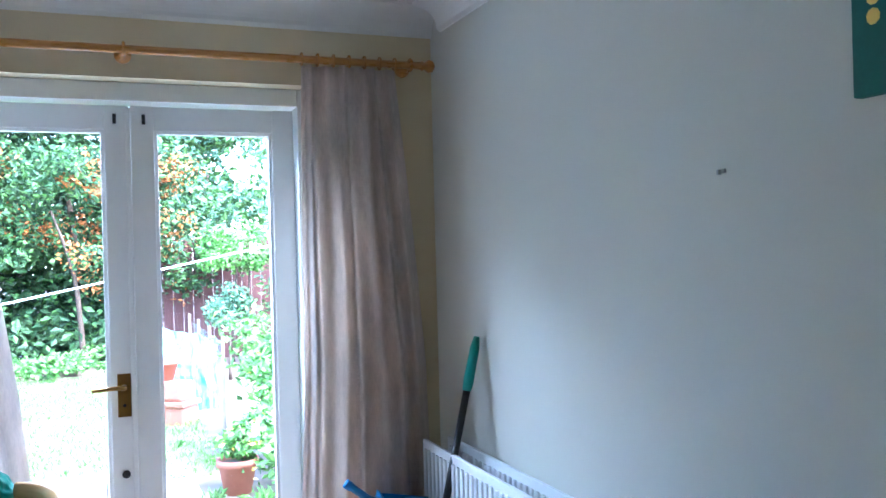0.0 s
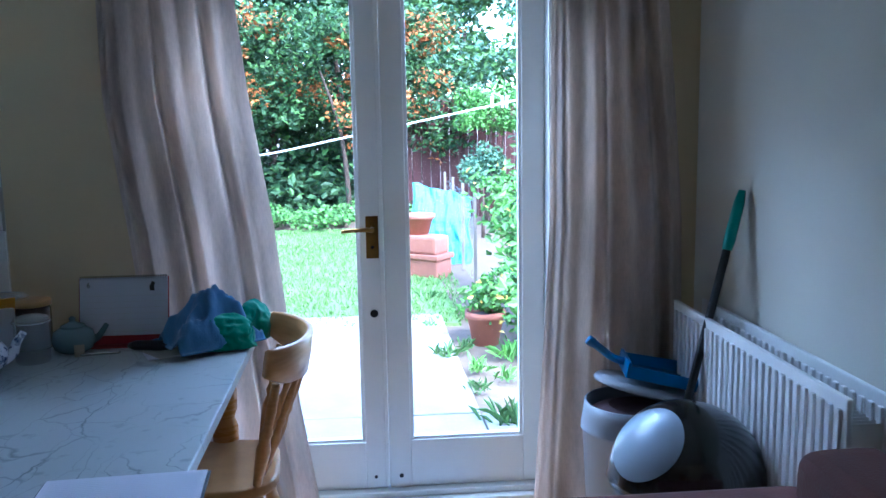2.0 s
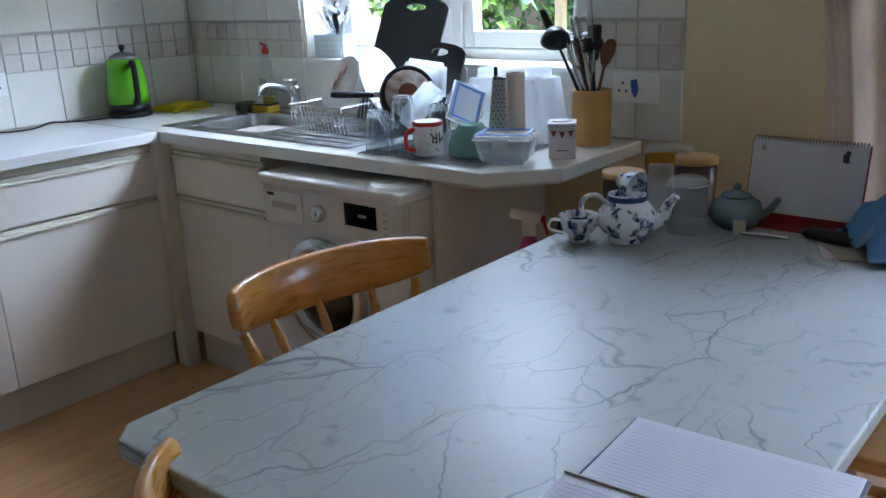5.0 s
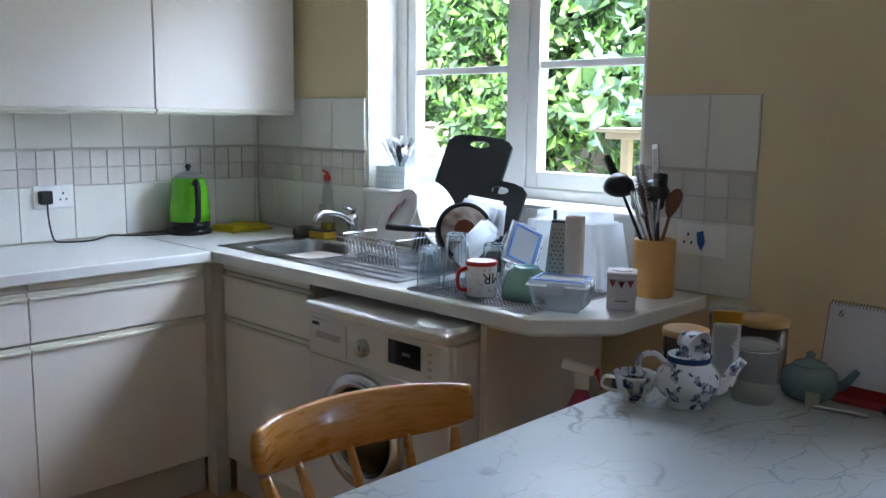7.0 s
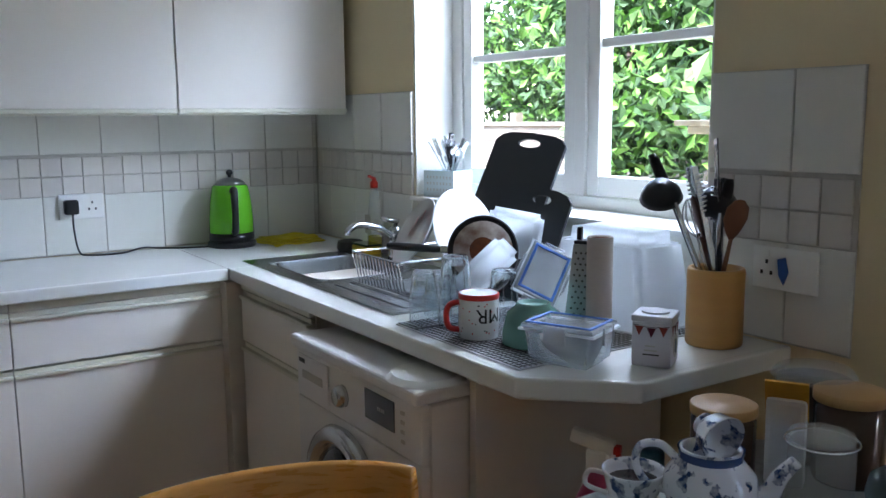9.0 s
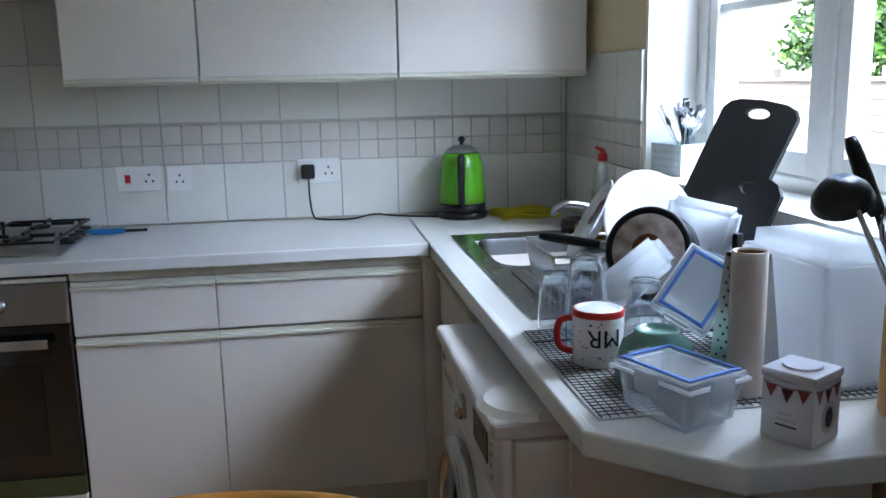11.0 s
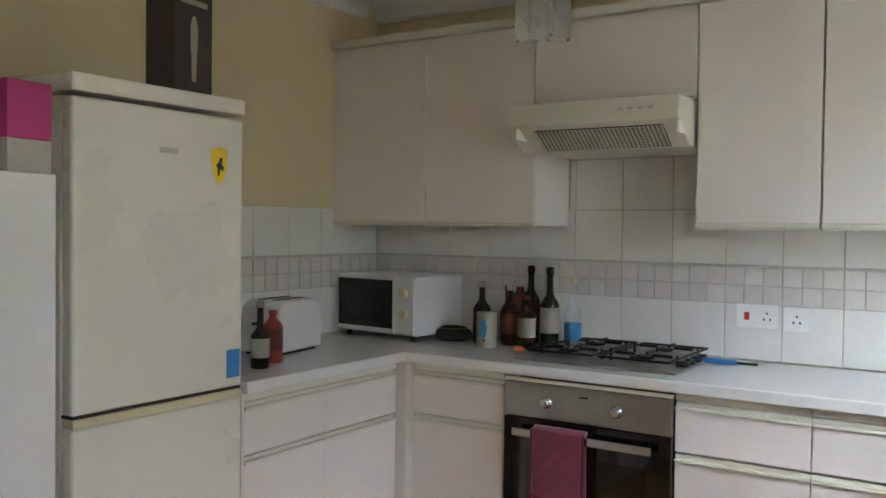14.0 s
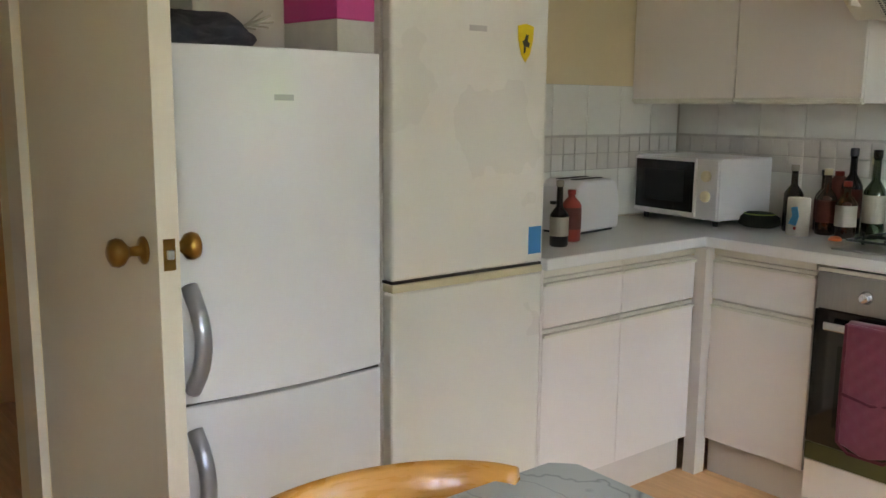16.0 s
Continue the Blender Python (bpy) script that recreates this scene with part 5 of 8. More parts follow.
dd = part("porthole_ring", moved(lathe(rim, 40), Matrix.Translation((0.258, -0.0005, 0.490)) @ Matrix.Rotation(radians(90), 4, "X")), "chrome", wm, "silver porthole ring", smooth=True)
part("porthole_glass", moved(lathe([(0.126, 0), (0.118, 0.014), (0.07, 0.030), (0.0, 0.035)], 36, False), Matrix.Translation((0.258, -0.010, 0.490)) @ Matrix.Rotation(radians(90), 4, "X")), material("smoked_glass", "0d0f12", 0.05, bump=0, coat=0.6), dd, smooth=True)
tub = thing("storage_tub", "upturned white plastic tub lying on the washing machine", "tub", Matrix.Translation((1.74, -0.60, 0.8285)))
part("body", lathe([(0.085, 0), (0.08, 0.004), (0.072, 0.011)], 24), "white_gloss", tub)

# ---- sink ----
sink = thing("sink", "stainless steel inset sink with draining ridges", "sink")
STEEL = material("scratched_stainless_steel", "a4a6a6", 0.26, metal=1.0, vary=0.06, scale=8, fine=90, bump=0.05, stretch=(1, 6, 1))
part("rim", joined(box(SX0, BX0, SY0, SY1, TOP + 0.0005, TOP + 0.004, 0.001), box(BX0, BX1, SY0, BY0, TOP + 0.0005, TOP + 0.004, 0.001), box(BX0, BX1, BY1, SY1, TOP + 0.0005, TOP + 0.004, 0.001),
                   box(BX1, SX1, SY0, SY1, TOP + 0.0005, TOP + 0.0025, 0.001), box(BX1, SX1, SY0, SY0 + 0.02, TOP + 0.0026, TOP + 0.006, 0.001), box(SX1 - 0.02, SX1, SY0 + 0.02, SY1, TOP + 0.0026, TOP + 0.006, 0.001)), STEEL, sink)
bm = bmesh.new()
rings = []
for s, z in ((1.0, TOP + 0.0045), (0.985, TOP - 0.006), (0.94, TOP - 0.13), (0.88, TOP - 0.155), (0.2, TOP - 0.16)):
    r = []
    for i in range(40):
        a = 2 * math.pi * i / 40
        r.append(bm.verts.new(((BX0 + BX1) / 2 + s * (BX1 - BX0) / 2 * math.copysign(abs(math.cos(a)) ** 0.35, math.cos(a)), (BY0 + BY1) / 2 + s * (BY1 - BY0) / 2 * math.copysign(abs(math.sin(a)) ** 0.35, math.sin(a)), z)))
    rings.append(r)
for a, b in zip(rings, rings[1:]):
    for i in range(40):
        bm.faces.new((a[i], b[i], b[(i + 1) % 40], a[(i + 1) % 40]))
bm.faces.new(rings[-1][::-1])
part("basin", bm, STEEL, sink, smooth=True)
for i in range(7):
    part("ridge", box(BX1 + 0.05, SX1 - 0.05, -0.46 + i * 0.05, -0.452 + i * 0.05, TOP + 0.0026, TOP + 0.0055, 0.001), STEEL, sink)
part("plughole", moved(lathe([(0.035, 0), (0.035, 0.002), (0.02, 0.001)], 20), Matrix.Translation((0.79, -0.30, TOP - 0.1598))), "chrome", sink)
tap = thing("tap", "chrome mixer tap behind the sink", "tap", Matrix.Translation((0.76, -0.095, TOP + 0.004)))
part("body", lathe([(0.026, 0), (0.026, 0.01), (0.02, 0.02), (0.019, 0.08), (0.022, 0.09), (0.018, 0.105)], 20), "chrome", tap, smooth=True)
part("spout", tube(smoothed([(0, 0, 0.06), (0.0, -0.05, 0.10), (0.0, -0.13, 0.12), (0, -0.17, 0.105), (0, -0.175, 0.09)], 4), 0.011, 12), "chrome", tap, smooth=True)
part("lever", tube([(0, 0, 0.105), (0, 0.01, 0.12), (0.0, -0.05, 0.135)], [0.010, 0.009, 0.007], 10), "chrome", tap, smooth=True)


# ---- sockets, kettle, cloths ----
def socket(name, label, m, w, h, kind_):
    """A wall plate that faces +x in its own frame."""
    s = thing(name, label, "socket", m)
    part("plate", box(0, 0.008, -w / 2, w / 2, -h / 2, h / 2, 0.003), "white_gloss", s)
    for gx in kind_:
        if gx[0] == "socket":
            for dy, dz in ((0, 0.012), (-0.011, -0.010), (0.011, -0.010)):
                part("slot", box(0.0081, 0.0086, gx[1] + dy - 0.003, gx[1] + dy + 0.003, dz - 0.004, dz + 0.004), "black", s)
            part("rocker", box(0.0081, 0.011, gx[1] - 0.006, gx[1] + 0.006, 0.022, 0.036, 0.001), "white_gloss", s)
        else:
            part("rocker", box(0.0081, 0.012, gx[1] - 0.009, gx[1] + 0.009, -0.014, 0.014, 0.002), gx[2], s)
    return s


WT = 0.0095
M["red"] = material("red_plastic", "c0241c", 0.35)
socket("cooker_switch", "white cooker control plate with a red switch on the tiles", Matrix.Translation((WT, -1.51, 1.055)), 0.146, 0.086, [("switch", -0.035, "red"), ("socket", 0.035)])
socket("socket", "white single wall socket beside the red cooker switch", Matrix.Translation((WT, -1.375, 1.05)), 0.086, 0.086, [("socket", 0.0)])
socket("socket", "white double wall socket with the kettle plug", Matrix.Translation((WT, -0.905, 1.06)), 0.146, 0.086, [("socket", 0.035)])
plug = thing("plug", "black kettle plug and cable in the double socket", "plug")
part("plug_body", joined(box(0.018, 0.05, -0.965, -0.918, 1.035, 1.085, 0.010, 3)), "black", plug)
part("cable", tube(smoothed([(0.045, -0.94, 1.04), (0.05, -0.94, 0.98), (0.06, -0.93, 0.91), (0.07, -0.90, TOP + 0.004), (0.09, -0.80, TOP + 0.004), (0.07, -0.72, TOP + 0.014), (0.06, -0.66, TOP + 0.006), (0.10, -0.57, TOP + 0.004), (0.13, -0.48, TOP + 0.005)], 6), 0.0032, 6), "black", plug, smooth=True)
s3 = socket("socket", "white wall plate with a blue tag beside the sink window", Matrix.Translation((2.145, -WT, 1.045)) @ pose(0, 0, 0, 0, 0, -90), 0.146, 0.086, [("socket", -0.04)])
tg = part("blue_tag", slab([(-0.012, 0.02), (0.006, 0.026), (0.014, -0.004), (0.004, -0.03), (-0.008, -0.012)], 0, 0.002), material("blue_tag", "1f4f9c", 0.4), s3)
tg.matrix_basis = pose(0.0125, 0, 0.0, 90, 0, 90)

kettle = thing("kettle", "lime green electric kettle with black handle and base", "kettle", Matrix.Translation((0.125, -0.415, TOP)) @ pose(0, 0, 0, 0, 0, -12))
M["lime"] = material("lime_green_enamel", "62b523", 0.25, vary=0.03, coat=0.3, bump=0.02)
part("base", lathe([(0.085, 0), (0.088, 0.006), (0.086, 0.018), (0.08, 0.022)], 32), "black", kettle, smooth=True)
part("body_foot", lathe([(0.079, 0.0225), (0.081, 0.03), (0.080, 0.052)], 32), "black", kettle, smooth=True)
part("body", lathe([(0.0805, 0.0525), (0.079, 0.10), (0.073, 0.17), (0.064, 0.218), (0.058, 0.224)], 36), "lime", kettle, smooth=True)
part("lid", lathe([(0.057, 0.2245), (0.05, 0.236), (0.03, 0.246), (0.01, 0.25)], 28), "steel", kettle, smooth=True)
part("lid_knob", lathe([(0.006, 0.2505), (0.006, 0.258), (0.012, 0.264), (0.012, 0.272), (0.005, 0.279)], 16), "black", kettle, smooth=True)
part("handle", tube(smoothed([(0.070, 0, 0.205), (0.098, 0, 0.212), (0.108, 0, 0.18), (0.108, 0, 0.10), (0.10, 0, 0.065), (0.080, 0, 0.06)], 5), 0.0125, 10), "black", kettle, smooth=True)
part("spout", moved(box(-0.012, 0.012, -0.02, 0.02, -0.02, 0.02, 0.006), Matrix.Translation((-0.068, 0, 0.205)) @ pose(0, 0, 0, 0, -20, 0)), "lime", kettle)


def cloth(name, label, m, w, d, mat, seed, h=0.01, layers=2):
    t = thing(name, label, "cloth", m)
    for k in range(layers):
        bm = bmesh.new()
        n = 18
        g = [[bm.verts.new(((i / n - 0.5) * w * (1 - 0.08 * k) + 0.008 * math.sin(7 * j / n + seed + k), (j / n - 0.5) * d * (1 - 0.1 * k) + 0.006 * math.cos(6 * i / n + seed),
              h * (k + 0.5) + h * 0.8 * noise.noise((i * 0.25, j * 0.25, seed + k)))) for i in range(n + 1)] for j in range(n + 1)]
        for a, b in zip(g, g[1:]):
            for i in range(n):
                bm.faces.new((a[i], a[i + 1], b[i + 1], b[i]))
        o = part("fold", bm, mat, t, smooth=True)
        o.modifiers.new("thickness", "SOLIDIFY").thickness = 0.004
    return t


M["yellow_cloth"] = material("yellow_dusting_cloth", "c9b61c", 0.9, vary=0.1, scale=14, fine=200, bump=0.4)
cloth("dusting_cloth", "folded yellow dusting cloth on the worktop beside the kettle", Matrix.Translation((0.16, -0.20, TOP + 0.002)) @ pose(0, 0, 0, 0, 0, 10), 0.16, 0.22, "yellow_cloth", 3, 0.008, 3)
bk = thing("utility_knife", "blue plastic kitchen lighter lying beside the hob", "lighter", Matrix.Translation((0.16, -1.57, TOP)))
part("grip", slab([(-0.018, -0.085), (0.012, -0.09), (0.018, -0.02), (0.008, 0.03), (-0.008, 0.03), (-0.016, -0.02)], 0.001, 0.018, 0.005), "blue_plastic", bk)
part("nozzle", tube([(0, 0.03, 0.009), (0, 0.10, 0.009)], 0.005, 8), "black", bk)

# ---- hob ----
hob = thing("hob", "four-burner steel gas hob with black pan supports", "hob", Matrix.Translation((0.26, -1.935, TOP)))
part("plate", box(-0.25, 0.25, -0.29, 0.29, 0.001, 0.008, 0.003), "steel", hob)
for i, (x, y, r) in enumerate(((-0.12, -0.14, 0.045), (-0.12, 0.13, 0.038), (0.11, -0.14, 0.035), (0.11, 0.13, 0.05))):
    b = part("burner", moved(lathe([(r * 1.2, 0), (r * 1.2, 0.004), (r, 0.005), (r, 0.014), (r * 0.9, 0.018)], 24), Matrix.Translation((x, y, 0.0085))), "steel", hob, smooth=True)
    part("burner_cap", moved(lathe([(r * 0.85, 0), (r * 0.85, 0.006), (r * 0.7, 0.009)], 24), Matrix.Translation((x, y, 0.0268))), "black", b, smooth=True)
for s in (-1, 1):
    ps = [box(-0.225, 0.215, s * 0.135 - 0.125, s * 0.135 - 0.117, 0.030, 0.038, 0.002), box(-0.225, 0.215, s * 0.135 + 0.117, s * 0.135 + 0.125, 0.030, 0.038, 0.002),
          box(-0.225, -0.217, s * 0.135 - 0.116, s * 0.135 + 0.116, 0.030, 0.038, 0.002), box(0.207, 0.215, s * 0.135 - 0.116, s * 0.135 + 0.116, 0.030, 0.038, 0.002)]
    for x in (-0.12, 0.11):
        for k in range(4):
            a = k * math.pi / 2
            ps.append(moved(box(0.03, 0.10, -0.004, 0.004, 0.034, 0.045, 0.002), Matrix.Translation((x, s * 0.135, 0)) @ Matrix.Rotation(a, 4, "Z")))
        ps.append(box(x - 0.004, x + 0.004, s * 0.135 - 0.122, s * 0.135 - 0.114, 0.0085, 0.052, 0.001))
        ps.append(box(x - 0.004, x + 0.004, s * 0.135 + 0.114, s * 0.135 + 0.122, 0.0085, 0.045, 0.001))
    part("pan_support", joined(*ps), "black", hob)
for i in range(4):
    part("control_knob", moved(lathe([(0.018, 0), (0.018, 0.014), (0.014, 0.018)], 18), Matrix.Translation((-0.12 + i * 0.07, 0.268, 0.0085))), "black", hob, smooth=True)

# ---- bottles ----
M["g_green"] = material("green_bottle_glass", "1d2a10", 0.06, bump=0, coat=0.5, vary=0.05)
M["g_dark"] = material("dark_bottle_glass", "120c08", 0.06, bump=0, coat=0.5, vary=0.05)
M["g_clear"] = material("clear_jar_glass", "dfe7e8", 0.04, bump=0, alpha=0.24, vary=0.0)
M["g_brown"] = material("amber_bottle_glass", "3a1c0b", 0.08, bump=0, coat=0.5, vary=0.05)
M["label_white"] = material("paper_label", "a39c8c", 0.7, vary=0.05)
M["label_blue"] = material("blue_label", "2f7ea6", 0.6, vary=0.1)
M["label_red"] = material("red_label", "5e2c22", 0.6, vary=0.15)
M["cap_red"] = material("red_cap", "8a2f22", 0.4)
M["cap_cream"] = material("cream_cap", "cfc3a0", 0.5)


def bottle(name, label, x, y, z, r, h, glass, cap, lab, neck=0.36, lab_z=(0.2, 0.55), fill=None):
    h *= 0.93
    b = thing(name, label, "bottle", Matrix.Translation((x, y, z)))
    sh = h * (1 - neck)
    part("body", lathe([(r * 0.92, 0), (r, 0.006), (r, sh * 0.88), (r * 0.8, sh * 0.96), (r * 0.36, sh + h * 0.06), (r * 0.33, h * 0.93)], 22), glass, b, smooth=True)
    part("cap", lathe([(r * 0.40, h * 0.905), (r * 0.42, h * 0.91), (r * 0.42, h * 0.995), (r * 0.36, h)], 14), cap, b, smooth=True)
    if lab:
        part("label", lathe([(r + 0.0008, sh * lab_z[0] * 1.5), (r + 0.0008, sh * lab_z[1] * 1.5)], 22, False), lab, b)
    return b


bottle("bottle", "dark bottle with a pale screw cap beside the hob", 0.20, -2.545, TOP, 0.036, 0.27, "g_dark", "label_white", None)
bottle("bottle", "dark brown bottle with a black cap among the bottles", 0.11, -2.475, TOP, 0.032, 0.25, "g_brown", "black", "label_red")
bottle("bottle", "amber oil bottle with a cream cap among the bottles", 0.18, -2.425, TOP, 0.036, 0.26, "g_brown", "cap_cream", "label_red")
bottle("bottle", "tall dark bottle with a black neck at the back", 0.08, -2.385, TOP, 0.037, 0.34, "g_dark", "black", "label_red")
bottle("bottle", "green wine bottle with a cream label", 0.14, -2.27, TOP, 0.038, 0.34, "g_green", "g_dark", "label_white", 0.4)
bottle("bottle", "clear bottle with a blue label beside the hob", 0.13, -2.175, TOP, 0.034, 0.30, "g_clear", "cap_cream", "label_blue", 0.42, (0.15, 0.42))
bottle("bottle", "thin clear bottle with a cream cap at the back", 0.06, -2.315, TOP, 0.03, 0.31, "g_clear", "cap_cream", None, 0.42)
bottle("sauce_bottle", "dark sauce bottle with a red cap and patterned label", 0.21, -2.335, TOP, 0.036, 0.22, "g_brown", "cap_red", "label_white", 0.3)
bottle("jar", "jar of orange spice with a red lid at the back", 0.07, -2.44, TOP, 0.04, 0.245, "label_red", "cap_red", None, 0.12)
bottle("beer_bottle", "dark beer bottle with a white neck label beside the toaster", 1.19, -2.80, TOP, 0.031, 0.235, "g_dark", "label_white", "label_white", 0.45)
bottle("sauce_bottle", "red sauce bottle with a red cap beside the toaster", 1.07, -2.86, TOP, 0.034, 0.19, "cap_red", "cap_red", "label_red", 0.2)
can = thing("salt_tin", "white and blue salt drum in front of the bottles", "salt drum", Matrix.Translation((0.29, -2.47, TOP)))
part("drum", lathe([(0.038, 0), (0.04, 0.003), (0.04, 0.135), (0.037, 0.138)], 28), "label_white", can, smooth=True)
part("blue_print", moved(slab([(-0.02, -0.03), (0.01, -0.035), (0.02, 0.0), (0.012, 0.035), (-0.012, 0.03), (-0.006, 0.0)], 0, 0.001), Matrix.Translation((0.0402, 0.006, 0.075)) @ pose(0, 0, 0, 90, 0, 90)), "label_blue", can)
part("red_print", moved(slab([(0.006 * math.cos(a), 0.006 * math.sin(a)) for a in [i * 0.7 for i in range(9)]], 0, 0.001), Matrix.Translation((0.0405, 0.012, 0.03)) @ pose(0, 0, 0, 90, 0, 90)), "cap_red", can)
bag = thing("pouch", "dark green zip pouch lying beside the microwave", "pouch", Matrix.Translation((0.20, -2.68, TOP)))
part("body", moved(lathe([(0.06, 0.001), (0.085, 0.012), (0.08, 0.04), (0.05, 0.058), (0.0, 0.062)], 20, False), Matrix.Diagonal((0.8, 1.0, 1, 1))), material("dark_green_nylon", "1c2216", 0.7, vary=0.15, bump=0.5), bag, smooth=True)
part("zip", tube([(0.05 * math.cos(a), 0.06 * math.sin(a), 0.052) for a in [i * math.pi / 8 for i in range(-4, 6)]], 0.003, 5), material("lime_zip", "8fa354", 0.5), bag)
tom = thing("orange_ring", "small orange rubber stopper beside the hob", "stopper", Matrix.Translation((0.30, -2.32, TOP)))
part("body", lathe([(0.022, 0), (0.024, 0.005), (0.016, 0.014), (0.006, 0.016)], 14), material("orange_rubber", "c9622b", 0.5), tom, smooth=True)

# ---- microwave, toaster ----
mw = thing("microwave", "white microwave oven with black glass door and two dials", "microwave", Matrix.Translation((0.205, -2.955, TOP)) @ pose(0, 0, 0, 0, 0, 84) @ Matrix.Diagonal((0.97, 0.95, 0.98, 1)))
# faces -y in its own frame
part("body", box(-0.225, 0.225, -0.15, 0.17, 0.024, 0.270, 0.006), "wm", mw)
md = part("door", box(-0.222, 0.115, -0.168, -0.1505, 0.032, 0.265, 0.004), "wm", mw)
part("door_glass", box(-0.213, 0.108, -0.1705, -0.1682, 0.050, 0.253, 0.001), material("black_microwave_glass", "0d0d0f", 0.08, bump=0, coat=0.4), md)
part("door_window", box(-0.165, 0.06, -0.1722, -0.1707, 0.087, 0.215, 0.001), material("grey_mesh_window", "232427", 0.3, bump=0.3, fine=700), md)
part("control_panel", box(0.118, 0.222, -0.162, -0.1505, 0.032, 0.265, 0.003), "wm", mw)
for z in (0.200, 0.120):
    part("dial", moved(lathe([(0.022, 0), (0.022, 0.012), (0.018, 0.018)], 22), Matrix.Translation((0.17, -0.162, z)) @ Matrix.Rotation(radians(90), 4, "X")), "cap_cream", mw, smooth=True)
for x in (-0.19, 0.19):
    for y in (-0.12, 0.14):
        part("foot", moved(lathe([(0.012, 0), (0.012, 0.0238)], 10), Matrix.Translation((x, y, 0))), "black", mw)
ts = thing("toaster", "white two-slot toaster beside the sauce bottles", "toaster", Matrix.Translation((0.86, -3.02, TOP)) @ pose(0, 0, 0, 0, 0, 8))
prof = [(-0.14, 0.01), (-0.145, 0.10), (-0.125, 0.175), (-0.09, 0.195), (0.09, 0.195), (0.125, 0.175), (0.145, 0.10), (0.14, 0.01)]
bm = slab(prof, -0.085, 0.085, 0.012, 3)
part("shell", moved(bm, pose(0, 0, 0, 90, 0, 0)), "wm", ts, smooth=False)
for y in (-0.032, 0.032):
    part("slot", box(-0.09, 0.09, y - 0.011, y + 0.011, 0.1955, 0.1975), "dark_gap", ts)
part("lever", box(0.144, 0.165, -0.012, 0.012, 0.11, 0.122, 0.003), "black", ts)
part("feet", box(-0.12, 0.12, -0.07, 0.07, 0.0, 0.0095), "black", ts)

# ---- oven glove over the handle ----
tw = thing("oven_glove", "quilted burgundy double oven glove hanging from the oven handle", "oven glove", Matrix.Translation((0.6315, -1.985, 0)))
M["burgundy"] = material("quilted_burgundy_cotton", "7c3548", 0.9, vary=0.1, scale=14, fine=160, bump=0.4, sheen=0.3)
M["burgundy_trim"] = material("dark_burgundy_binding", "5a1a2c", 0.85, vary=0.1)


def quilt(x, y0, y1, z0, z1, name):
    bm = bmesh.new()
    nu, nv = 20, 44
    g = []
    for j in range(nv + 1):
        z = z1 + (z0 - z1) * j / nv
        row = []
        for i in range(nu + 1):
            y = y0 + (y1 - y0) * i / nu
            q = abs(math.sin((y * 55 + z * 55))) * abs(math.sin((y * 55 - z * 55)))
            e = min(1, 6 * min(i / nu, 1 - i / nu, j / nv + 0.05, 1 - j / nv))
            rnd = 0.03 * max(0.0, (j / nv - 0.85) / 0.15) ** 2 * abs(2 * i / nu - 1)
            row.append(bm.verts.new((x + 0.006 * q * e + 0.006 * math.sin(8 * (y - y0)), y, z + rnd)))
        g.append(row)
    for a, b in zip(g, g[1:]):
        for i in range(nu):
            bm.faces.new((a[i], a[i + 1], b[i + 1], b[i]))
    o = part(name, bm, "burgundy", tw, smooth=True)
    o.modifiers.new("thickness", "SOLIDIFY").thickness = 0.006
    return o


q1 = quilt(0.012, -0.095, 0.085, 0.28, 0.694, "front_flap")
quilt(-0.028, -0.095, 0.085, 0.42, 0.694, "back_flap")
part("fold_over", moved(lathe([(0.021, -0.095), (0.023, 0.0), (0.021, 0.085)], 14), Matrix.Translation((-0.008, 0, 0.690)) @ Matrix.Rotation(radians(-90), 4, "X") @ Matrix.Scale(0.5, 4, (0, 1, 0))), "burgundy", tw, smooth=True)
part("binding", joined(tube([(0.016, -0.097, 0.69), (0.018, -0.098, 0.5), (0.018, -0.097, 0.31), (0.018, -0.06, 0.281), (0.018, 0.05, 0.281), (0.018, 0.086, 0.31), (0.018, 0.088, 0.5), (0.016, 0.087, 0.69)], 0.006, 6), tube([(0.022, -0.095, 0.47), (0.024, 0.0, 0.455), (0.022, 0.085, 0.47)], 0.005, 6)), "burgundy_trim", tw)

# ---- things on the sink worktop ----
dt = thing("detergent", "clear washing-up liquid bottle with a red cap and yellow liquid", "washing-up liquid", Matrix.Translation((0.565, -0.062, TOP + 0.005)))
part("bottle", moved(lathe([(0.03, 0), (0.034, 0.01), (0.034, 0.09), (0.028, 0.14), (0.022, 0.19), (0.013, 0.215)], 20), Matrix.Diagonal((1, 0.7, 1, 1))), "g_clear", dt, smooth=True)
part("liquid", moved(lathe([(0.03, 0.003), (0.031, 0.05)], 20), Matrix.Diagonal((1, 0.66, 1, 1))), material("yellow_liquid", "c3ae22", 0.2, bump=0), dt)
part("label", box(-0.022, 0.022, -0.0268, -0.0255, 0.06, 0.125, 0.0005), "label_white", dt)
part("cap", lathe([(0.014, 0.2155), (0.014, 0.235), (0.008, 0.24), (0.006, 0.252)], 14), "red", dt, smooth=True)
part("nozzle", tube([(0, 0, 0.248), (0.0, -0.022, 0.258)], 0.005, 8), "red", dt)
sp = thing("sponge", "yellow washing sponge with a dark scourer at the sink edge", "sponge", Matrix.Translation((0.60, -0.115, TOP + 0.0045)))
part("foam", box(-0.05, 0.05, -0.03, 0.03, 0, 0.026, 0.004), material("yellow_foam", "b08d1c", 0.95, vary=0.15, scale=30, fine=300, bump=0.8), sp)
part("scourer", box(-0.05, 0.05, -0.03, 0.03, 0.0262, 0.034, 0.003), "g_green", sp)
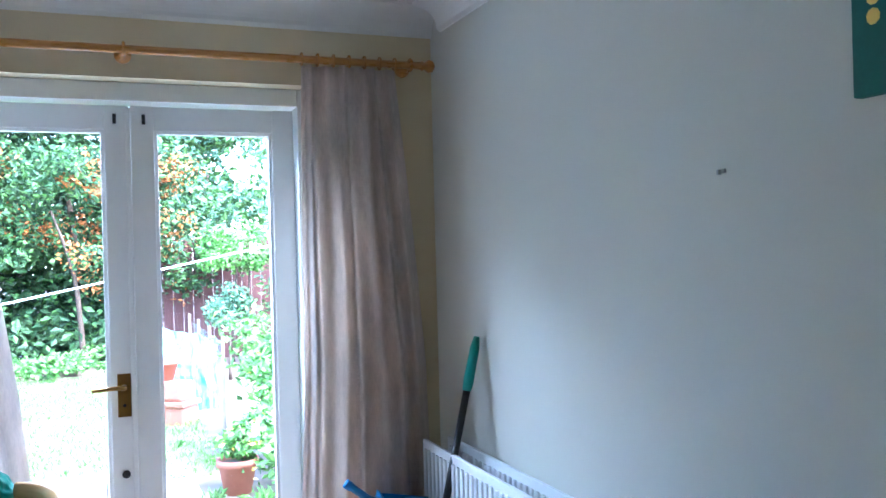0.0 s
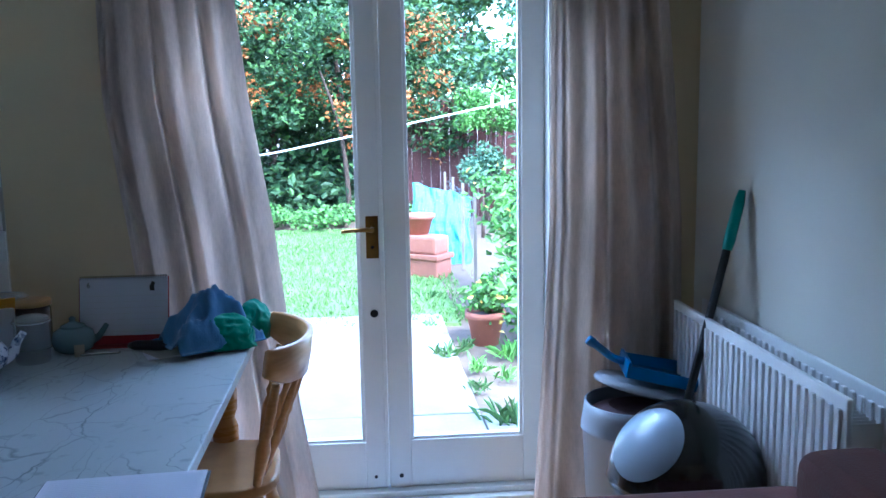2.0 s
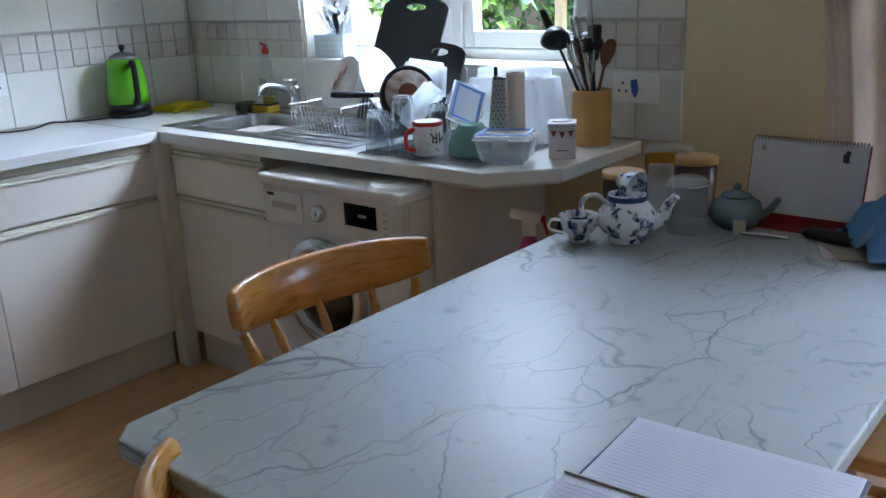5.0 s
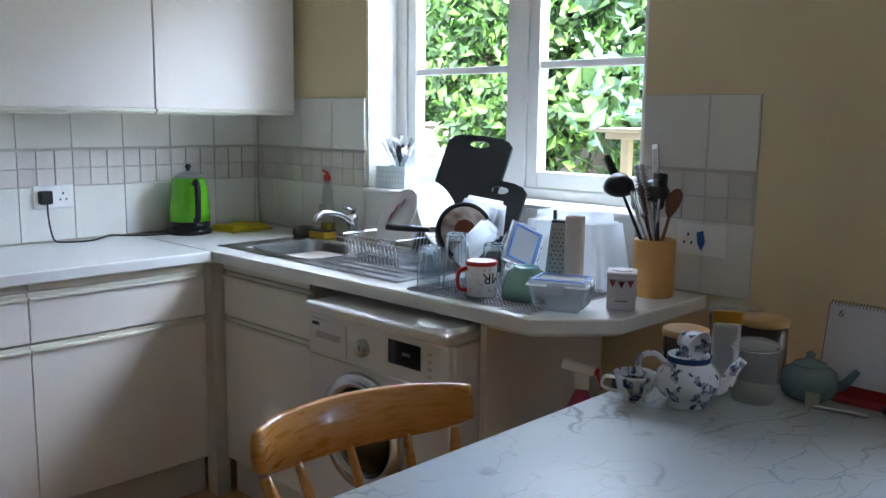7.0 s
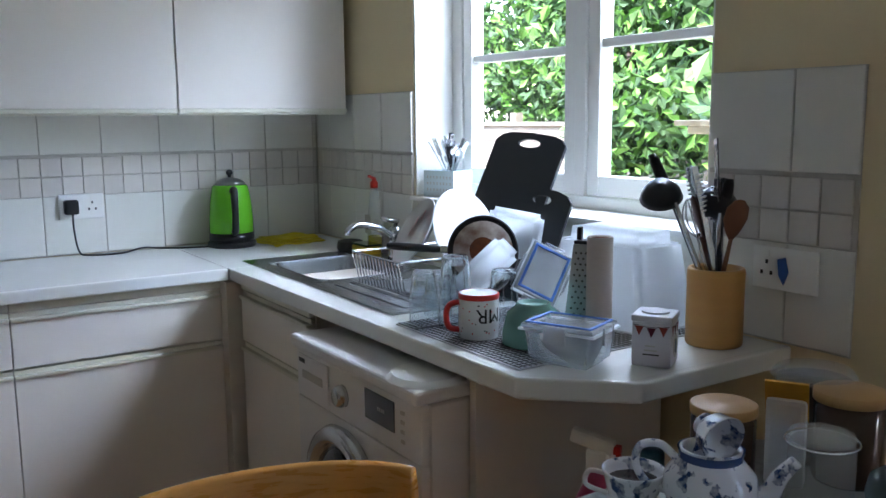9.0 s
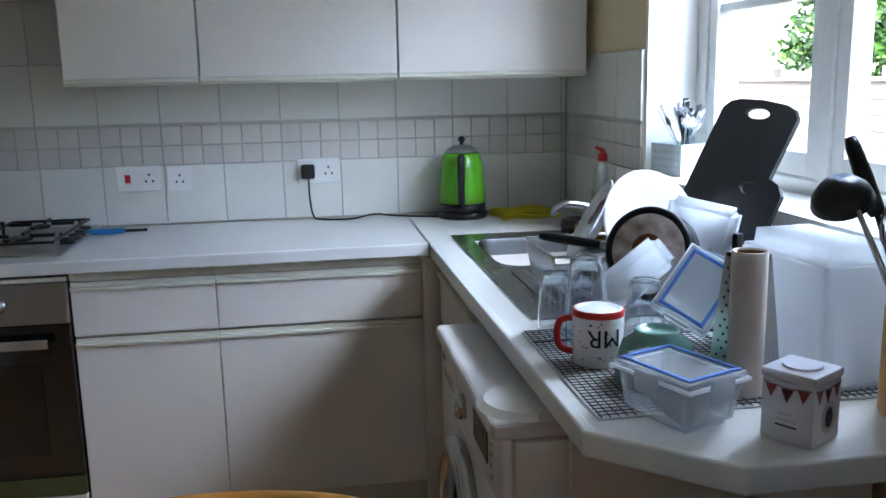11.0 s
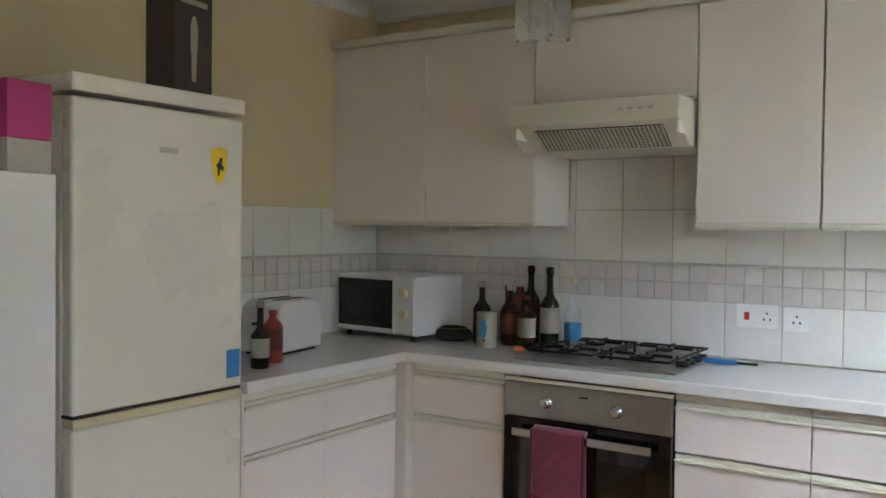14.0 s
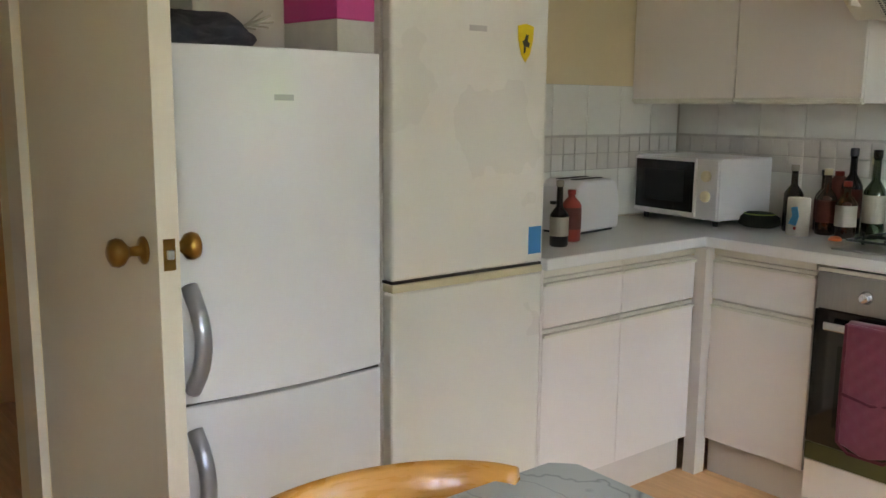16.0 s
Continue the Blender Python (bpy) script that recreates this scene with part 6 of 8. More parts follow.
sb = thing("scrub_brush", "dark brown scrubbing pad beside the sponge", "brush", Matrix.Translation((0.49, -0.12, TOP + 0.002)))
part("pad", lathe([(0.045, 0), (0.048, 0.01), (0.044, 0.032), (0.03, 0.036)], 20), "dark_gap", sb)

# knife rack: wire dish rack
rack = thing("dish_rack", "chrome wire dish rack on the draining board", "dish rack", Matrix.Translation((1.16, -0.29, TOP + 0.006)))
w_ = []
for y in (-0.16, 0.16):
    w_ += [tube([(-0.02, y, 0.02), (0.22, y, 0.02)], 0.003, 6), tube([(-0.02, y, 0.10), (0.22, y, 0.10)], 0.003, 6)]
for i in range(15):
    x = -0.02 + i * 0.017
    w_.append(tube([(x, -0.16, 0.10), (x, -0.14, 0.015), (x, 0, 0.0045), (x, 0.14, 0.015), (x, 0.16, 0.10)], 0.0022, 5))
for x in (-0.02, 0.22):
    w_.append(tube([(x, -0.16, 0.10), (x, 0.16, 0.10)], 0.003, 6))
part("wire_frame", joined(*w_), "chrome", rack)


def plate(name, label, m, r, mat, rim=True, red=False):
    p = thing(name, label, "plate", m)
    part("dish", lathe([(r * 0.55, 0), (r * 0.6, 0.003), (r * 0.97, 0.022), (r, 0.025), (r * 0.96, 0.027), (r * 0.6, 0.008), (r * 0.1, 0.006)], 44), mat, p, smooth=True)
    return p


M["china"] = material("white_glazed_china", "e4e5e4", 0.12, vary=0.02, bump=0.0)
plate("plate", "large white china plate standing upright in the dish rack", Matrix.Translation((1.322, -0.23, TOP + 0.155)) @ pose(0, 0, 0, 0, 70, 12), 0.116, "china")
fp = plate("bowl", "white bowl with red painted flowers in the dish rack", Matrix.Translation((1.27, -0.315, TOP + 0.150)) @ Vector((-0.20, -0.85, 0.50)).to_track_quat("Z", "Y").to_matrix().to_4x4(), 0.10, "china")
for k in range(3):
    part("flower", moved(lathe([(0.018, 0), (0.012, 0.001)], 8), Matrix.Translation((0.06 * math.cos(2 + k * 0.55), 0.06 * math.sin(2 + k * 0.55), 0.012)) @ pose(0, 0, 0, 0, -20, 0)), "red", fp)
pan = thing("saucepan", "stainless saucepan with burnt base and black handle, upturned on the rack", "saucepan", Matrix.Translation((1.53, -0.305, TOP + 0.142)) @ pose(0, 0, 0, 0, 74, -40) @ Matrix.Scale(0.84, 4))
part("body", lathe([(0.098, -0.075), (0.10, -0.073), (0.10, -0.004), (0.094, 0.0)], 44), "black", pan, smooth=True)
part("rim", lathe([(0.093, 0.0001), (0.10, 0.001), (0.101, 0.004), (0.094, 0.006), (0.086, 0.003)], 44), "black", pan, smooth=True)
BURN = material("burnt_steel_base", "cfccc8", 0.4, metal=0.3, vary=0.3, scale=26, fine=60, stain="7a4526", bump=0.2)
part("base_disc", lathe([(0.085, 0.004), (0.082, 0.0065), (0.03, 0.005), (0.0, 0.0048)], 40, False), BURN, pan, smooth=True)
part("burn_mark", lathe([(0.038, 0.0068), (0.028, 0.0076), (0.0, 0.0077)], 20, False), material("brown_scorch", "6b3514", 0.5, vary=0.4, scale=60), pan)
hd = tube(smoothed([(0, -0.095, -0.03), (0, -0.13, -0.028), (0, -0.20, -0.02), (0, -0.28, -0.016)], 4), [0.007, 0.008, 0.009, 0.009, 0.010, 0.011, 0.011, 0.012, 0.012, 0.012, 0.012, 0.011, 0.009], 10)
part("handle", moved(hd, pose(0, 0, 0, 0, 0, -3)), "black", pan, smooth=True)
part("ferrule", moved(box(-0.01, 0.01, -0.125, -0.10, -0.042, -0.018, 0.003), pose(0, 0, 0, 0, 0, -3)), "chrome", pan)

M["g_tumbler"] = material("clear_tumbler_glass", "eef3f6", 0.01, bump=0, transmission=1.0, ior=1.35, vary=0.0)


def tumbler(x, y, r, h, label, up=False):
    g = thing("tumbler", label, "drinking glass", Matrix.Translation((x, y, TOP + 0.006)), "upturned glasses")
    prof = [(r, 0), (r * 0.98, h * 0.4), (r * 0.80, h - 0.006), (r * 0.74, h), (r * 0.60, h - 0.001), (r * 0.58, h - 0.006), (r * 0.70, h - 0.014), (r * 0.93, h * 0.4), (r * 0.95, 0.001)]
    part("glass_body", lathe(prof, 26, False), "g_tumbler", g, smooth=True)
    part("glass_base", lathe([(r * 0.60, h - 0.013), (r * 0.70, h - 0.016), (r * 0.68, h - 0.019)], 26), "g_clear", g, smooth=True)
    for k in range(10):
        a = k * math.pi / 5
        part("facet_edge", tube([(r * 0.985 * math.cos(a), r * 0.985 * math.sin(a), h * 0.42), (r * 0.81 * math.cos(a), r * 0.81 * math.sin(a), h - 0.008)], 0.0012, 5), "g_clear", g)
    return g


tumbler(1.53, -0.435, 0.032, 0.100, "clear upturned glass tumbler on the draining board edge")
tumbler(1.652, -0.468, 0.037, 0.155, "tall clear upturned glass tumbler beside the saucepan")
tumbler(1.578, -0.503, 0.033, 0.115, "narrow clear upturned glass tumbler beside the mug")
tumbler(1.715, -0.385, 0.034, 0.125, "clear upturned glass tumbler among the plastic boxes")

mat2 = thing("drying_mat", "white drying mat with fine black checks under the mug", "drying mat", Matrix.Translation((1.75, -0.31, TOP + 0.0005)) @ pose(0, 0, 0, 0, 0, 0))
part("mat_body", box(-0.20, 0.24, -0.25, 0.27, 0, 0.003, 0.001), material("white_ribbed_textile", "c9cbcc", 0.9, vary=0.15, scale=40, fine=200, bump=0.6), mat2)
part("check_weave", joined(*[box(-0.198, 0.238, -0.245 + i * 0.0125, -0.2433 + i * 0.0125, 0.0031, 0.0042) for i in range(41)], *[box(-0.195 + i * 0.0125, -0.1933 + i * 0.0125, -0.248, 0.268, 0.0043, 0.0052) for i in range(35)]), "black", mat2)
part("border", joined(box(-0.13, -0.118, -0.249, 0.269, 0.0053, 0.006)), "black", mat2)

mug = thing("mug", "upturned white mug with red rim, dots and black lettering", "mug", Matrix.Translation((1.757, -0.482, TOP + 0.006)) @ pose(0, 0, 0, 0, 0, 24))
part("body", lathe([(0.040, 0), (0.042, 0.002), (0.042, 0.088), (0.040, 0.0925), (0.036, 0.094), (0.033, 0.090), (0.030, 0.090)], 36), "china", mug, smooth=True)
part("rim_band", lathe([(0.0424, 0.082), (0.0426, 0.083), (0.0424, 0.092), (0.0405, 0.0935)], 36, False), "red", mug, "red band", smooth=True)
part("handle", moved(tube(smoothed([(-0.040, 0, 0.075), (-0.062, 0, 0.068), (-0.068, 0, 0.045), (-0.062, 0, 0.022), (-0.040, 0, 0.016)], 4), 0.0062, 8), pose(0, 0, 0, 0, 0, 42)), "red", mug, "red handle", smooth=True)


def writing(text, size, m, mat, parent, name="lettering", depth=0.0004):
    cu_ = bpy.data.curves.new(name, "FONT")
    cu_.body, cu_.size, cu_.extrude, cu_.align_x, cu_.align_y = text, size, depth, "CENTER", "CENTER"
    tmp = bpy.data.objects.new("tmp", cu_)
    scene.collection.objects.link(tmp)
    bpy.context.view_layer.update()
    me = bpy.data.meshes.new_from_object(tmp.evaluated_get(bpy.context.evaluated_depsgraph_get()))
    bpy.data.objects.remove(tmp)
    me.transform(m)
    me.materials.clear()
    me.materials.append(M[mat] if isinstance(mat, str) else mat)
    ob = new(name, me)
    ob.parent = parent
    return ob


lt = writing("MR", 0.042, Matrix.Identity(4), "black", mug)
lt.data.transform(pose(0, 0, 0, 0, 0, 180))
for v in lt.data.vertices:
    a = v.co.x / 0.0424
    r_ = 0.0426 + v.co.z
    b_ = math.radians(-28) + a
    v.co = Vector((r_ * math.cos(b_), r_ * math.sin(b_), 0.052 + v.co.y))
rr2 = random.Random(9)
for i in range(34):
    a, z = rr2.uniform(-3.0, 0.9), rr2.uniform(0.008, 0.078)
    part("dot", moved(lathe([(0.0018, 0), (0.0014, 0.0005)], 6), Matrix.Rotation(a, 4, "Z") @ Matrix.Translation((0.0419, 0, z)) @ Matrix.Rotation(radians(90), 4, "Y")), "red" if i % 3 else "black", mug)
bowl = thing("bowl", "upturned sage green bowl on the drying mat", "bowl", Matrix.Translation((1.865, -0.425, TOP + 0.006)))
part("body", lathe([(0.062, 0), (0.064, 0.003), (0.062, 0.03), (0.052, 0.065), (0.035, 0.078), (0.034, 0.084), (0.030, 0.084), (0.029, 0.078)], 40), material("sage_glaze", "6f9b8f", 0.2, vary=0.04, bump=0.02, coat=0.3), bowl, smooth=True)

M["clear_plastic"] = material("clear_plastic_box", "e6eef5", 0.15, bump=0.05, alpha=0.30, vary=0.02)
M["frosted"] = material("frosted_plastic", "f0f4f7", 0.35, bump=0.1, alpha=0.66, vary=0.04)
translucent(M["frosted"], 0.6)
M["seal_blue"] = material("blue_seal", "3d6fc4", 0.4)


def facing(p, n, roll):
    """A place whose z axis points along n, with its x axis level and then rolled."""
    return Matrix.Translation(p) @ Vector(n).to_track_quat("Z", "Y").to_matrix().to_4x4() @ pose(0, 0, 0, 0, 0, roll)


def lunch_box(name, label, m, w, d, h, lid=True, mat="clear_plastic"):
    t = thing(name, label, "food box", m)
    k = 0.88
    bm = bmesh.new()
    o = [bm.verts.new((sx * w / 2 * s, sy * d / 2 * s, z)) for s, z in ((k, 0.0), (1, h)) for sx, sy in ((-1, -1), (1, -1), (1, 1), (-1, 1))]
    bm.faces.new((o[3], o[2], o[1], o[0]))
    for i in range(4):
        bm.faces.new((o[i], o[(i + 1) % 4], o[4 + (i + 1) % 4], o[4 + i]))
    bmesh.ops.bevel(bm, geom=[e for e in bm.edges if not e.is_boundary], offset=0.012, segments=3, affect="EDGES")
    b = part("box", bm, mat, t, smooth=True)
    b.modifiers.new("thickness", "SOLIDIFY").thickness = 0.0015
    if mat != "frosted":
        part("rim", joined(box(-w / 2 - 0.004, w / 2 + 0.004, -d / 2 - 0.004, -d / 2 + 0.002, h - 0.003, h + 0.001), box(-w / 2 - 0.004, w / 2 + 0.004, d / 2 - 0.002, d / 2 + 0.004, h - 0.003, h + 0.001),
                       box(-w / 2 - 0.004, -w / 2 + 0.002, -d / 2, d / 2, h - 0.003, h + 0.001), box(w / 2 - 0.002, w / 2 + 0.004, -d / 2, d / 2, h - 0.003, h + 0.001)), "frosted", t)
    if lid:
        l = part("lid", box(-w / 2, w / 2, -d / 2, d / 2, h + 0.0015, h + 0.010, 0.003), "clear_plastic", t)
        f = 0.006
        part("seal", joined(box(-w / 2 + 0.006, w / 2 - 0.006, -d / 2 + 0.006, -d / 2 + 0.006 + f, h + 0.0102, h + 0.013, 0.001), box(-w / 2 + 0.006, w / 2 - 0.006, d / 2 - 0.006 - f, d / 2 - 0.006, h + 0.0102, h + 0.013, 0.001),
                            box(-w / 2 + 0.006, -w / 2 + 0.006 + f, -d / 2 + 0.006 + f, d / 2 - 0.006 - f, h + 0.0102, h + 0.013, 0.001), box(w / 2 - 0.006 - f, w / 2 - 0.006, -d / 2 + 0.006 + f, d / 2 - 0.006 - f, h + 0.0102, h + 0.013, 0.001)), "seal_blue", l, "blue rubber seal")
        for sx in (-1, 1):
            part("clip", box(sx * (w / 2 + 0.006) - 0.002, sx * (w / 2 + 0.006) + 0.002, -0.022, 0.022, h - 0.022, h + 0.010, 0.001), "clear_plastic", l)
        for sy in (-1, 1):
            part("clip", box(-0.022, 0.022, sy * (d / 2 + 0.006) - 0.002, sy * (d / 2 + 0.006) + 0.002, h - 0.022, h + 0.010, 0.001), "clear_plastic", l)
    return t


lunch_box("food_box", "clear clip-lid food box with a blue seal on the worktop", Matrix.Translation((1.998, -0.448, TOP + 0.001)) @ pose(0, 0, 0, 0, 0, 22), 0.145, 0.110, 0.068)
lunch_box("food_box", "clear food box with blue-sealed lid tilted against the rack", facing((1.732, -0.300, 0.996), (0.80, -0.30, 0.52), 58), 0.125, 0.095, 0.03)
lunch_box("food_box", "shallow clear plastic tray leaning against the saucepan", facing((1.626, -0.370, 1.009), (0.80, -0.50, 0.30), 223), 0.155, 0.07, 0.022, False, "frosted")
lunch_box("food_box", "clear plastic tub on its side below the window", facing((1.462, -0.170, 1.051), (0.85, -0.40, 0.25), -12), 0.14, 0.12, 0.05, False, "frosted")

big_tub = thing("plastic_tub", "large frosted plastic tub turned over below the window", "tub", Matrix.Translation((1.80, -0.125, TOP + 0.001)) @ pose(0, 0, 0, 0, 0, 4) @ Matrix.Diagonal((1.05, 1.0, 1.2, 1)))
bm = bmesh.new()
o = [bm.verts.new((sx * 0.145 * s_, sy * 0.095 * s_, z)) for s_, z in ((1, 0.0), (0.80, 0.175)) for sx, sy in ((-1, -1), (1, -1), (1, 1), (-1, 1))]
bm.faces.new((o[4], o[5], o[6], o[7]))
for i in range(4):
    bm.faces.new((o[i], o[(i + 1) % 4], o[4 + (i + 1) % 4], o[4 + i]))
bmesh.ops.bevel(bm, geom=[e for e in bm.edges if not e.is_boundary], offset=0.025, segments=4, affect="EDGES")
part("shell", bm, "frosted", big_tub, smooth=True)
part("rim", joined(box(-0.15, 0.15, -0.10, -0.094, 0, 0.006), box(-0.15, 0.15, 0.094, 0.10, 0, 0.006), box(-0.15, -0.144, -0.094, 0.094, 0, 0.006), box(0.144, 0.15, -0.094, 0.094, 0, 0.006)), "frosted", big_tub)
roll = thing("cardboard_tube", "pale cardboard foil tube standing on end", "cardboard tube", Matrix.Translation((1.940, -0.318, TOP + 0.006)))
part("tube_wall", lathe([(0.026, 0), (0.026, 0.215), (0.022, 0.215), (0.022, 0.15)], 28, False), "cap_cream" if False else material("pale_card", "cfc5bd", 0.8, vary=0.05), roll, smooth=True)
part("inner_core", lathe([(0.0215, 0.10), (0.0215, 0.212)], 24, False), material("brown_card", "8f6b4d", 0.85), roll, smooth=True)
gr_ = thing("grater", "steel box grater with a black grip beside the cardboard tube", "grater", Matrix.Translation((1.875, -0.285, TOP + 0.006)) @ pose(0, 0, 0, 0, 0, 28))
bm = bmesh.new()
o = [bm.verts.new((sx * s, sy * s * 0.7, z)) for s, z in ((0.045, 0), (0.028, 0.19)) for sx, sy in ((-1, -1), (1, -1), (1, 1), (-1, 1))]
for i in range(4):
    bm.faces.new((o[i], o[(i + 1) % 4], o[4 + (i + 1) % 4], o[4 + i]))
part("body", bm, "steel", gr_)
part("grip", joined(box(-0.028, 0.028, -0.019, 0.019, 0.1905, 0.198, 0.003), box(-0.026, -0.016, -0.008, 0.008, 0.198, 0.225, 0.003)), "black", gr_)
gbm = []
for j in range(15):
    for i in range(5):
        zz = 0.012 + j * 0.0115
        s = 0.045 - 0.017 * zz / 0.19
        gbm.append(moved(lathe([(0.0028, 0), (0.0016, 0.001)], 5), Matrix.Translation(((i - 2 + 0.5 * (j % 2)) * s * 0.36, -s * 0.7 - 0.0003, zz)) @ Matrix.Rotation(radians(90), 4, "X")))
part("holes", joined(*gbm), "dark_gap", gr_)
tagged(gr_.children[-1], kind="stuff")

tin = thing("tea_tin", "square white tin with red bunting and a dark crest", "tin", Matrix.Translation((2.092, -0.320, TOP + 0.001)) @ pose(0, 0, 0, 0, 0, 31) @ Matrix.Diagonal((0.92, 0.92, 1.0, 1)))
M["tin"] = material("white_printed_tin", "cfcbd0", 0.35, vary=0.04, metal=0.1)
part("body", box(-0.039, 0.039, -0.039, 0.039, 0, 0.083, 0.004), "tin", tin)
part("lid", joined(box(-0.041, 0.041, -0.041, 0.041, 0.0835, 0.096, 0.004), moved(lathe([(0.028, 0), (0.027, 0.003)], 24), Matrix.Translation((0, 0, 0.0962)))), "tin", tin)
for f in range(2):
    R = pose(0, 0, 0, 0, 0, 90 * f)
    part("bunting_string", moved(joined(*[box(-0.036 + i * 0.012, -0.024 + i * 0.012, -0.0398, -0.0393, 0.078 - 0.004 * math.sin(math.pi * (i + 0.5) / 6), 0.079 - 0.004 * math.sin(math.pi * (i + 0.5) / 6)) for i in range(6)]), R), "dark_gap", tin)
    for i, x in enumerate((-0.024, 0.0, 0.024)):
        bm = slab([(-0.009, 0), (0.009, 0), (0, -0.018)], 0, 0.0006)
        part("pennant", moved(bm, R @ Matrix.Translation((x, -0.0392, 0.077 - (0.004 if i == 1 else 0.001))) @ pose(0, 0, 0, 90, 0, 0)), "cap_red" if i % 2 == 0 else "burgundy_trim", tin, "red printed pennant")
part("crest", moved(slab([(0.020 * math.cos(a), 0.022 * math.sin(a)) for a in [i * math.pi / 10 for i in range(20)]], 0, 0.0005), pose(0, 0, 0, 0, 0, 90) @ Matrix.Translation((0.005, -0.0392, 0.035)) @ pose(0, 0, 0, 90, 0, 0)), "grout", tin)
part("crest_figure", moved(slab([(0.010 * math.cos(a), 0.014 * math.sin(a)) for a in [i * math.pi / 6 for i in range(12)]], 0, 0.0005), pose(0, 0, 0, 0, 0, 90) @ Matrix.Translation((0.005, -0.0398, 0.035)) @ pose(0, 0, 0, 90, 0, 0)), material("navy_print", "1c2740", 0.5), tin)
for i in range(3):
    part("print_line", box(-0.016 + i * 0.002, 0.016 - i * 0.004, -0.0397, -0.0392, 0.022 + i * 0.008, 0.0245 + i * 0.008), "grout" if i else "navy_cover" if "navy_cover" in M else "dark_gap", tin)

up = thing("utensil_pot", "round honey-coloured wooden pot holding kitchen utensils", "utensil pot", Matrix.Translation((2.062, -0.118, TOP + 0.001)))
part("pot", lathe([(0.054, 0), (0.056, 0.004), (0.056, 0.150), (0.054, 0.155), (0.048, 0.155), (0.046, 0.15), (0.046, 0.01), (0.0, 0.009)], 36, False), material("turned_beech", "c09050", 0.45, vary=0.1, scale=5, stretch=(1, 1, 8)), up, smooth=True)


def utensil(name, label, a, lean, length, shape, mat, twist=0.0):
    """A handle that stands in the pot with its working end up."""
    base = Vector((2.062 - math.cos(radians(a)) * 0.025, -0.118 - math.sin(radians(a)) * 0.025, TOP + 0.015))
    d = Vector((math.cos(radians(a)) * math.sin(radians(lean)), math.sin(radians(a)) * math.sin(radians(lean)), math.cos(radians(lean))))
    t = thing(name, label, "kitchen utensil", Matrix.Translation(base) @ d.to_track_quat("Z", "Y").to_matrix().to_4x4() @ pose(0, 0, 0, 0, 0, twist))
    part("handle", tube([(0, 0, 0), (0, 0, length * 0.5), (0, 0, length * 0.75)], [0.006, 0.005, 0.004], 8), mat if shape in ("spoon",) else "chrome" if shape in ("ladle", "tongs", "whisk") else "black", t, smooth=True)
    if shape == "spoon":
        bm = lathe([(0.004, 0), (0.016, 0.02), (0.024, 0.045), (0.022, 0.07), (0.010, 0.085), (0.0, 0.088)], 16, False)
        part("blade", moved(bm, Matrix.Translation((0, 0, length * 0.74)) @ Matrix.Scale(0.28, 4, (0, 1, 0))), mat, t, smooth=True)
    elif shape == "ladle":
        bm = lathe([(0.0, -0.03), (0.025, -0.024), (0.038, -0.008), (0.042, 0.006), (0.039, 0.006), (0.024, -0.018), (0.0, -0.024)], 22, False)
        part("bowl", moved(bm, Matrix.Translation((0.035, 0, length * 0.78)) @ pose(0, 0, 0, 0, 158, 0)), mat, t, smooth=True)
    elif shape == "spatula":
        fr = [box(-0.030, -0.022, -0.0015, 0.0015, length * 0.74, length, 0.001), box(0.022, 0.030, -0.0015, 0.0015, length * 0.74, length, 0.001), box(-0.030, 0.030, -0.0015, 0.0015, length, length + 0.012, 0.001), box(-0.03, 0.03, -0.0015, 0.0015, length * 0.74 - 0.012, length * 0.74, 0.001)]
        fr += [box(x - 0.003, x + 0.003, -0.0015, 0.0015, length * 0.74, length, 0.001) for x in (-0.012, 0, 0.012)]
        part("blade", joined(*fr), mat, t)
    elif shape == "grip":
        part("grip", tube(smoothed([(0, 0, length * 0.7), (0.002, 0, length * 0.8), (0.006, 0, length)], 4), [0.009, 0.012, 0.013, 0.013, 0.013, 0.013, 0.012, 0.011, 0.008], 10), mat, t, smooth=True)
    elif shape == "tongs":
        for s in (-1, 1):
            part("arm", joined(moved(box(-0.003, 0.003, -0.007, 0.007, 0.02, length, 0.001), Matrix.Translation((s * 0.008, 0, 0))), *[box(s * 0.012 - 0.005, s * 0.012 + 0.005, -0.010, 0.010, length * (0.74 + 0.025 * i), length * (0.74 + 0.025 * i) + 0.004, 0.001) for i in range(9)]), mat, t)
    elif shape == "whisk":
        ws = []
        for k in range(5):
            a_ = k * math.pi / 5
            ws.append(tube(smoothed([(0, 0, length * 0.7), (0.022 * math.cos(a_), 0.022 * math.sin(a_), length * 0.85), (0, 0, length), (-0.022 * math.cos(a_), -0.022 * math.sin(a_), length * 0.85), (0, 0, length * 0.7)], 5), 0.0012, 4))
        part("wires", joined(*ws), mat, t, smooth=True)
    return t


utensil("ladle", "black plastic ladle leaning out of the wooden pot", 262, 26, 0.41, "ladle", "black", 180)
utensil("peeler", "black-handled kitchen tool leaning out of the wooden pot", 196, 25, 0.40, "grip", "black")
utensil("wooden_spoon", "brown wooden spoon leaning out of the pot", 332, 23, 0.30, "spoon", material("dark_wood_spoon", "6b3f22", 0.6, vary=0.2))
utensil("wooden_spoon", "dark wooden spoon standing in the pot", 232, 15, 0.28, "spoon", material("walnut_spoon", "4a2b1c", 0.6, vary=0.2))
utensil("spatula", "black slotted fish slice standing in the pot", 165, 6, 0.385, "spatula", "black", 60)
utensil("tongs", "steel serving tongs standing in the pot", 222, 13, 0.35, "tongs", "chrome", 30)
utensil("whisk", "steel balloon whisk standing in the pot", 226, 17, 0.29, "whisk", "chrome")
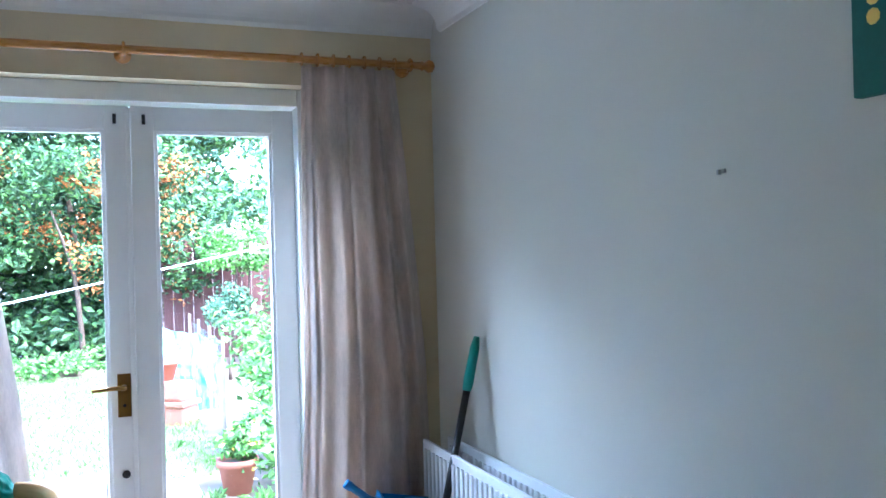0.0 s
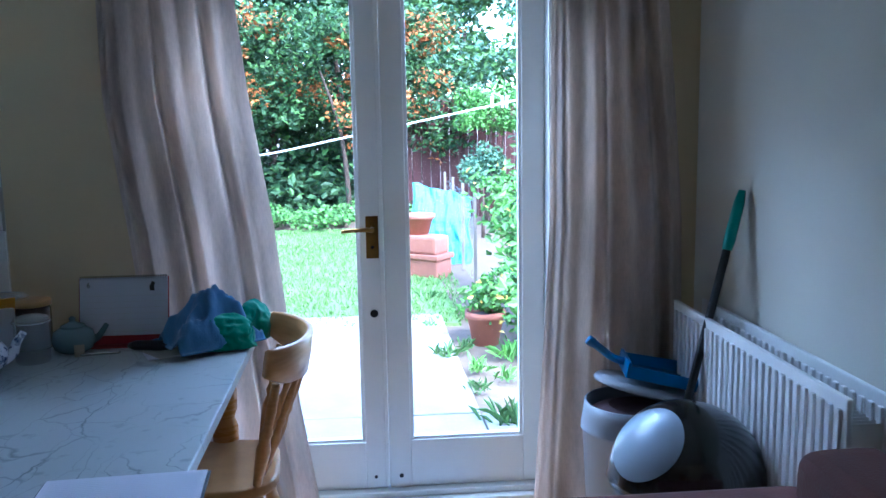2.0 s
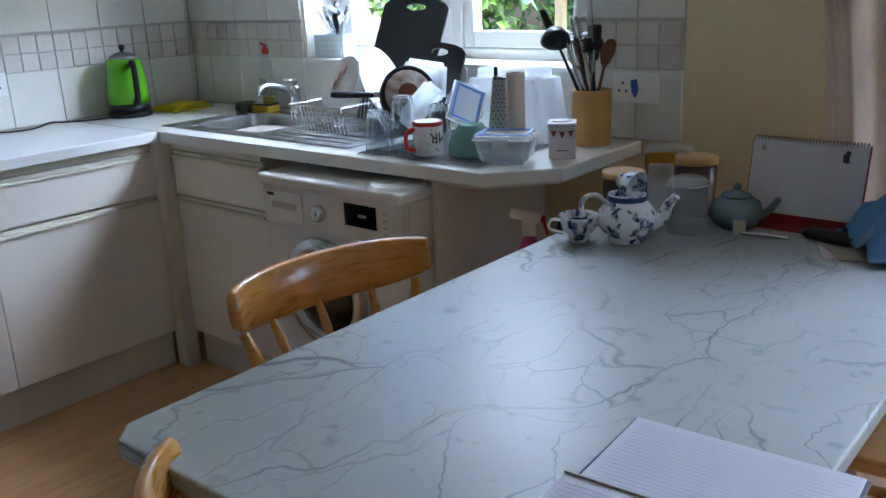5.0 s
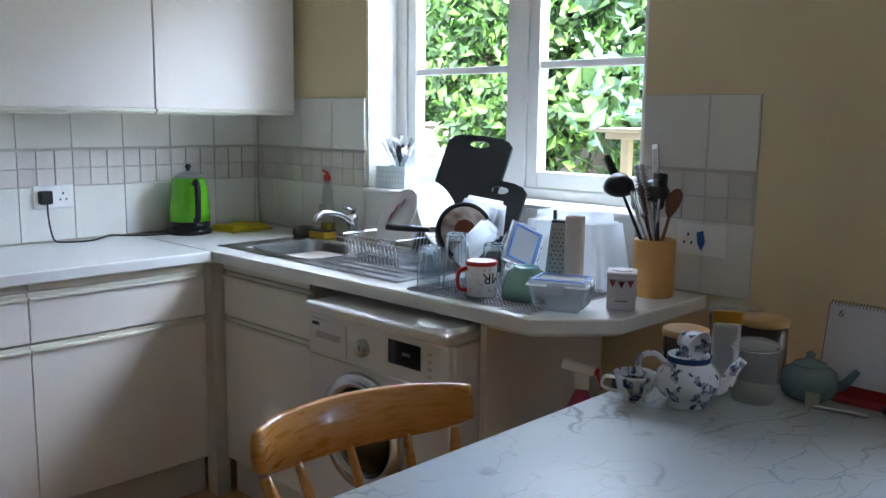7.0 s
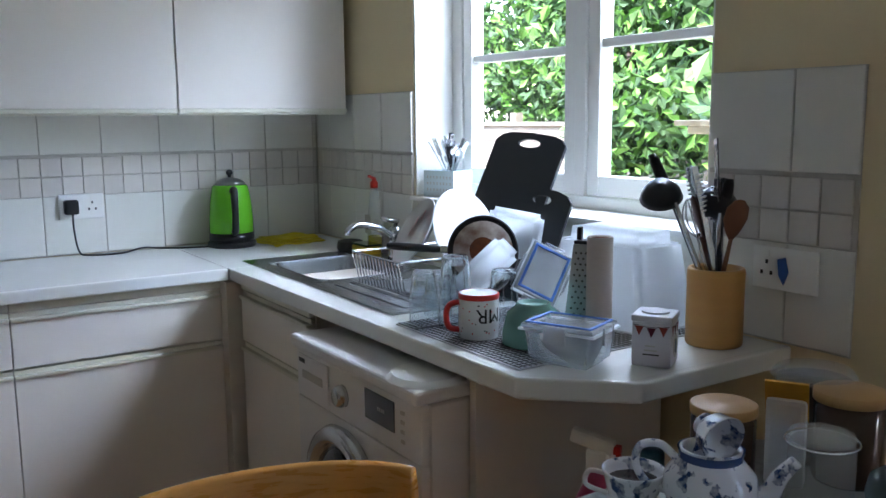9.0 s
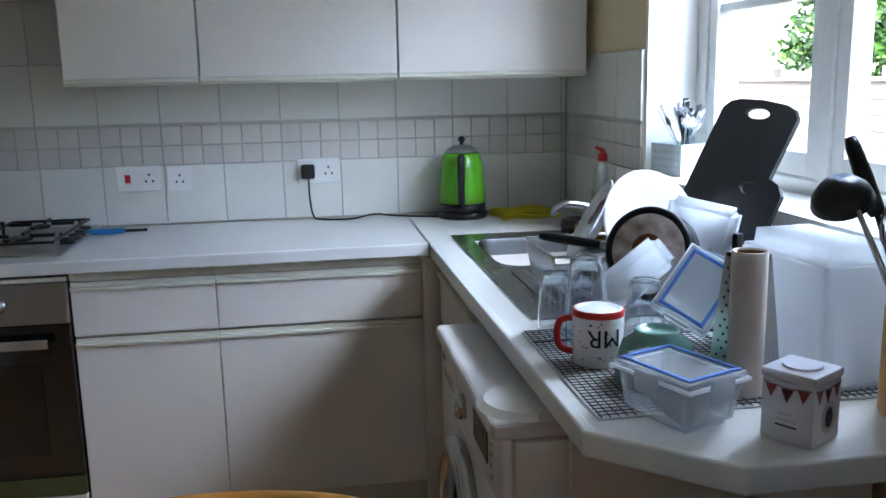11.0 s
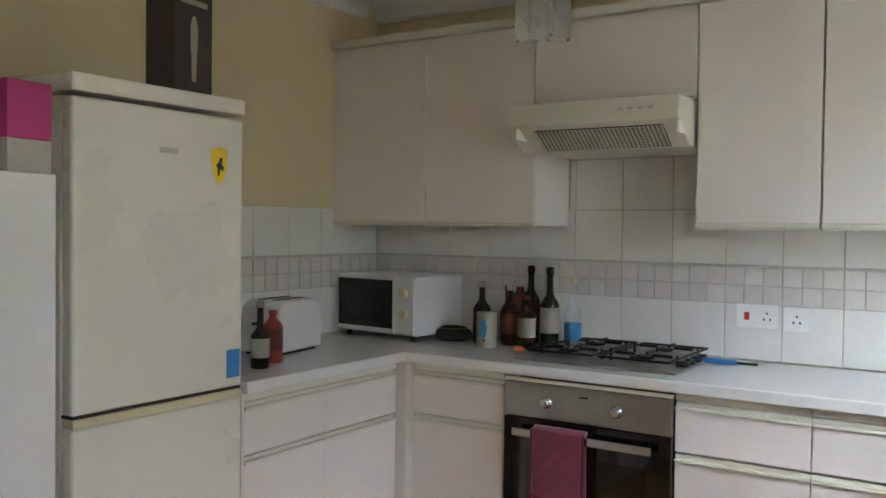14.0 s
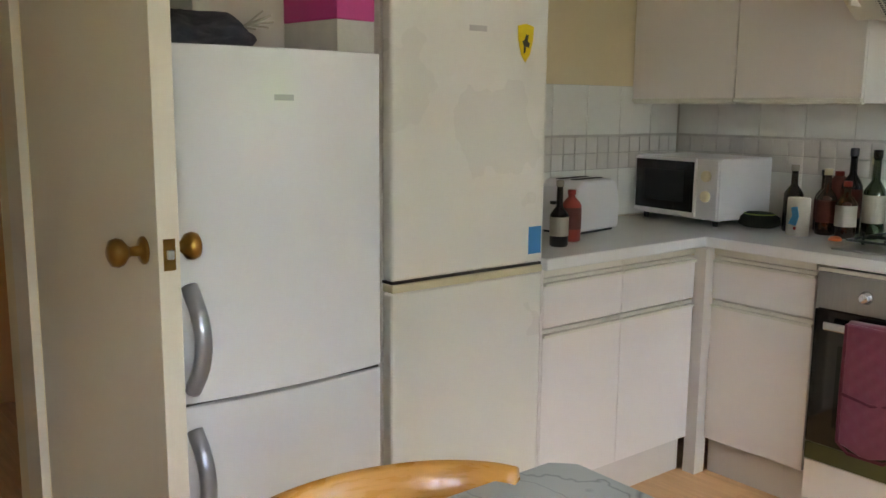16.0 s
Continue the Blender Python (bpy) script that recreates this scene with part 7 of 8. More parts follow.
utensil("tongs", "thin steel tongs leaning out of the pot", 300, 4, 0.32, "tongs", "chrome", 70)
utensil("skimmer", "black round skimmer standing in the pot", 320, 9, 0.34, "ladle", "black", 90)
utensil("knife", "black-handled tool with its grip upwards in the pot", 46, 8, 0.32, "grip", "black")

# cutting boards against the window
M["board"] = material("dark_grey_plastic_board", "26282b", 0.55, vary=0.06, scale=10, fine=200, bump=0.2)


def board(label, m, w, h, hw):
    t = thing("chopping_board", label, "chopping board", m)
    hy = h - 0.032
    top = [(w / 2 - 0.02, h - 0.012), (w / 2 - 0.05, h - 0.004), (0, h), (-w / 2 + 0.05, h - 0.004), (-w / 2 + 0.02, h - 0.012)]
    bm = bmesh.new()
    outer = [(-w / 2, 0.0), (w / 2, 0.0), (w / 2, h - 0.03)] + top + [(-w / 2, h - 0.03)]
    hole = [(hw * math.cos(a), hy + 0.013 * math.sin(a)) for a in [i * math.pi / 8 for i in range(16)]]
    ov = [bm.verts.new((x, 0, z)) for x, z in outer]
    hv = [bm.verts.new((x, 0, z)) for x, z in hole]
    ed = [bm.edges.new((ov[i], ov[(i + 1) % len(ov)])) for i in range(len(ov))] + [bm.edges.new((hv[i], hv[(i + 1) % 16])) for i in range(16)]
    bmesh.ops.triangle_fill(bm, use_beauty=True, use_dissolve=False, edges=ed)
    ext = bmesh.ops.extrude_face_region(bm, geom=bm.faces[:])
    bmesh.ops.translate(bm, vec=(0, 0.009, 0), verts=[g for g in ext["geom"] if isinstance(g, bmesh.types.BMVert)])
    bmesh.ops.recalc_face_normals(bm, faces=bm.faces)
    part("board", bm, "board", t)
    return t


board("large dark grey plastic chopping board leaning in the window", Matrix.Translation((1.262, -0.125, TOP + 0.010)) @ pose(0, 0, 0, -25, 4, 8), 0.265, 0.445, 0.042)
board("smaller dark grey plastic chopping board leaning in front", Matrix.Translation((1.462, -0.175, TOP + 0.01)) @ pose(0, 0, 0, -24, 4, 8), 0.195, 0.29, 0.032)
bs = thing("cutlery_basket", "pale slotted cutlery basket on the window sill", "cutlery basket", Matrix.Translation((0.835, 0.062, WIN_Z0 + 0.0165)) @ pose(0, 0, 0, 0, 0, 14))
part("basket", joined(box(-0.065, 0.065, -0.045, -0.042, 0, 0.085), box(-0.065, 0.065, 0.042, 0.045, 0, 0.085), box(-0.065, -0.062, -0.042, 0.042, 0, 0.085), box(0.062, 0.065, -0.042, 0.042, 0, 0.085), box(-0.062, 0.062, -0.042, 0.042, 0, 0.004)), material("pale_blue_plastic", "c7d4d6", 0.45), bs)
part("slots", joined(*[box(-0.05 + i * 0.014, -0.045 + i * 0.014, -0.0456, -0.0451, 0.02 + j * 0.02, 0.028 + j * 0.02) for i in range(8) for j in range(3)]), "grout", bs)
tagged(bs.children[-1], kind="stuff")
rr3 = random.Random(12)
for i in range(26):
    a, l = rr3.uniform(-1.9, 2.9), rr3.uniform(0.16, 0.21)
    le = rr3.uniform(0.15, 0.75)
    p0 = Vector((0.835 - 0.03 * math.cos(a), 0.075 - 0.02 * math.sin(a), WIN_Z0 + 0.022))
    d = Vector((math.cos(a) * math.sin(le), math.sin(a) * math.sin(le) * 0.6, math.cos(le)))
    c = thing(("fork", "table_knife", "spoon")[i % 3], ("steel fork", "steel table knife", "steel spoon")[i % 3] + " standing in the cutlery basket", "cutlery", Matrix.Translation(p0) @ d.to_track_quat("Z", "Y").to_matrix().to_4x4())
    part("shank", box(-0.003, 0.003, -0.001, 0.001, 0, l * 0.7, 0.0008), "chrome", c)
    if i % 3 == 0:
        part("head", joined(box(-0.010, 0.010, -0.001, 0.001, l * 0.7, l * 0.8, 0.0008), *[box(x - 0.0015, x + 0.0015, -0.001, 0.001, l * 0.8, l, 0.0004) for x in (-0.008, -0.0027, 0.0027, 0.008)]), "chrome", c)
    elif i % 3 == 1:
        part("blade", box(-0.008, 0.008, -0.0012, 0.0012, l * 0.55, l, 0.001), "black" if i % 2 else "chrome", c)
    else:
        part("head", moved(lathe([(0.003, 0), (0.014, 0.015), (0.015, 0.03), (0.0, 0.045)], 12, False), Matrix.Translation((0, 0, l * 0.7)) @ Matrix.Scale(0.2, 4, (0, 1, 0))), "chrome", c)


# ---- things on and behind the table ----
M["willow"] = None


def willow_material():
    m = material("blue_and_white_china", "dfe2e6", 0.12, vary=0.01, bump=0)
    t = m.node_tree
    n, link = t.nodes, t.links.new
    co = n.new("ShaderNodeTexCoord")
    a = n.new("ShaderNodeTexNoise")
    a.inputs["Scale"].default_value, a.inputs["Detail"].default_value = 38, 3
    link(co.outputs["Object"], a.inputs["Vector"])
    r = n.new("ShaderNodeMapRange")
    r.inputs["From Min"].default_value, r.inputs["From Max"].default_value = 0.53, 0.57
    link(a.outputs["Fac"], r.inputs["Value"])
    b = n.new("ShaderNodeTexNoise")
    b.inputs["Scale"].default_value, b.inputs["Detail"].default_value = 90, 2
    link(co.outputs["Object"], b.inputs["Vector"])
    r2 = n.new("ShaderNodeMapRange")
    r2.inputs["From Min"].default_value, r2.inputs["From Max"].default_value = 0.35, 0.6
    r2.inputs["To Min"].default_value = 0.35
    link(b.outputs["Fac"], r2.inputs["Value"])
    mu = n.new("ShaderNodeMath")
    mu.operation = "MULTIPLY"
    link(r.outputs[0], mu.inputs[0])
    link(r2.outputs[0], mu.inputs[1])
    mx = n.new("ShaderNodeMix")
    mx.data_type = "RGBA"
    mx.inputs["A"].default_value, mx.inputs["B"].default_value = rgb("dcdfe4"), rgb("26406e")
    link(mu.outputs[0], mx.inputs["Factor"])
    link(mx.outputs["Result"], n["Principled BSDF"].inputs["Base Color"])
    return m


M["willow"] = willow_material()
tp = thing("teapot", "blue and white willow-pattern teapot without its lid", "teapot", Matrix.Translation((2.405, -0.54, TZ)) @ pose(0, 0, 0, 0, 0, 40) @ Matrix.Diagonal((0.94, 0.94, 0.92, 1)))
part("body", lathe([(0.042, 0), (0.045, 0.006), (0.040, 0.012), (0.062, 0.03), (0.072, 0.055), (0.068, 0.08), (0.052, 0.10), (0.044, 0.112), (0.047, 0.122), (0.043, 0.123), (0.040, 0.112), (0.045, 0.098)], 44, False), "willow", tp, smooth=True)
part("spout", tube(smoothed([(0.058, 0, 0.042), (0.085, 0, 0.055), (0.10, 0, 0.085), (0.122, 0, 0.112)], 5), [0.022, 0.021, 0.02, 0.019, 0.018, 0.017, 0.016, 0.015, 0.014, 0.0135, 0.013, 0.012, 0.012, 0.011, 0.011, 0.010], 14), "willow", tp, smooth=True)
part("handle", tube(smoothed([(-0.050, 0, 0.098), (-0.075, 0, 0.12), (-0.105, 0, 0.115), (-0.112, 0, 0.085), (-0.095, 0, 0.055), (-0.066, 0, 0.045)], 5), 0.0065, 10), "willow", tp, smooth=True)
part("rim_band", lathe([(0.0475, 0.106), (0.0478, 0.112), (0.0505, 0.121)], 40, False), material("cobalt_band", "3a4f7c", 0.15, bump=0), tp, smooth=True)
c2 = thing("cup", "blue and white china cup lying tilted in the teapot's mouth", "cup", Matrix.Translation((2.405, -0.54, TZ + 0.138)) @ pose(0, 0, 0, 30, 105, 20))
cup_prof = [(0.02, 0), (0.021, 0.006), (0.018, 0.008), (0.034, 0.025), (0.040, 0.05), (0.042, 0.055), (0.040, 0.055), (0.037, 0.048), (0.031, 0.026), (0.0, 0.012)]
part("body", lathe([(r * 0.85, z * 0.85 - 0.02) for r, z in cup_prof], 32, False), "willow", c2, smooth=True)
c1 = thing("cup", "blue and white china tea cup on the marble table", "cup", Matrix.Translation((2.313, -0.60, TZ)) @ pose(0, 0, 0, 0, 0, 222) @ Matrix.Diagonal((1.12, 1.12, 1.15, 1)))
part("body", lathe([(r, z) for r, z in cup_prof], 36, False), "willow", c1, smooth=True)
part("handle", tube(smoothed([(0.036, 0, 0.045), (0.058, 0, 0.047), (0.062, 0, 0.028), (0.033, 0, 0.018)], 5), 0.0035, 8), "china", c1, smooth=True)
part("tea", lathe([(0.034, 0.040), (0.0, 0.040)], 24, False), material("dark_tea", "3a1d10", 0.1, bump=0), c1)


def clip_jar(name, label, x, y, z, r, h, fill=None, wood=False):
    j = thing(name, label, "jar", Matrix.Translation((x, y, z)))
    part("jar_glass", lathe([(r * 0.95, 0), (r, 0.006), (r, h * 0.82), (r * 0.88, h * 0.88)], 32), "g_clear" if not wood else "jar_dark", j, smooth=True)
    if wood:
        part("lid", lathe([(r * 1.02, h * 0.885), (r * 1.04, h * 0.89), (r * 1.04, h * 0.99), (r * 0.98, h)], 32), "pale_wood_lid", j, "pale wooden lid", smooth=True)
    else:
        part("lid", lathe([(r * 0.95, h * 0.885), (r * 1.0, h * 0.91), (r * 0.96, h * 0.96), (r * 0.6, h)], 32), "g_clear", j, smooth=True)
        part("wire_clip", tube([((r + 0.004) * math.cos(a), (r + 0.004) * math.sin(a), h * 0.87) for a in [i * math.pi / 12 for i in range(25)]], 0.0016, 5), "chrome", j)
    if fill:
        part("contents", lathe([(r * 0.9, 0.007), (r * 0.9, h * 0.3)], 24), fill, j)
    return j


M["jar_dark"] = material("smoky_storage_jar", "4a3a30", 0.15, bump=0, vary=0.2, coat=0.3)
M["pale_wood_lid"] = material("pale_wood_lid", "c39a66", 0.5, vary=0.1, scale=8)
clip_jar("storage_jar", "empty clear glass clip-top jar on the marble table", 2.488, -0.400, TZ, 0.047, 0.135)
clip_jar("storage_jar", "storage jar with a pale wooden lid behind the teapot", 2.33, -0.42, TZ, 0.05, 0.135, None, True)
clip_jar("storage_jar", "tall storage jar with a pale wooden lid against the wall", 2.43, -0.235, TZ, 0.055, 0.148, None, True)
clip_jar("storage_jar", "clear storage jar with a round glass lid against the wall", 2.37, -0.24, TZ, 0.0, 0.0) if False else None
pk = thing("flour_bag", "yellow and clear paper food packet behind the teapot", "packet", Matrix.Translation((2.385, -0.335, TZ)) @ pose(0, 0, 0, 6, 0, 30))
part("bag", box(-0.03, 0.03, -0.018, 0.018, 0, 0.15, 0.008), "frosted", pk)
part("flap", moved(box(-0.032, 0.032, -0.002, 0.002, -0.05, 0.03, 0.001), Matrix.Translation((0, -0.01, 0.155)) @ pose(0, 0, 0, 24, 0, 0)), material("yellow_card", "c98f1c", 0.7), pk)
bt = thing("glass_bowl", "clear glass dish with lid beside the worktop end", "dish", Matrix.Translation((2.34, -0.20, TZ)))
part("stack", lathe([(0.05, 0), (0.06, 0.01), (0.06, 0.14)], 28), "jar_dark", bt, smooth=True)
part("lid", lathe([(0.068, 0.141), (0.07, 0.146), (0.06, 0.158), (0.03, 0.164), (0.01, 0.166)], 32), "g_clear", bt, smooth=True)
t2 = thing("teapot", "small grey-green pottery teapot beside the calendar", "teapot", Matrix.Translation((2.568, -0.300, TZ)) @ pose(0, 0, 0, 0, 0, 14))
GREY = material("grey_green_glaze", "6f8488", 0.25, vary=0.06, coat=0.2)
part("body", lathe([(0.038, 0), (0.055, 0.012), (0.062, 0.035), (0.055, 0.062), (0.036, 0.074)], 36), GREY, t2, smooth=True)
part("lid", lathe([(0.036, 0.0745), (0.034, 0.080), (0.012, 0.088), (0.008, 0.094), (0.011, 0.10), (0.004, 0.106)], 24), GREY, t2, smooth=True)
part("spout", tube(smoothed([(0.050, 0, 0.030), (0.07, 0, 0.04), (0.095, 0, 0.075)], 5), [0.014, 0.013, 0.012, 0.011, 0.011, 0.010, 0.009, 0.009, 0.008, 0.008, 0.007], 10), GREY, t2, smooth=True)
part("tag", box(0.005, 0.033, -0.078, -0.0765, 0.0, 0.036, 0.0005), "label_white", t2, "paper tea-bag tag with grey chevrons")
cal = thing("calendar", "spiral-bound desk calendar with a red base standing on the table", "calendar", Matrix.Translation((2.697, -0.240, TZ)) @ pose(0, 0, 0, 0, 0, -1))
part("red_stand", joined(moved(box(-0.135, 0.135, -0.0015, 0.0015, 0, 0.205), pose(0, 0, 0, -12, 0, 0)), box(-0.135, 0.135, -0.045, 0.0, 0.0, 0.003)), material("red_card", "8c1c1f", 0.6), cal)
part("page", moved(box(-0.132, 0.132, -0.005, -0.0022, 0.028, 0.205, 0.0005), pose(0, 0, 0, -12, 0, 0)), "paper", cal)
part("spiral", joined(*[moved(tube([(x, -0.003 + 0.006 * math.cos(a), 0.205 + 0.006 * math.sin(a)) for a in [k * math.pi / 4 for k in range(9)]], 0.0009, 4), pose(0, 0, 0, -12, 0, 0)) for x in [-0.128 + i * 0.0075 for i in range(35)]]), "black", cal)
tagged(cal.children[-1], kind="stuff")
writing("6", 0.024, pose(0, 0, 0, -12, 0, 0) @ Matrix.Translation((-0.105, -0.0056, 0.182)) @ pose(0, 0, 0, 90, 0, 0), material("olive_ink", "5c6650", 0.8), cal, "date")
part("printed_figure", moved(slab([(-0.006, -0.014), (0.008, -0.014), (0.006, 0.0), (0.010, 0.010), (0.0, 0.016), (-0.004, 0.006), (-0.008, 0.002)], 0, 0.0004), pose(0, 0, 0, -12, 0, 0) @ Matrix.Translation((0.085, -0.0052, 0.176)) @ pose(0, 0, 0, 90, 0, 0)), "dark_gap", cal)
for i in range(7):
    part("printed_line", moved(box(-0.125, 0.125, -0.0055, -0.0051, 0.04 + i * 0.018, 0.0405 + i * 0.018), pose(0, 0, 0, -12, 0, 0)), "grout", cal)
sg = thing("sunglasses_case", "dark spectacle case and pens lying before the calendar", "spectacle case", Matrix.Translation((2.80, -0.33, TZ)) @ pose(0, 0, 0, 0, 0, -10))
part("case", moved(lathe([(0.012, -0.07), (0.022, -0.05), (0.024, 0.03), (0.014, 0.07)], 16), Matrix.Translation((0, 0, 0.016)) @ Matrix.Rotation(radians(90), 4, "Y") @ Matrix.Scale(0.65, 4, (1, 0, 0))), "black", sg, smooth=True)
pn = thing("pen", "silver pen lying before the small teapot", "pen", Matrix.Translation((2.66, -0.36, TZ + 0.0055)) @ pose(0, 0, 0, 0, 90, 8))
part("barrel", lathe([(0.002, -0.06), (0.005, -0.05), (0.005, 0.05), (0.003, 0.055)], 10), "chrome", pn, smooth=True)
env = thing("papers", "white papers under the gardening gloves", "paper", Matrix.Translation((2.88, -0.34, TZ)) @ pose(0, 0, 0, 0, 0, 24))
part("sheet", box(-0.10, 0.09, -0.07, 0.07, 0.0, 0.003, 0.0005), "paper", env)
part("sheet", moved(box(-0.09, 0.09, -0.07, 0.07, 0.0032, 0.005, 0.0005), pose(0, 0, 0, 0, 0, 14)), "label_white", env)

# crumpled cloths: a blue cloth over green gloves
def lump(name, mat, parent, m, sx, sy, sz, seed, crease=0.25):
    bm = bmesh.new()
    bmesh.ops.create_icosphere(bm, subdivisions=5, radius=1.0)
    for v in bm.verts:
        p = v.co.copy()
        f = 1 + crease * noise.noise(p * 1.6 + Vector((seed, 0, 0))) + crease * 0.45 * (1 - abs(noise.noise(p * 3.2 + Vector((0, seed, 0)))) * 3)* 0.5
        v.co = Vector((p.x * sx * f, p.y * sy * f, max(0.0, (p.z * f + 0.35)) * sz))
    return part(name, moved(bm, m), mat, parent, smooth=True)


gl = thing("gardening_gloves", "crumpled pale blue and green gloves heaped on the table corner", "gloves", Matrix.Translation((2.99, -0.295, TZ + 0.004)) @ Matrix.Diagonal((1.05, 1.15, 1.28, 1)))
M["blue_cotton"] = material("faded_blue_cotton", "4d7ba6", 0.95, vary=0.12, scale=10, fine=200, bump=0.5, sheen=0.3)
M["green_cotton"] = material("teal_green_cotton", "1c8a6c", 0.9, vary=0.12, scale=10, fine=180, bump=0.5, sheen=0.2)
lump("green_glove", "green_cotton", gl, Matrix.Translation((0.01, -0.03, 0.001)), 0.10, 0.055, 0.055, 3.0)
lump("green_glove", "green_cotton", gl, Matrix.Translation((0.09, 0.05, 0.001)) @ pose(0, 0, 0, 0, 0, 60), 0.07, 0.045, 0.065, 8.0)
bm = bmesh.new()
n_ = 40
g = []
for j in range(n_ + 1):
    row = []
    for i in range(n_ + 1):
        u, v = i / n_ - 0.5, j / n_ - 0.5
        r = math.hypot(u, v)
        z = 0.085 * math.exp(-((u * 1.9) ** 4 + (v * 2.1) ** 4) * 2.2) + 0.03 * math.exp(-(((u - 0.15) * 4) ** 2 + ((v + 0.1) * 4) ** 2)) + 0.02
        z += 0.012 * math.sin(14 * (u * 0.6 + v) + 2) * (0.4 + r) + 0.05 * noise.noise((u * 4, v * 4, 2.0)) * (0.4 + r) + 0.02 * abs(noise.noise((u * 9, v * 9, 5.0)))
        ang = math.atan2(v, u)
        z += 0.010 * math.sin(7 * ang + 1) * min(1, r * 3)
        row.append(bm.verts.new((u * 0.25 - 0.02, v * 0.22 + 0.02, max(0.012, z - 0.05 * r))))
    g.append(row)
for a, b in zip(g, g[1:]):
    for i in range(n_):
        bm.faces.new((a[i], a[i + 1], b[i + 1], b[i]))
bc = part("blue_glove", moved(bm, pose(0, 0, 0, 0, 0, 35)), "blue_cotton", gl, "pale blue cotton cloth", smooth=True)
bc.modifiers.new("thickness", "SOLIDIFY").thickness = 0.003

# spray bottle on the floor behind the table
sb2 = thing("spray_bottle", "white trigger spray bottle with a pink body on a low shelf", "spray bottle", Matrix.Translation((2.05, -0.42, 0.50)) @ pose(0, 0, 0, 0, 0, 30))
part("bottle", lathe([(0.04, 0), (0.042, 0.01), (0.042, 0.13), (0.02, 0.18), (0.014, 0.19)], 20), material("pink_spray_bottle", "b3476a", 0.3), sb2, smooth=True)
part("trigger_head", joined(box(-0.02, 0.02, -0.014, 0.014, 0.191, 0.235, 0.006), moved(box(-0.055, 0.03, -0.012, 0.012, 0.0, 0.028, 0.007), Matrix.Translation((0, 0, 0.232)) @ pose(0, 0, 0, 0, 12, 0))), "white_gloss", sb2)
part("trigger", moved(box(0.0, 0.008, -0.006, 0.006, -0.045, 0, 0.002), Matrix.Translation((0.033, 0, 0.235)) @ pose(0, 0, 0, 0, -18, 0)), "red", sb2)
part("nozzle", box(0.0305, 0.044, -0.008, 0.008, 0.230, 0.246, 0.002), "red", sb2)
sb3 = thing("spray_bottle", "dark blue cleaning bottle on the low shelf", "bottle", Matrix.Translation((2.12, -0.35, 0.50)))
part("bottle", lathe([(0.032, 0), (0.034, 0.01), (0.034, 0.15), (0.022, 0.18)], 18), "navy_print" if "navy_print" in M else "blue_plastic", sb3, smooth=True)
part("cap", lathe([(0.022, 0.1805), (0.024, 0.19), (0.022, 0.235), (0.018, 0.24)], 18), material("teal_cap", "1c5a66", 0.4), sb3, smooth=True)
lowshelf = thing("low_shelf", "low dark wooden shelf unit between worktop and table", "shelf unit", Matrix.Translation((1.86, -0.50, 0)))
part("shelf_top", box(0, 0.36, 0, 0.46, 0.48, 0.499, 0.002), "plinth", lowshelf)
for x in (0, 0.342):
    part("side", box(x, x + 0.018, 0, 0.46, 0, 0.479), "plinth", lowshelf)
part("shelf_bottom", box(0.0185, 0.3415, 0, 0.46, 0.08, 0.098), "plinth", lowshelf)

# ---- on the fridges ----
bx = thing("box", "grey-brown appliance box with green top on the tall fridge", "cardboard box", Matrix.Translation((1.635, -2.668, 1.7165)) @ pose(0, 0, 0, 0, 0, 188) @ Matrix.Diagonal((0.88, 1, 1, 1)))
part("carton", box(-0.085, 0.085, -0.05, 0.05, 0, 0.33, 0.003), material("grey_brown_carton", "3f3733", 0.6, vary=0.08), bx)
part("green_band", box(-0.0856, 0.0856, -0.0508, -0.0502, 0.275, 0.329), material("green_print", "2f6b52", 0.6), bx)
part("product_picture", moved(slab([(-0.010, -0.09), (0.010, -0.09), (0.012, -0.02), (0.016, 0.0), (0.016, 0.06), (0.006, 0.085), (-0.006, 0.085), (-0.016, 0.06), (-0.016, 0.0), (-0.012, -0.02)], 0, 0.0006), Matrix.Translation((0.0, -0.0505, 0.12)) @ pose(0, 0, 0, 90, 0, 0)), "label_white", bx)
part("title_bar", box(-0.06, 0.06, -0.0508, -0.0502, 0.235, 0.25), "label_white", bx)
tray2 = thing("tray", "flat pale dish lying on the tall fridge freezer", "tray", Matrix.Translation((1.83, -2.88, 1.7165)))
part("dish", lathe([(0.13, 0), (0.15, 0.006), (0.15, 0.014), (0.14, 0.016)], 36), "fridge_side", tray2, smooth=True)
pb = thing("box", "bright pink and grey gift box on the glossy fridge freezer", "cardboard box", Matrix.Translation((2.185, -2.595, 1.4605)) @ pose(0, 0, 0, 0, 0, 187) @ Matrix.Diagonal((0.82, 0.9, 1, 1)))
part("carton", box(-0.066, 0.066, -0.11, 0.11, 0, 0.075, 0.002), "grout", pb)
part("pink_sleeve", box(-0.067, 0.067, -0.111, 0.111, 0.0755, 0.198, 0.003), material("bright_pink_card", "c2417f", 0.5, vary=0.04), pb)
part("white_print", moved(slab([(-0.03, -0.008), (-0.01, -0.002), (0.0, -0.018), (0.006, 0.0), (0.03, 0.012), (0.004, 0.006), (-0.004, 0.02), (-0.006, 0.004)], 0, 0.0006), Matrix.Translation((0.0674, 0.0, 0.12)) @ pose(0, 0, 0, 90, 0, 90)), "label_white", pb)
bx3 = thing("box", "white carton standing behind the pink box", "cardboard box", Matrix.Translation((2.30, -2.90, 1.4605)))
part("carton", box(-0.12, 0.12, -0.08, 0.08, 0, 0.17, 0.003), "fridge_side", bx3)
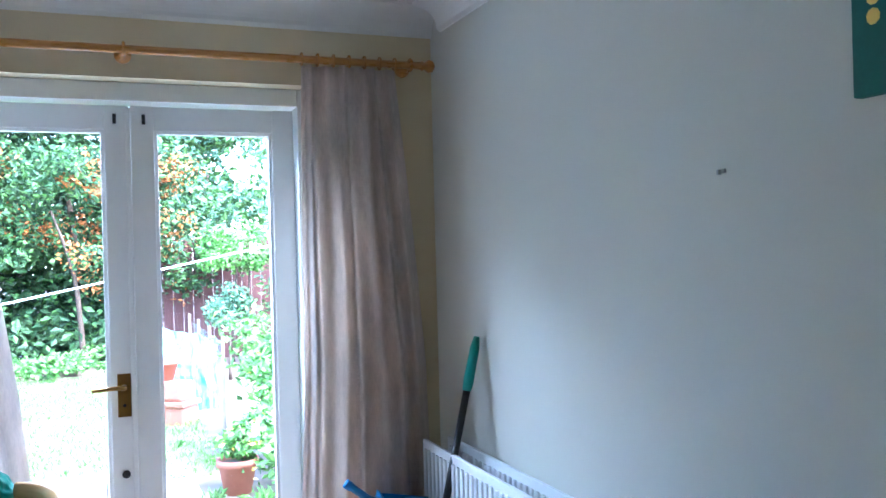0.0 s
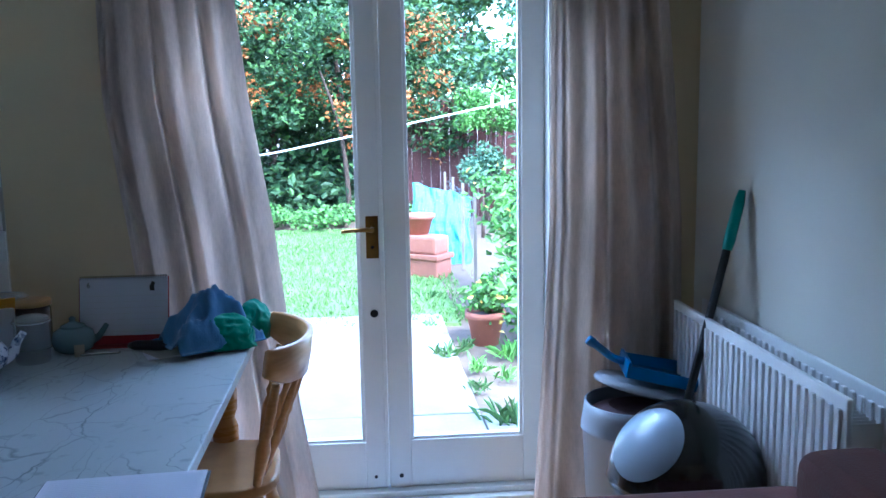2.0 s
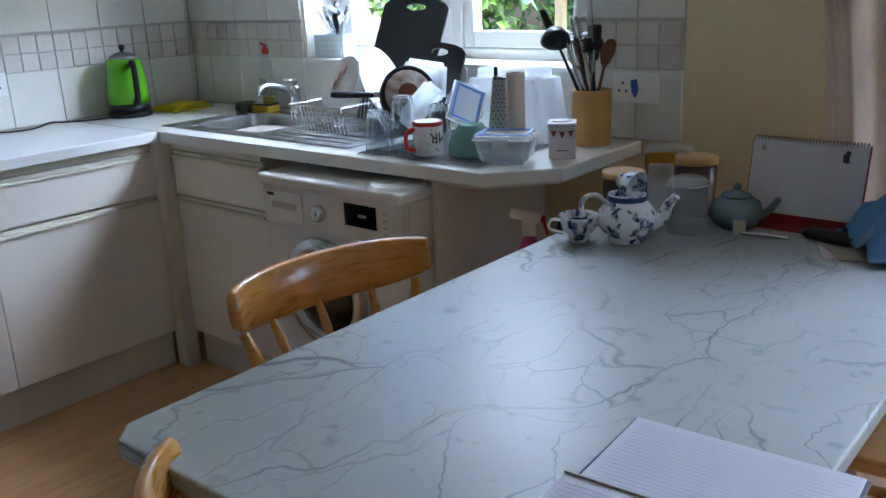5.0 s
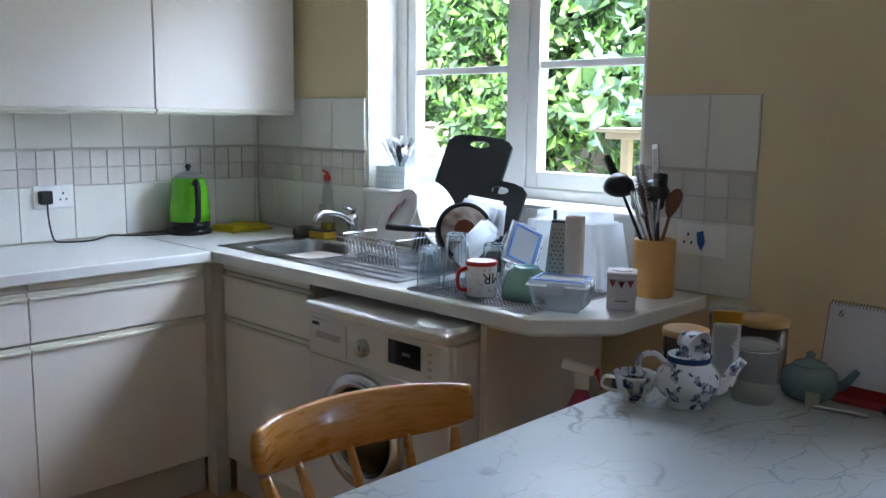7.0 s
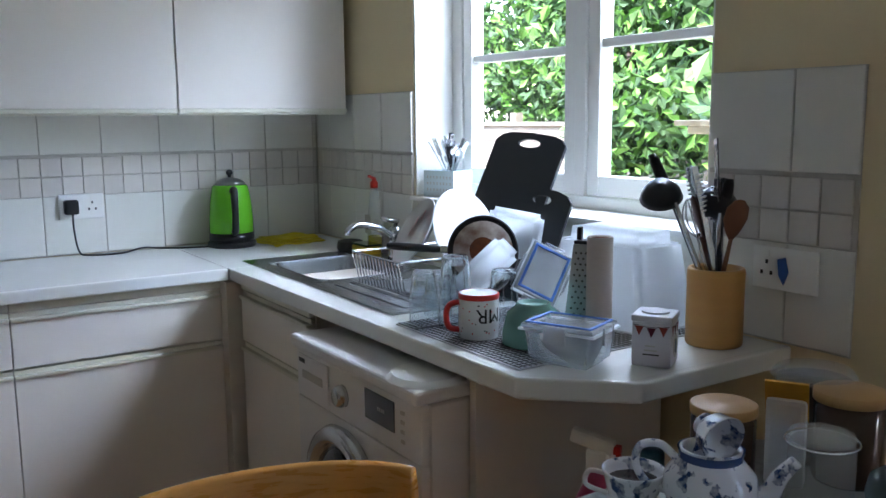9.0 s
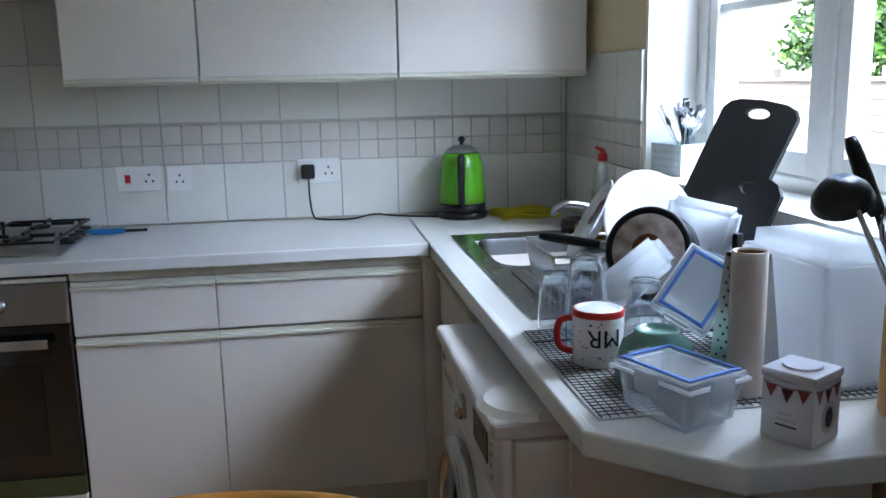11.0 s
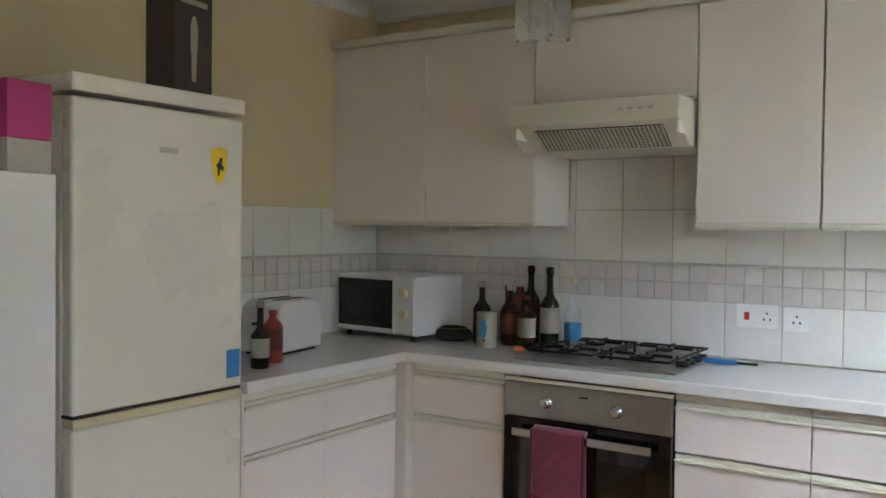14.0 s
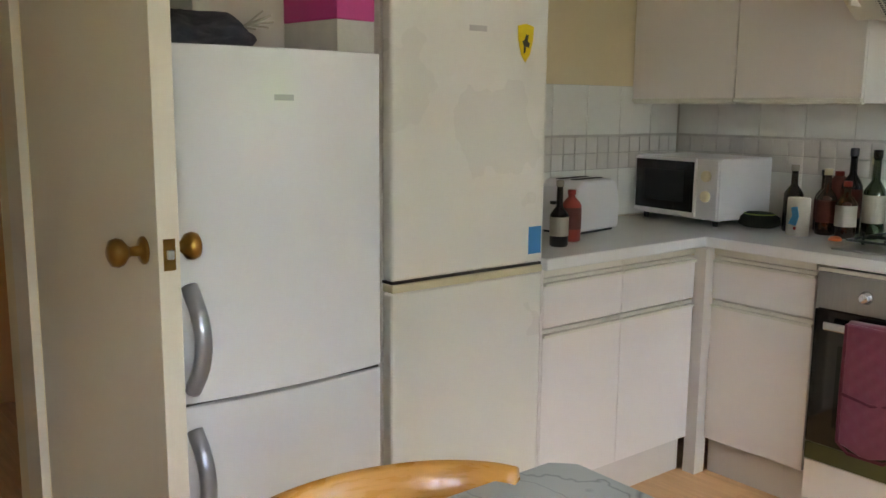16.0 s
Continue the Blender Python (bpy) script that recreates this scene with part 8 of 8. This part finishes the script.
br_ = thing("folded_bag", "dark grey striped folded bag on the glossy fridge freezer", "bag", Matrix.Translation((2.53, -2.58, 1.4605)))
lump("bag_body", material("dark_striped_fabric", "3d3c42", 0.85, vary=0.35, scale=40, stretch=(1, 6, 1), bump=0.5), br_, pose(0, 0, 0, 0, 0, 12), 0.115, 0.14, 0.055, 5.0, 0.3)
part("tassels", joined(*[tube([(-0.10, 0.03 + 0.01 * i, 0.05), (-0.135 - 0.006 * (i % 3), 0.035 + 0.012 * i, 0.045 + 0.012 * (i % 4))], 0.0022, 4) for i in range(7)]), "label_white", br_)
for i, (x, y) in enumerate(((2.40, -3.02), (2.50, -3.04))):
    v = thing("dried_flowers", "small glass vase with dried brown flowers at the wall", "vase", Matrix.Translation((x, y, 1.4605)))
    part("vase", lathe([(0.03, 0), (0.02, 0.06), (0.018, 0.10), (0.03, 0.17), (0.028, 0.17), (0.016, 0.10)], 20, False), "g_clear", v, smooth=True)
    scatter("dried_heads", material("dried_brown_petals", "6b5838", 0.9, vary=0.3, island=0.3), 160, clumps([(0, 0, 0.20), (0.01, 0.01, 0.17)], 0.035), 0.018, v, 300 + i)
    part("stem", tube([(0, 0, 0.02), (0.0, 0, 0.18)], 0.003, 5), "bark", v)
# pendant lamp
pd = thing("ceiling_lamp", "ribbed clear glass pendant lamp hanging in the kitchen", "ceiling lamp", Matrix.Translation((1.25, -1.76, 0)))
RIB = material("ribbed_clear_glass", "dfe2e2", 0.08, bump=0, transmission=0.8, ior=1.3, vary=0.02)
part("cable", tube([(0, 0, 2.39), (0, 0, 2.06)], 0.004, 6), "white_gloss", pd)
part("ceiling_rose", lathe([(0.045, 2.375), (0.05, 2.38), (0.05, 2.399)], 24), "white_gloss", pd, smooth=True)
part("holder", lathe([(0.022, 2.0), (0.024, 2.05), (0.01, 2.065)], 18), "chrome", pd, smooth=True)
for k in range(3):
    a = k * 2.094 + 0.4
    rb = []
    for i in range(13):
        rb += [(0.033 if i % 2 else 0.030, 1.84 + i * 0.013)]
    part("glass_shade", moved(lathe(rb, 22, False), Matrix.Translation((0.045 * math.cos(a), 0.045 * math.sin(a), 0))), RIB, pd, smooth=True)
part("crossbar", lathe([(0.06, 1.995), (0.06, 1.9995)], 24), "chrome", pd)
# box on top of the wall cupboards
ob_ = thing("box", "white papers lying on top of the wall cupboards", "paper", Matrix.Translation((0.17, -1.55, WZ1 + 0.033)))
part("sheets", box(-0.08, 0.08, -0.11, 0.11, 0, 0.014, 0.002), "label_white", ob_)


# ---- tiles on the walls and boards on the floor ----
def piece_mesh(name, w, h, t, mat, bev=0.0015):
    bm = box(0, t, 0, w, 0, h)
    bmesh.ops.bevel(bm, geom=[e for e in bm.edges if all(v.co.x > t / 2 for v in e.verts)], offset=bev, segments=1, affect="EDGES")
    me = bpy.data.meshes.new(name)
    bm.to_mesh(me)
    bm.free()
    me.materials.append(M[mat])
    return me


big = piece_mesh("tile", 0.197, 0.197, 0.0058, "tile")
small = piece_mesh("tile", 0.0637, 0.0637, 0.0062, "tile_small")
cuts = {}


def tile(me, parent, m, w=None, h=None, mat="tile"):
    if w is not None:
        key = (round(w, 3), round(h, 3), mat)
        if key not in cuts:
            cuts[key] = piece_mesh("tile", w, h, 0.0058, mat)
        me = cuts[key]
    o = new("tile", me)
    o.parent = parent
    o.matrix_basis = m


ROWS = [(TOP + 0.004, 0.199, "tile"), (1.098, 0.0637, "tile_small"), (1.1647, 0.0637, "tile_small"), (1.2384, 0.197, "tile")]


def clad(parent, u0, u1, origin, place, rows):
    """Tiles between u0 and u1 along a wall; joints fall at origin + k * 0.2."""
    for z, h, mat in rows:
        p = 0.2 if mat == "tile" else 0.2 / 3
        k = math.floor((u0 - origin) / p)
        while origin + k * p < u1 - 0.01:
            a, b = max(u0, origin + k * p + 0.0015), min(u1, origin + (k + 1) * p - 0.0015)
            if b - a > 0.012:
                tile(None, parent, place(a, z), b - a, h, mat)
            k += 1


west_p = lambda a, z: Matrix.Translation((0.0035, a, z))
north_p = lambda a, z: Matrix.Translation((a, -0.0035, z)) @ pose(0, 0, 0, 0, 0, -90)
south_p = lambda a, z: Matrix.Translation((1.40 - a, SOUTH + 0.0035, z)) @ pose(0, 0, 0, 0, 0, 90)
for nm, b, par in (("grout_bed", (0.0005, 0.0034, SOUTH + 0.004, -0.004, TOP, 1.437), wall_west), ("grout_bed", (0.0005, 0.0034, -2.25, -1.65, 1.4372, 1.785), wall_west),
                   ("grout_bed", (0.004, 0.728, -0.0034, -0.0005, TOP, 1.437), wall_north), ("grout_bed", (0.7282, 1.942, -0.0034, -0.0005, TOP, 1.077), wall_north),
                   ("grout_bed", (1.9422, 2.285, -0.0034, -0.0005, TOP, 1.437), wall_north), ("grout_bed", (0.004, 1.40, SOUTH + 0.0005, SOUTH + 0.0034, TOP, 1.437), wall_south)):
    part(nm, box(*b), "grout", par)
clad(wall_west, SOUTH + 0.006, -0.012, -1.826, west_p, ROWS)
clad(wall_west, -2.249, -1.651, -1.826, west_p, [(1.4384, 0.197, "tile"), (1.6384, 0.147, "tile")])
clad(wall_north, 0.012, 0.728, 0.128, north_p, ROWS)
clad(wall_north, 0.729, 1.941, 0.128, north_p, [(TOP + 0.004, 0.186, "tile")])
clad(wall_north, 1.943, 2.284, 1.943, north_p, ROWS)
clad(wall_south, 0.004, 1.388, 0.0, south_p, ROWS)

# laminate boards
rb_ = random.Random(2)
bw, bl = 0.192, 1.29
bmesh_cache = {}
x = 0.001
i = 0
while x < EAST - 0.002:
    w = min(bw, EAST - 0.001 - x)
    y = -5.0 - (i * 0.43) % bl
    while y < 0.10:
        a, b = max(y, -4.999), min(y + bl, 0.10 if DOOR_X0 + 0.02 < x and x + w < DOOR_X1 else -0.001)
        if b - a > 0.03:
            key = (round(w, 4), round(b - a, 3))
            if key not in bmesh_cache:
                bm = bmesh.new()
                for s in range(3):
                    off = (0.0, 0.4, 0.2)[s]
                    cuts_ = [0.0] + [q for q in (off, off + 0.43, off + 0.86) if 0.02 < q < b - a - 0.02] + [b - a]
                    for c0, c1 in zip(cuts_, cuts_[1:]):
                        st_ = box(s * w / 3 + 0.0002, (s + 1) * w / 3 - 0.0002, c0 + 0.0003, c1 - 0.0003, -0.0078, 0.0)
                        me_ = bpy.data.meshes.new("t")
                        st_.to_mesh(me_)
                        st_.free()
                        bm.from_mesh(me_)
                        bpy.data.meshes.remove(me_)
                me = bpy.data.meshes.new("board")
                bm.to_mesh(me)
                bm.free()
                me.materials.append(M["laminate"])
                bmesh_cache[key] = me
            o = new("board", bmesh_cache[key])
            o.parent = floor_base
            o.matrix_basis = Matrix.Translation((x, a + 0.0004, 0))
        y += bl
    x += bw + 0.0006
    i += 1
# skirting
sk = []
for b in ((2.30, DOOR_X0 - 0.002, -0.014, -0.0005), (DOOR_X1 + 0.002, EAST - 0.001, -0.014, -0.0005)):
    sk.append(box(b[0], b[1], b[2], b[3], 0.001, 0.09, 0.003))
sk.append(box(EAST - 0.014, EAST - 0.0005, -3.09, -0.016, 0.001, 0.09, 0.003))
tagged(part("baseboard", joined(*sk), "white_gloss"), "white painted skirting board", "baseboard", kind="structure")
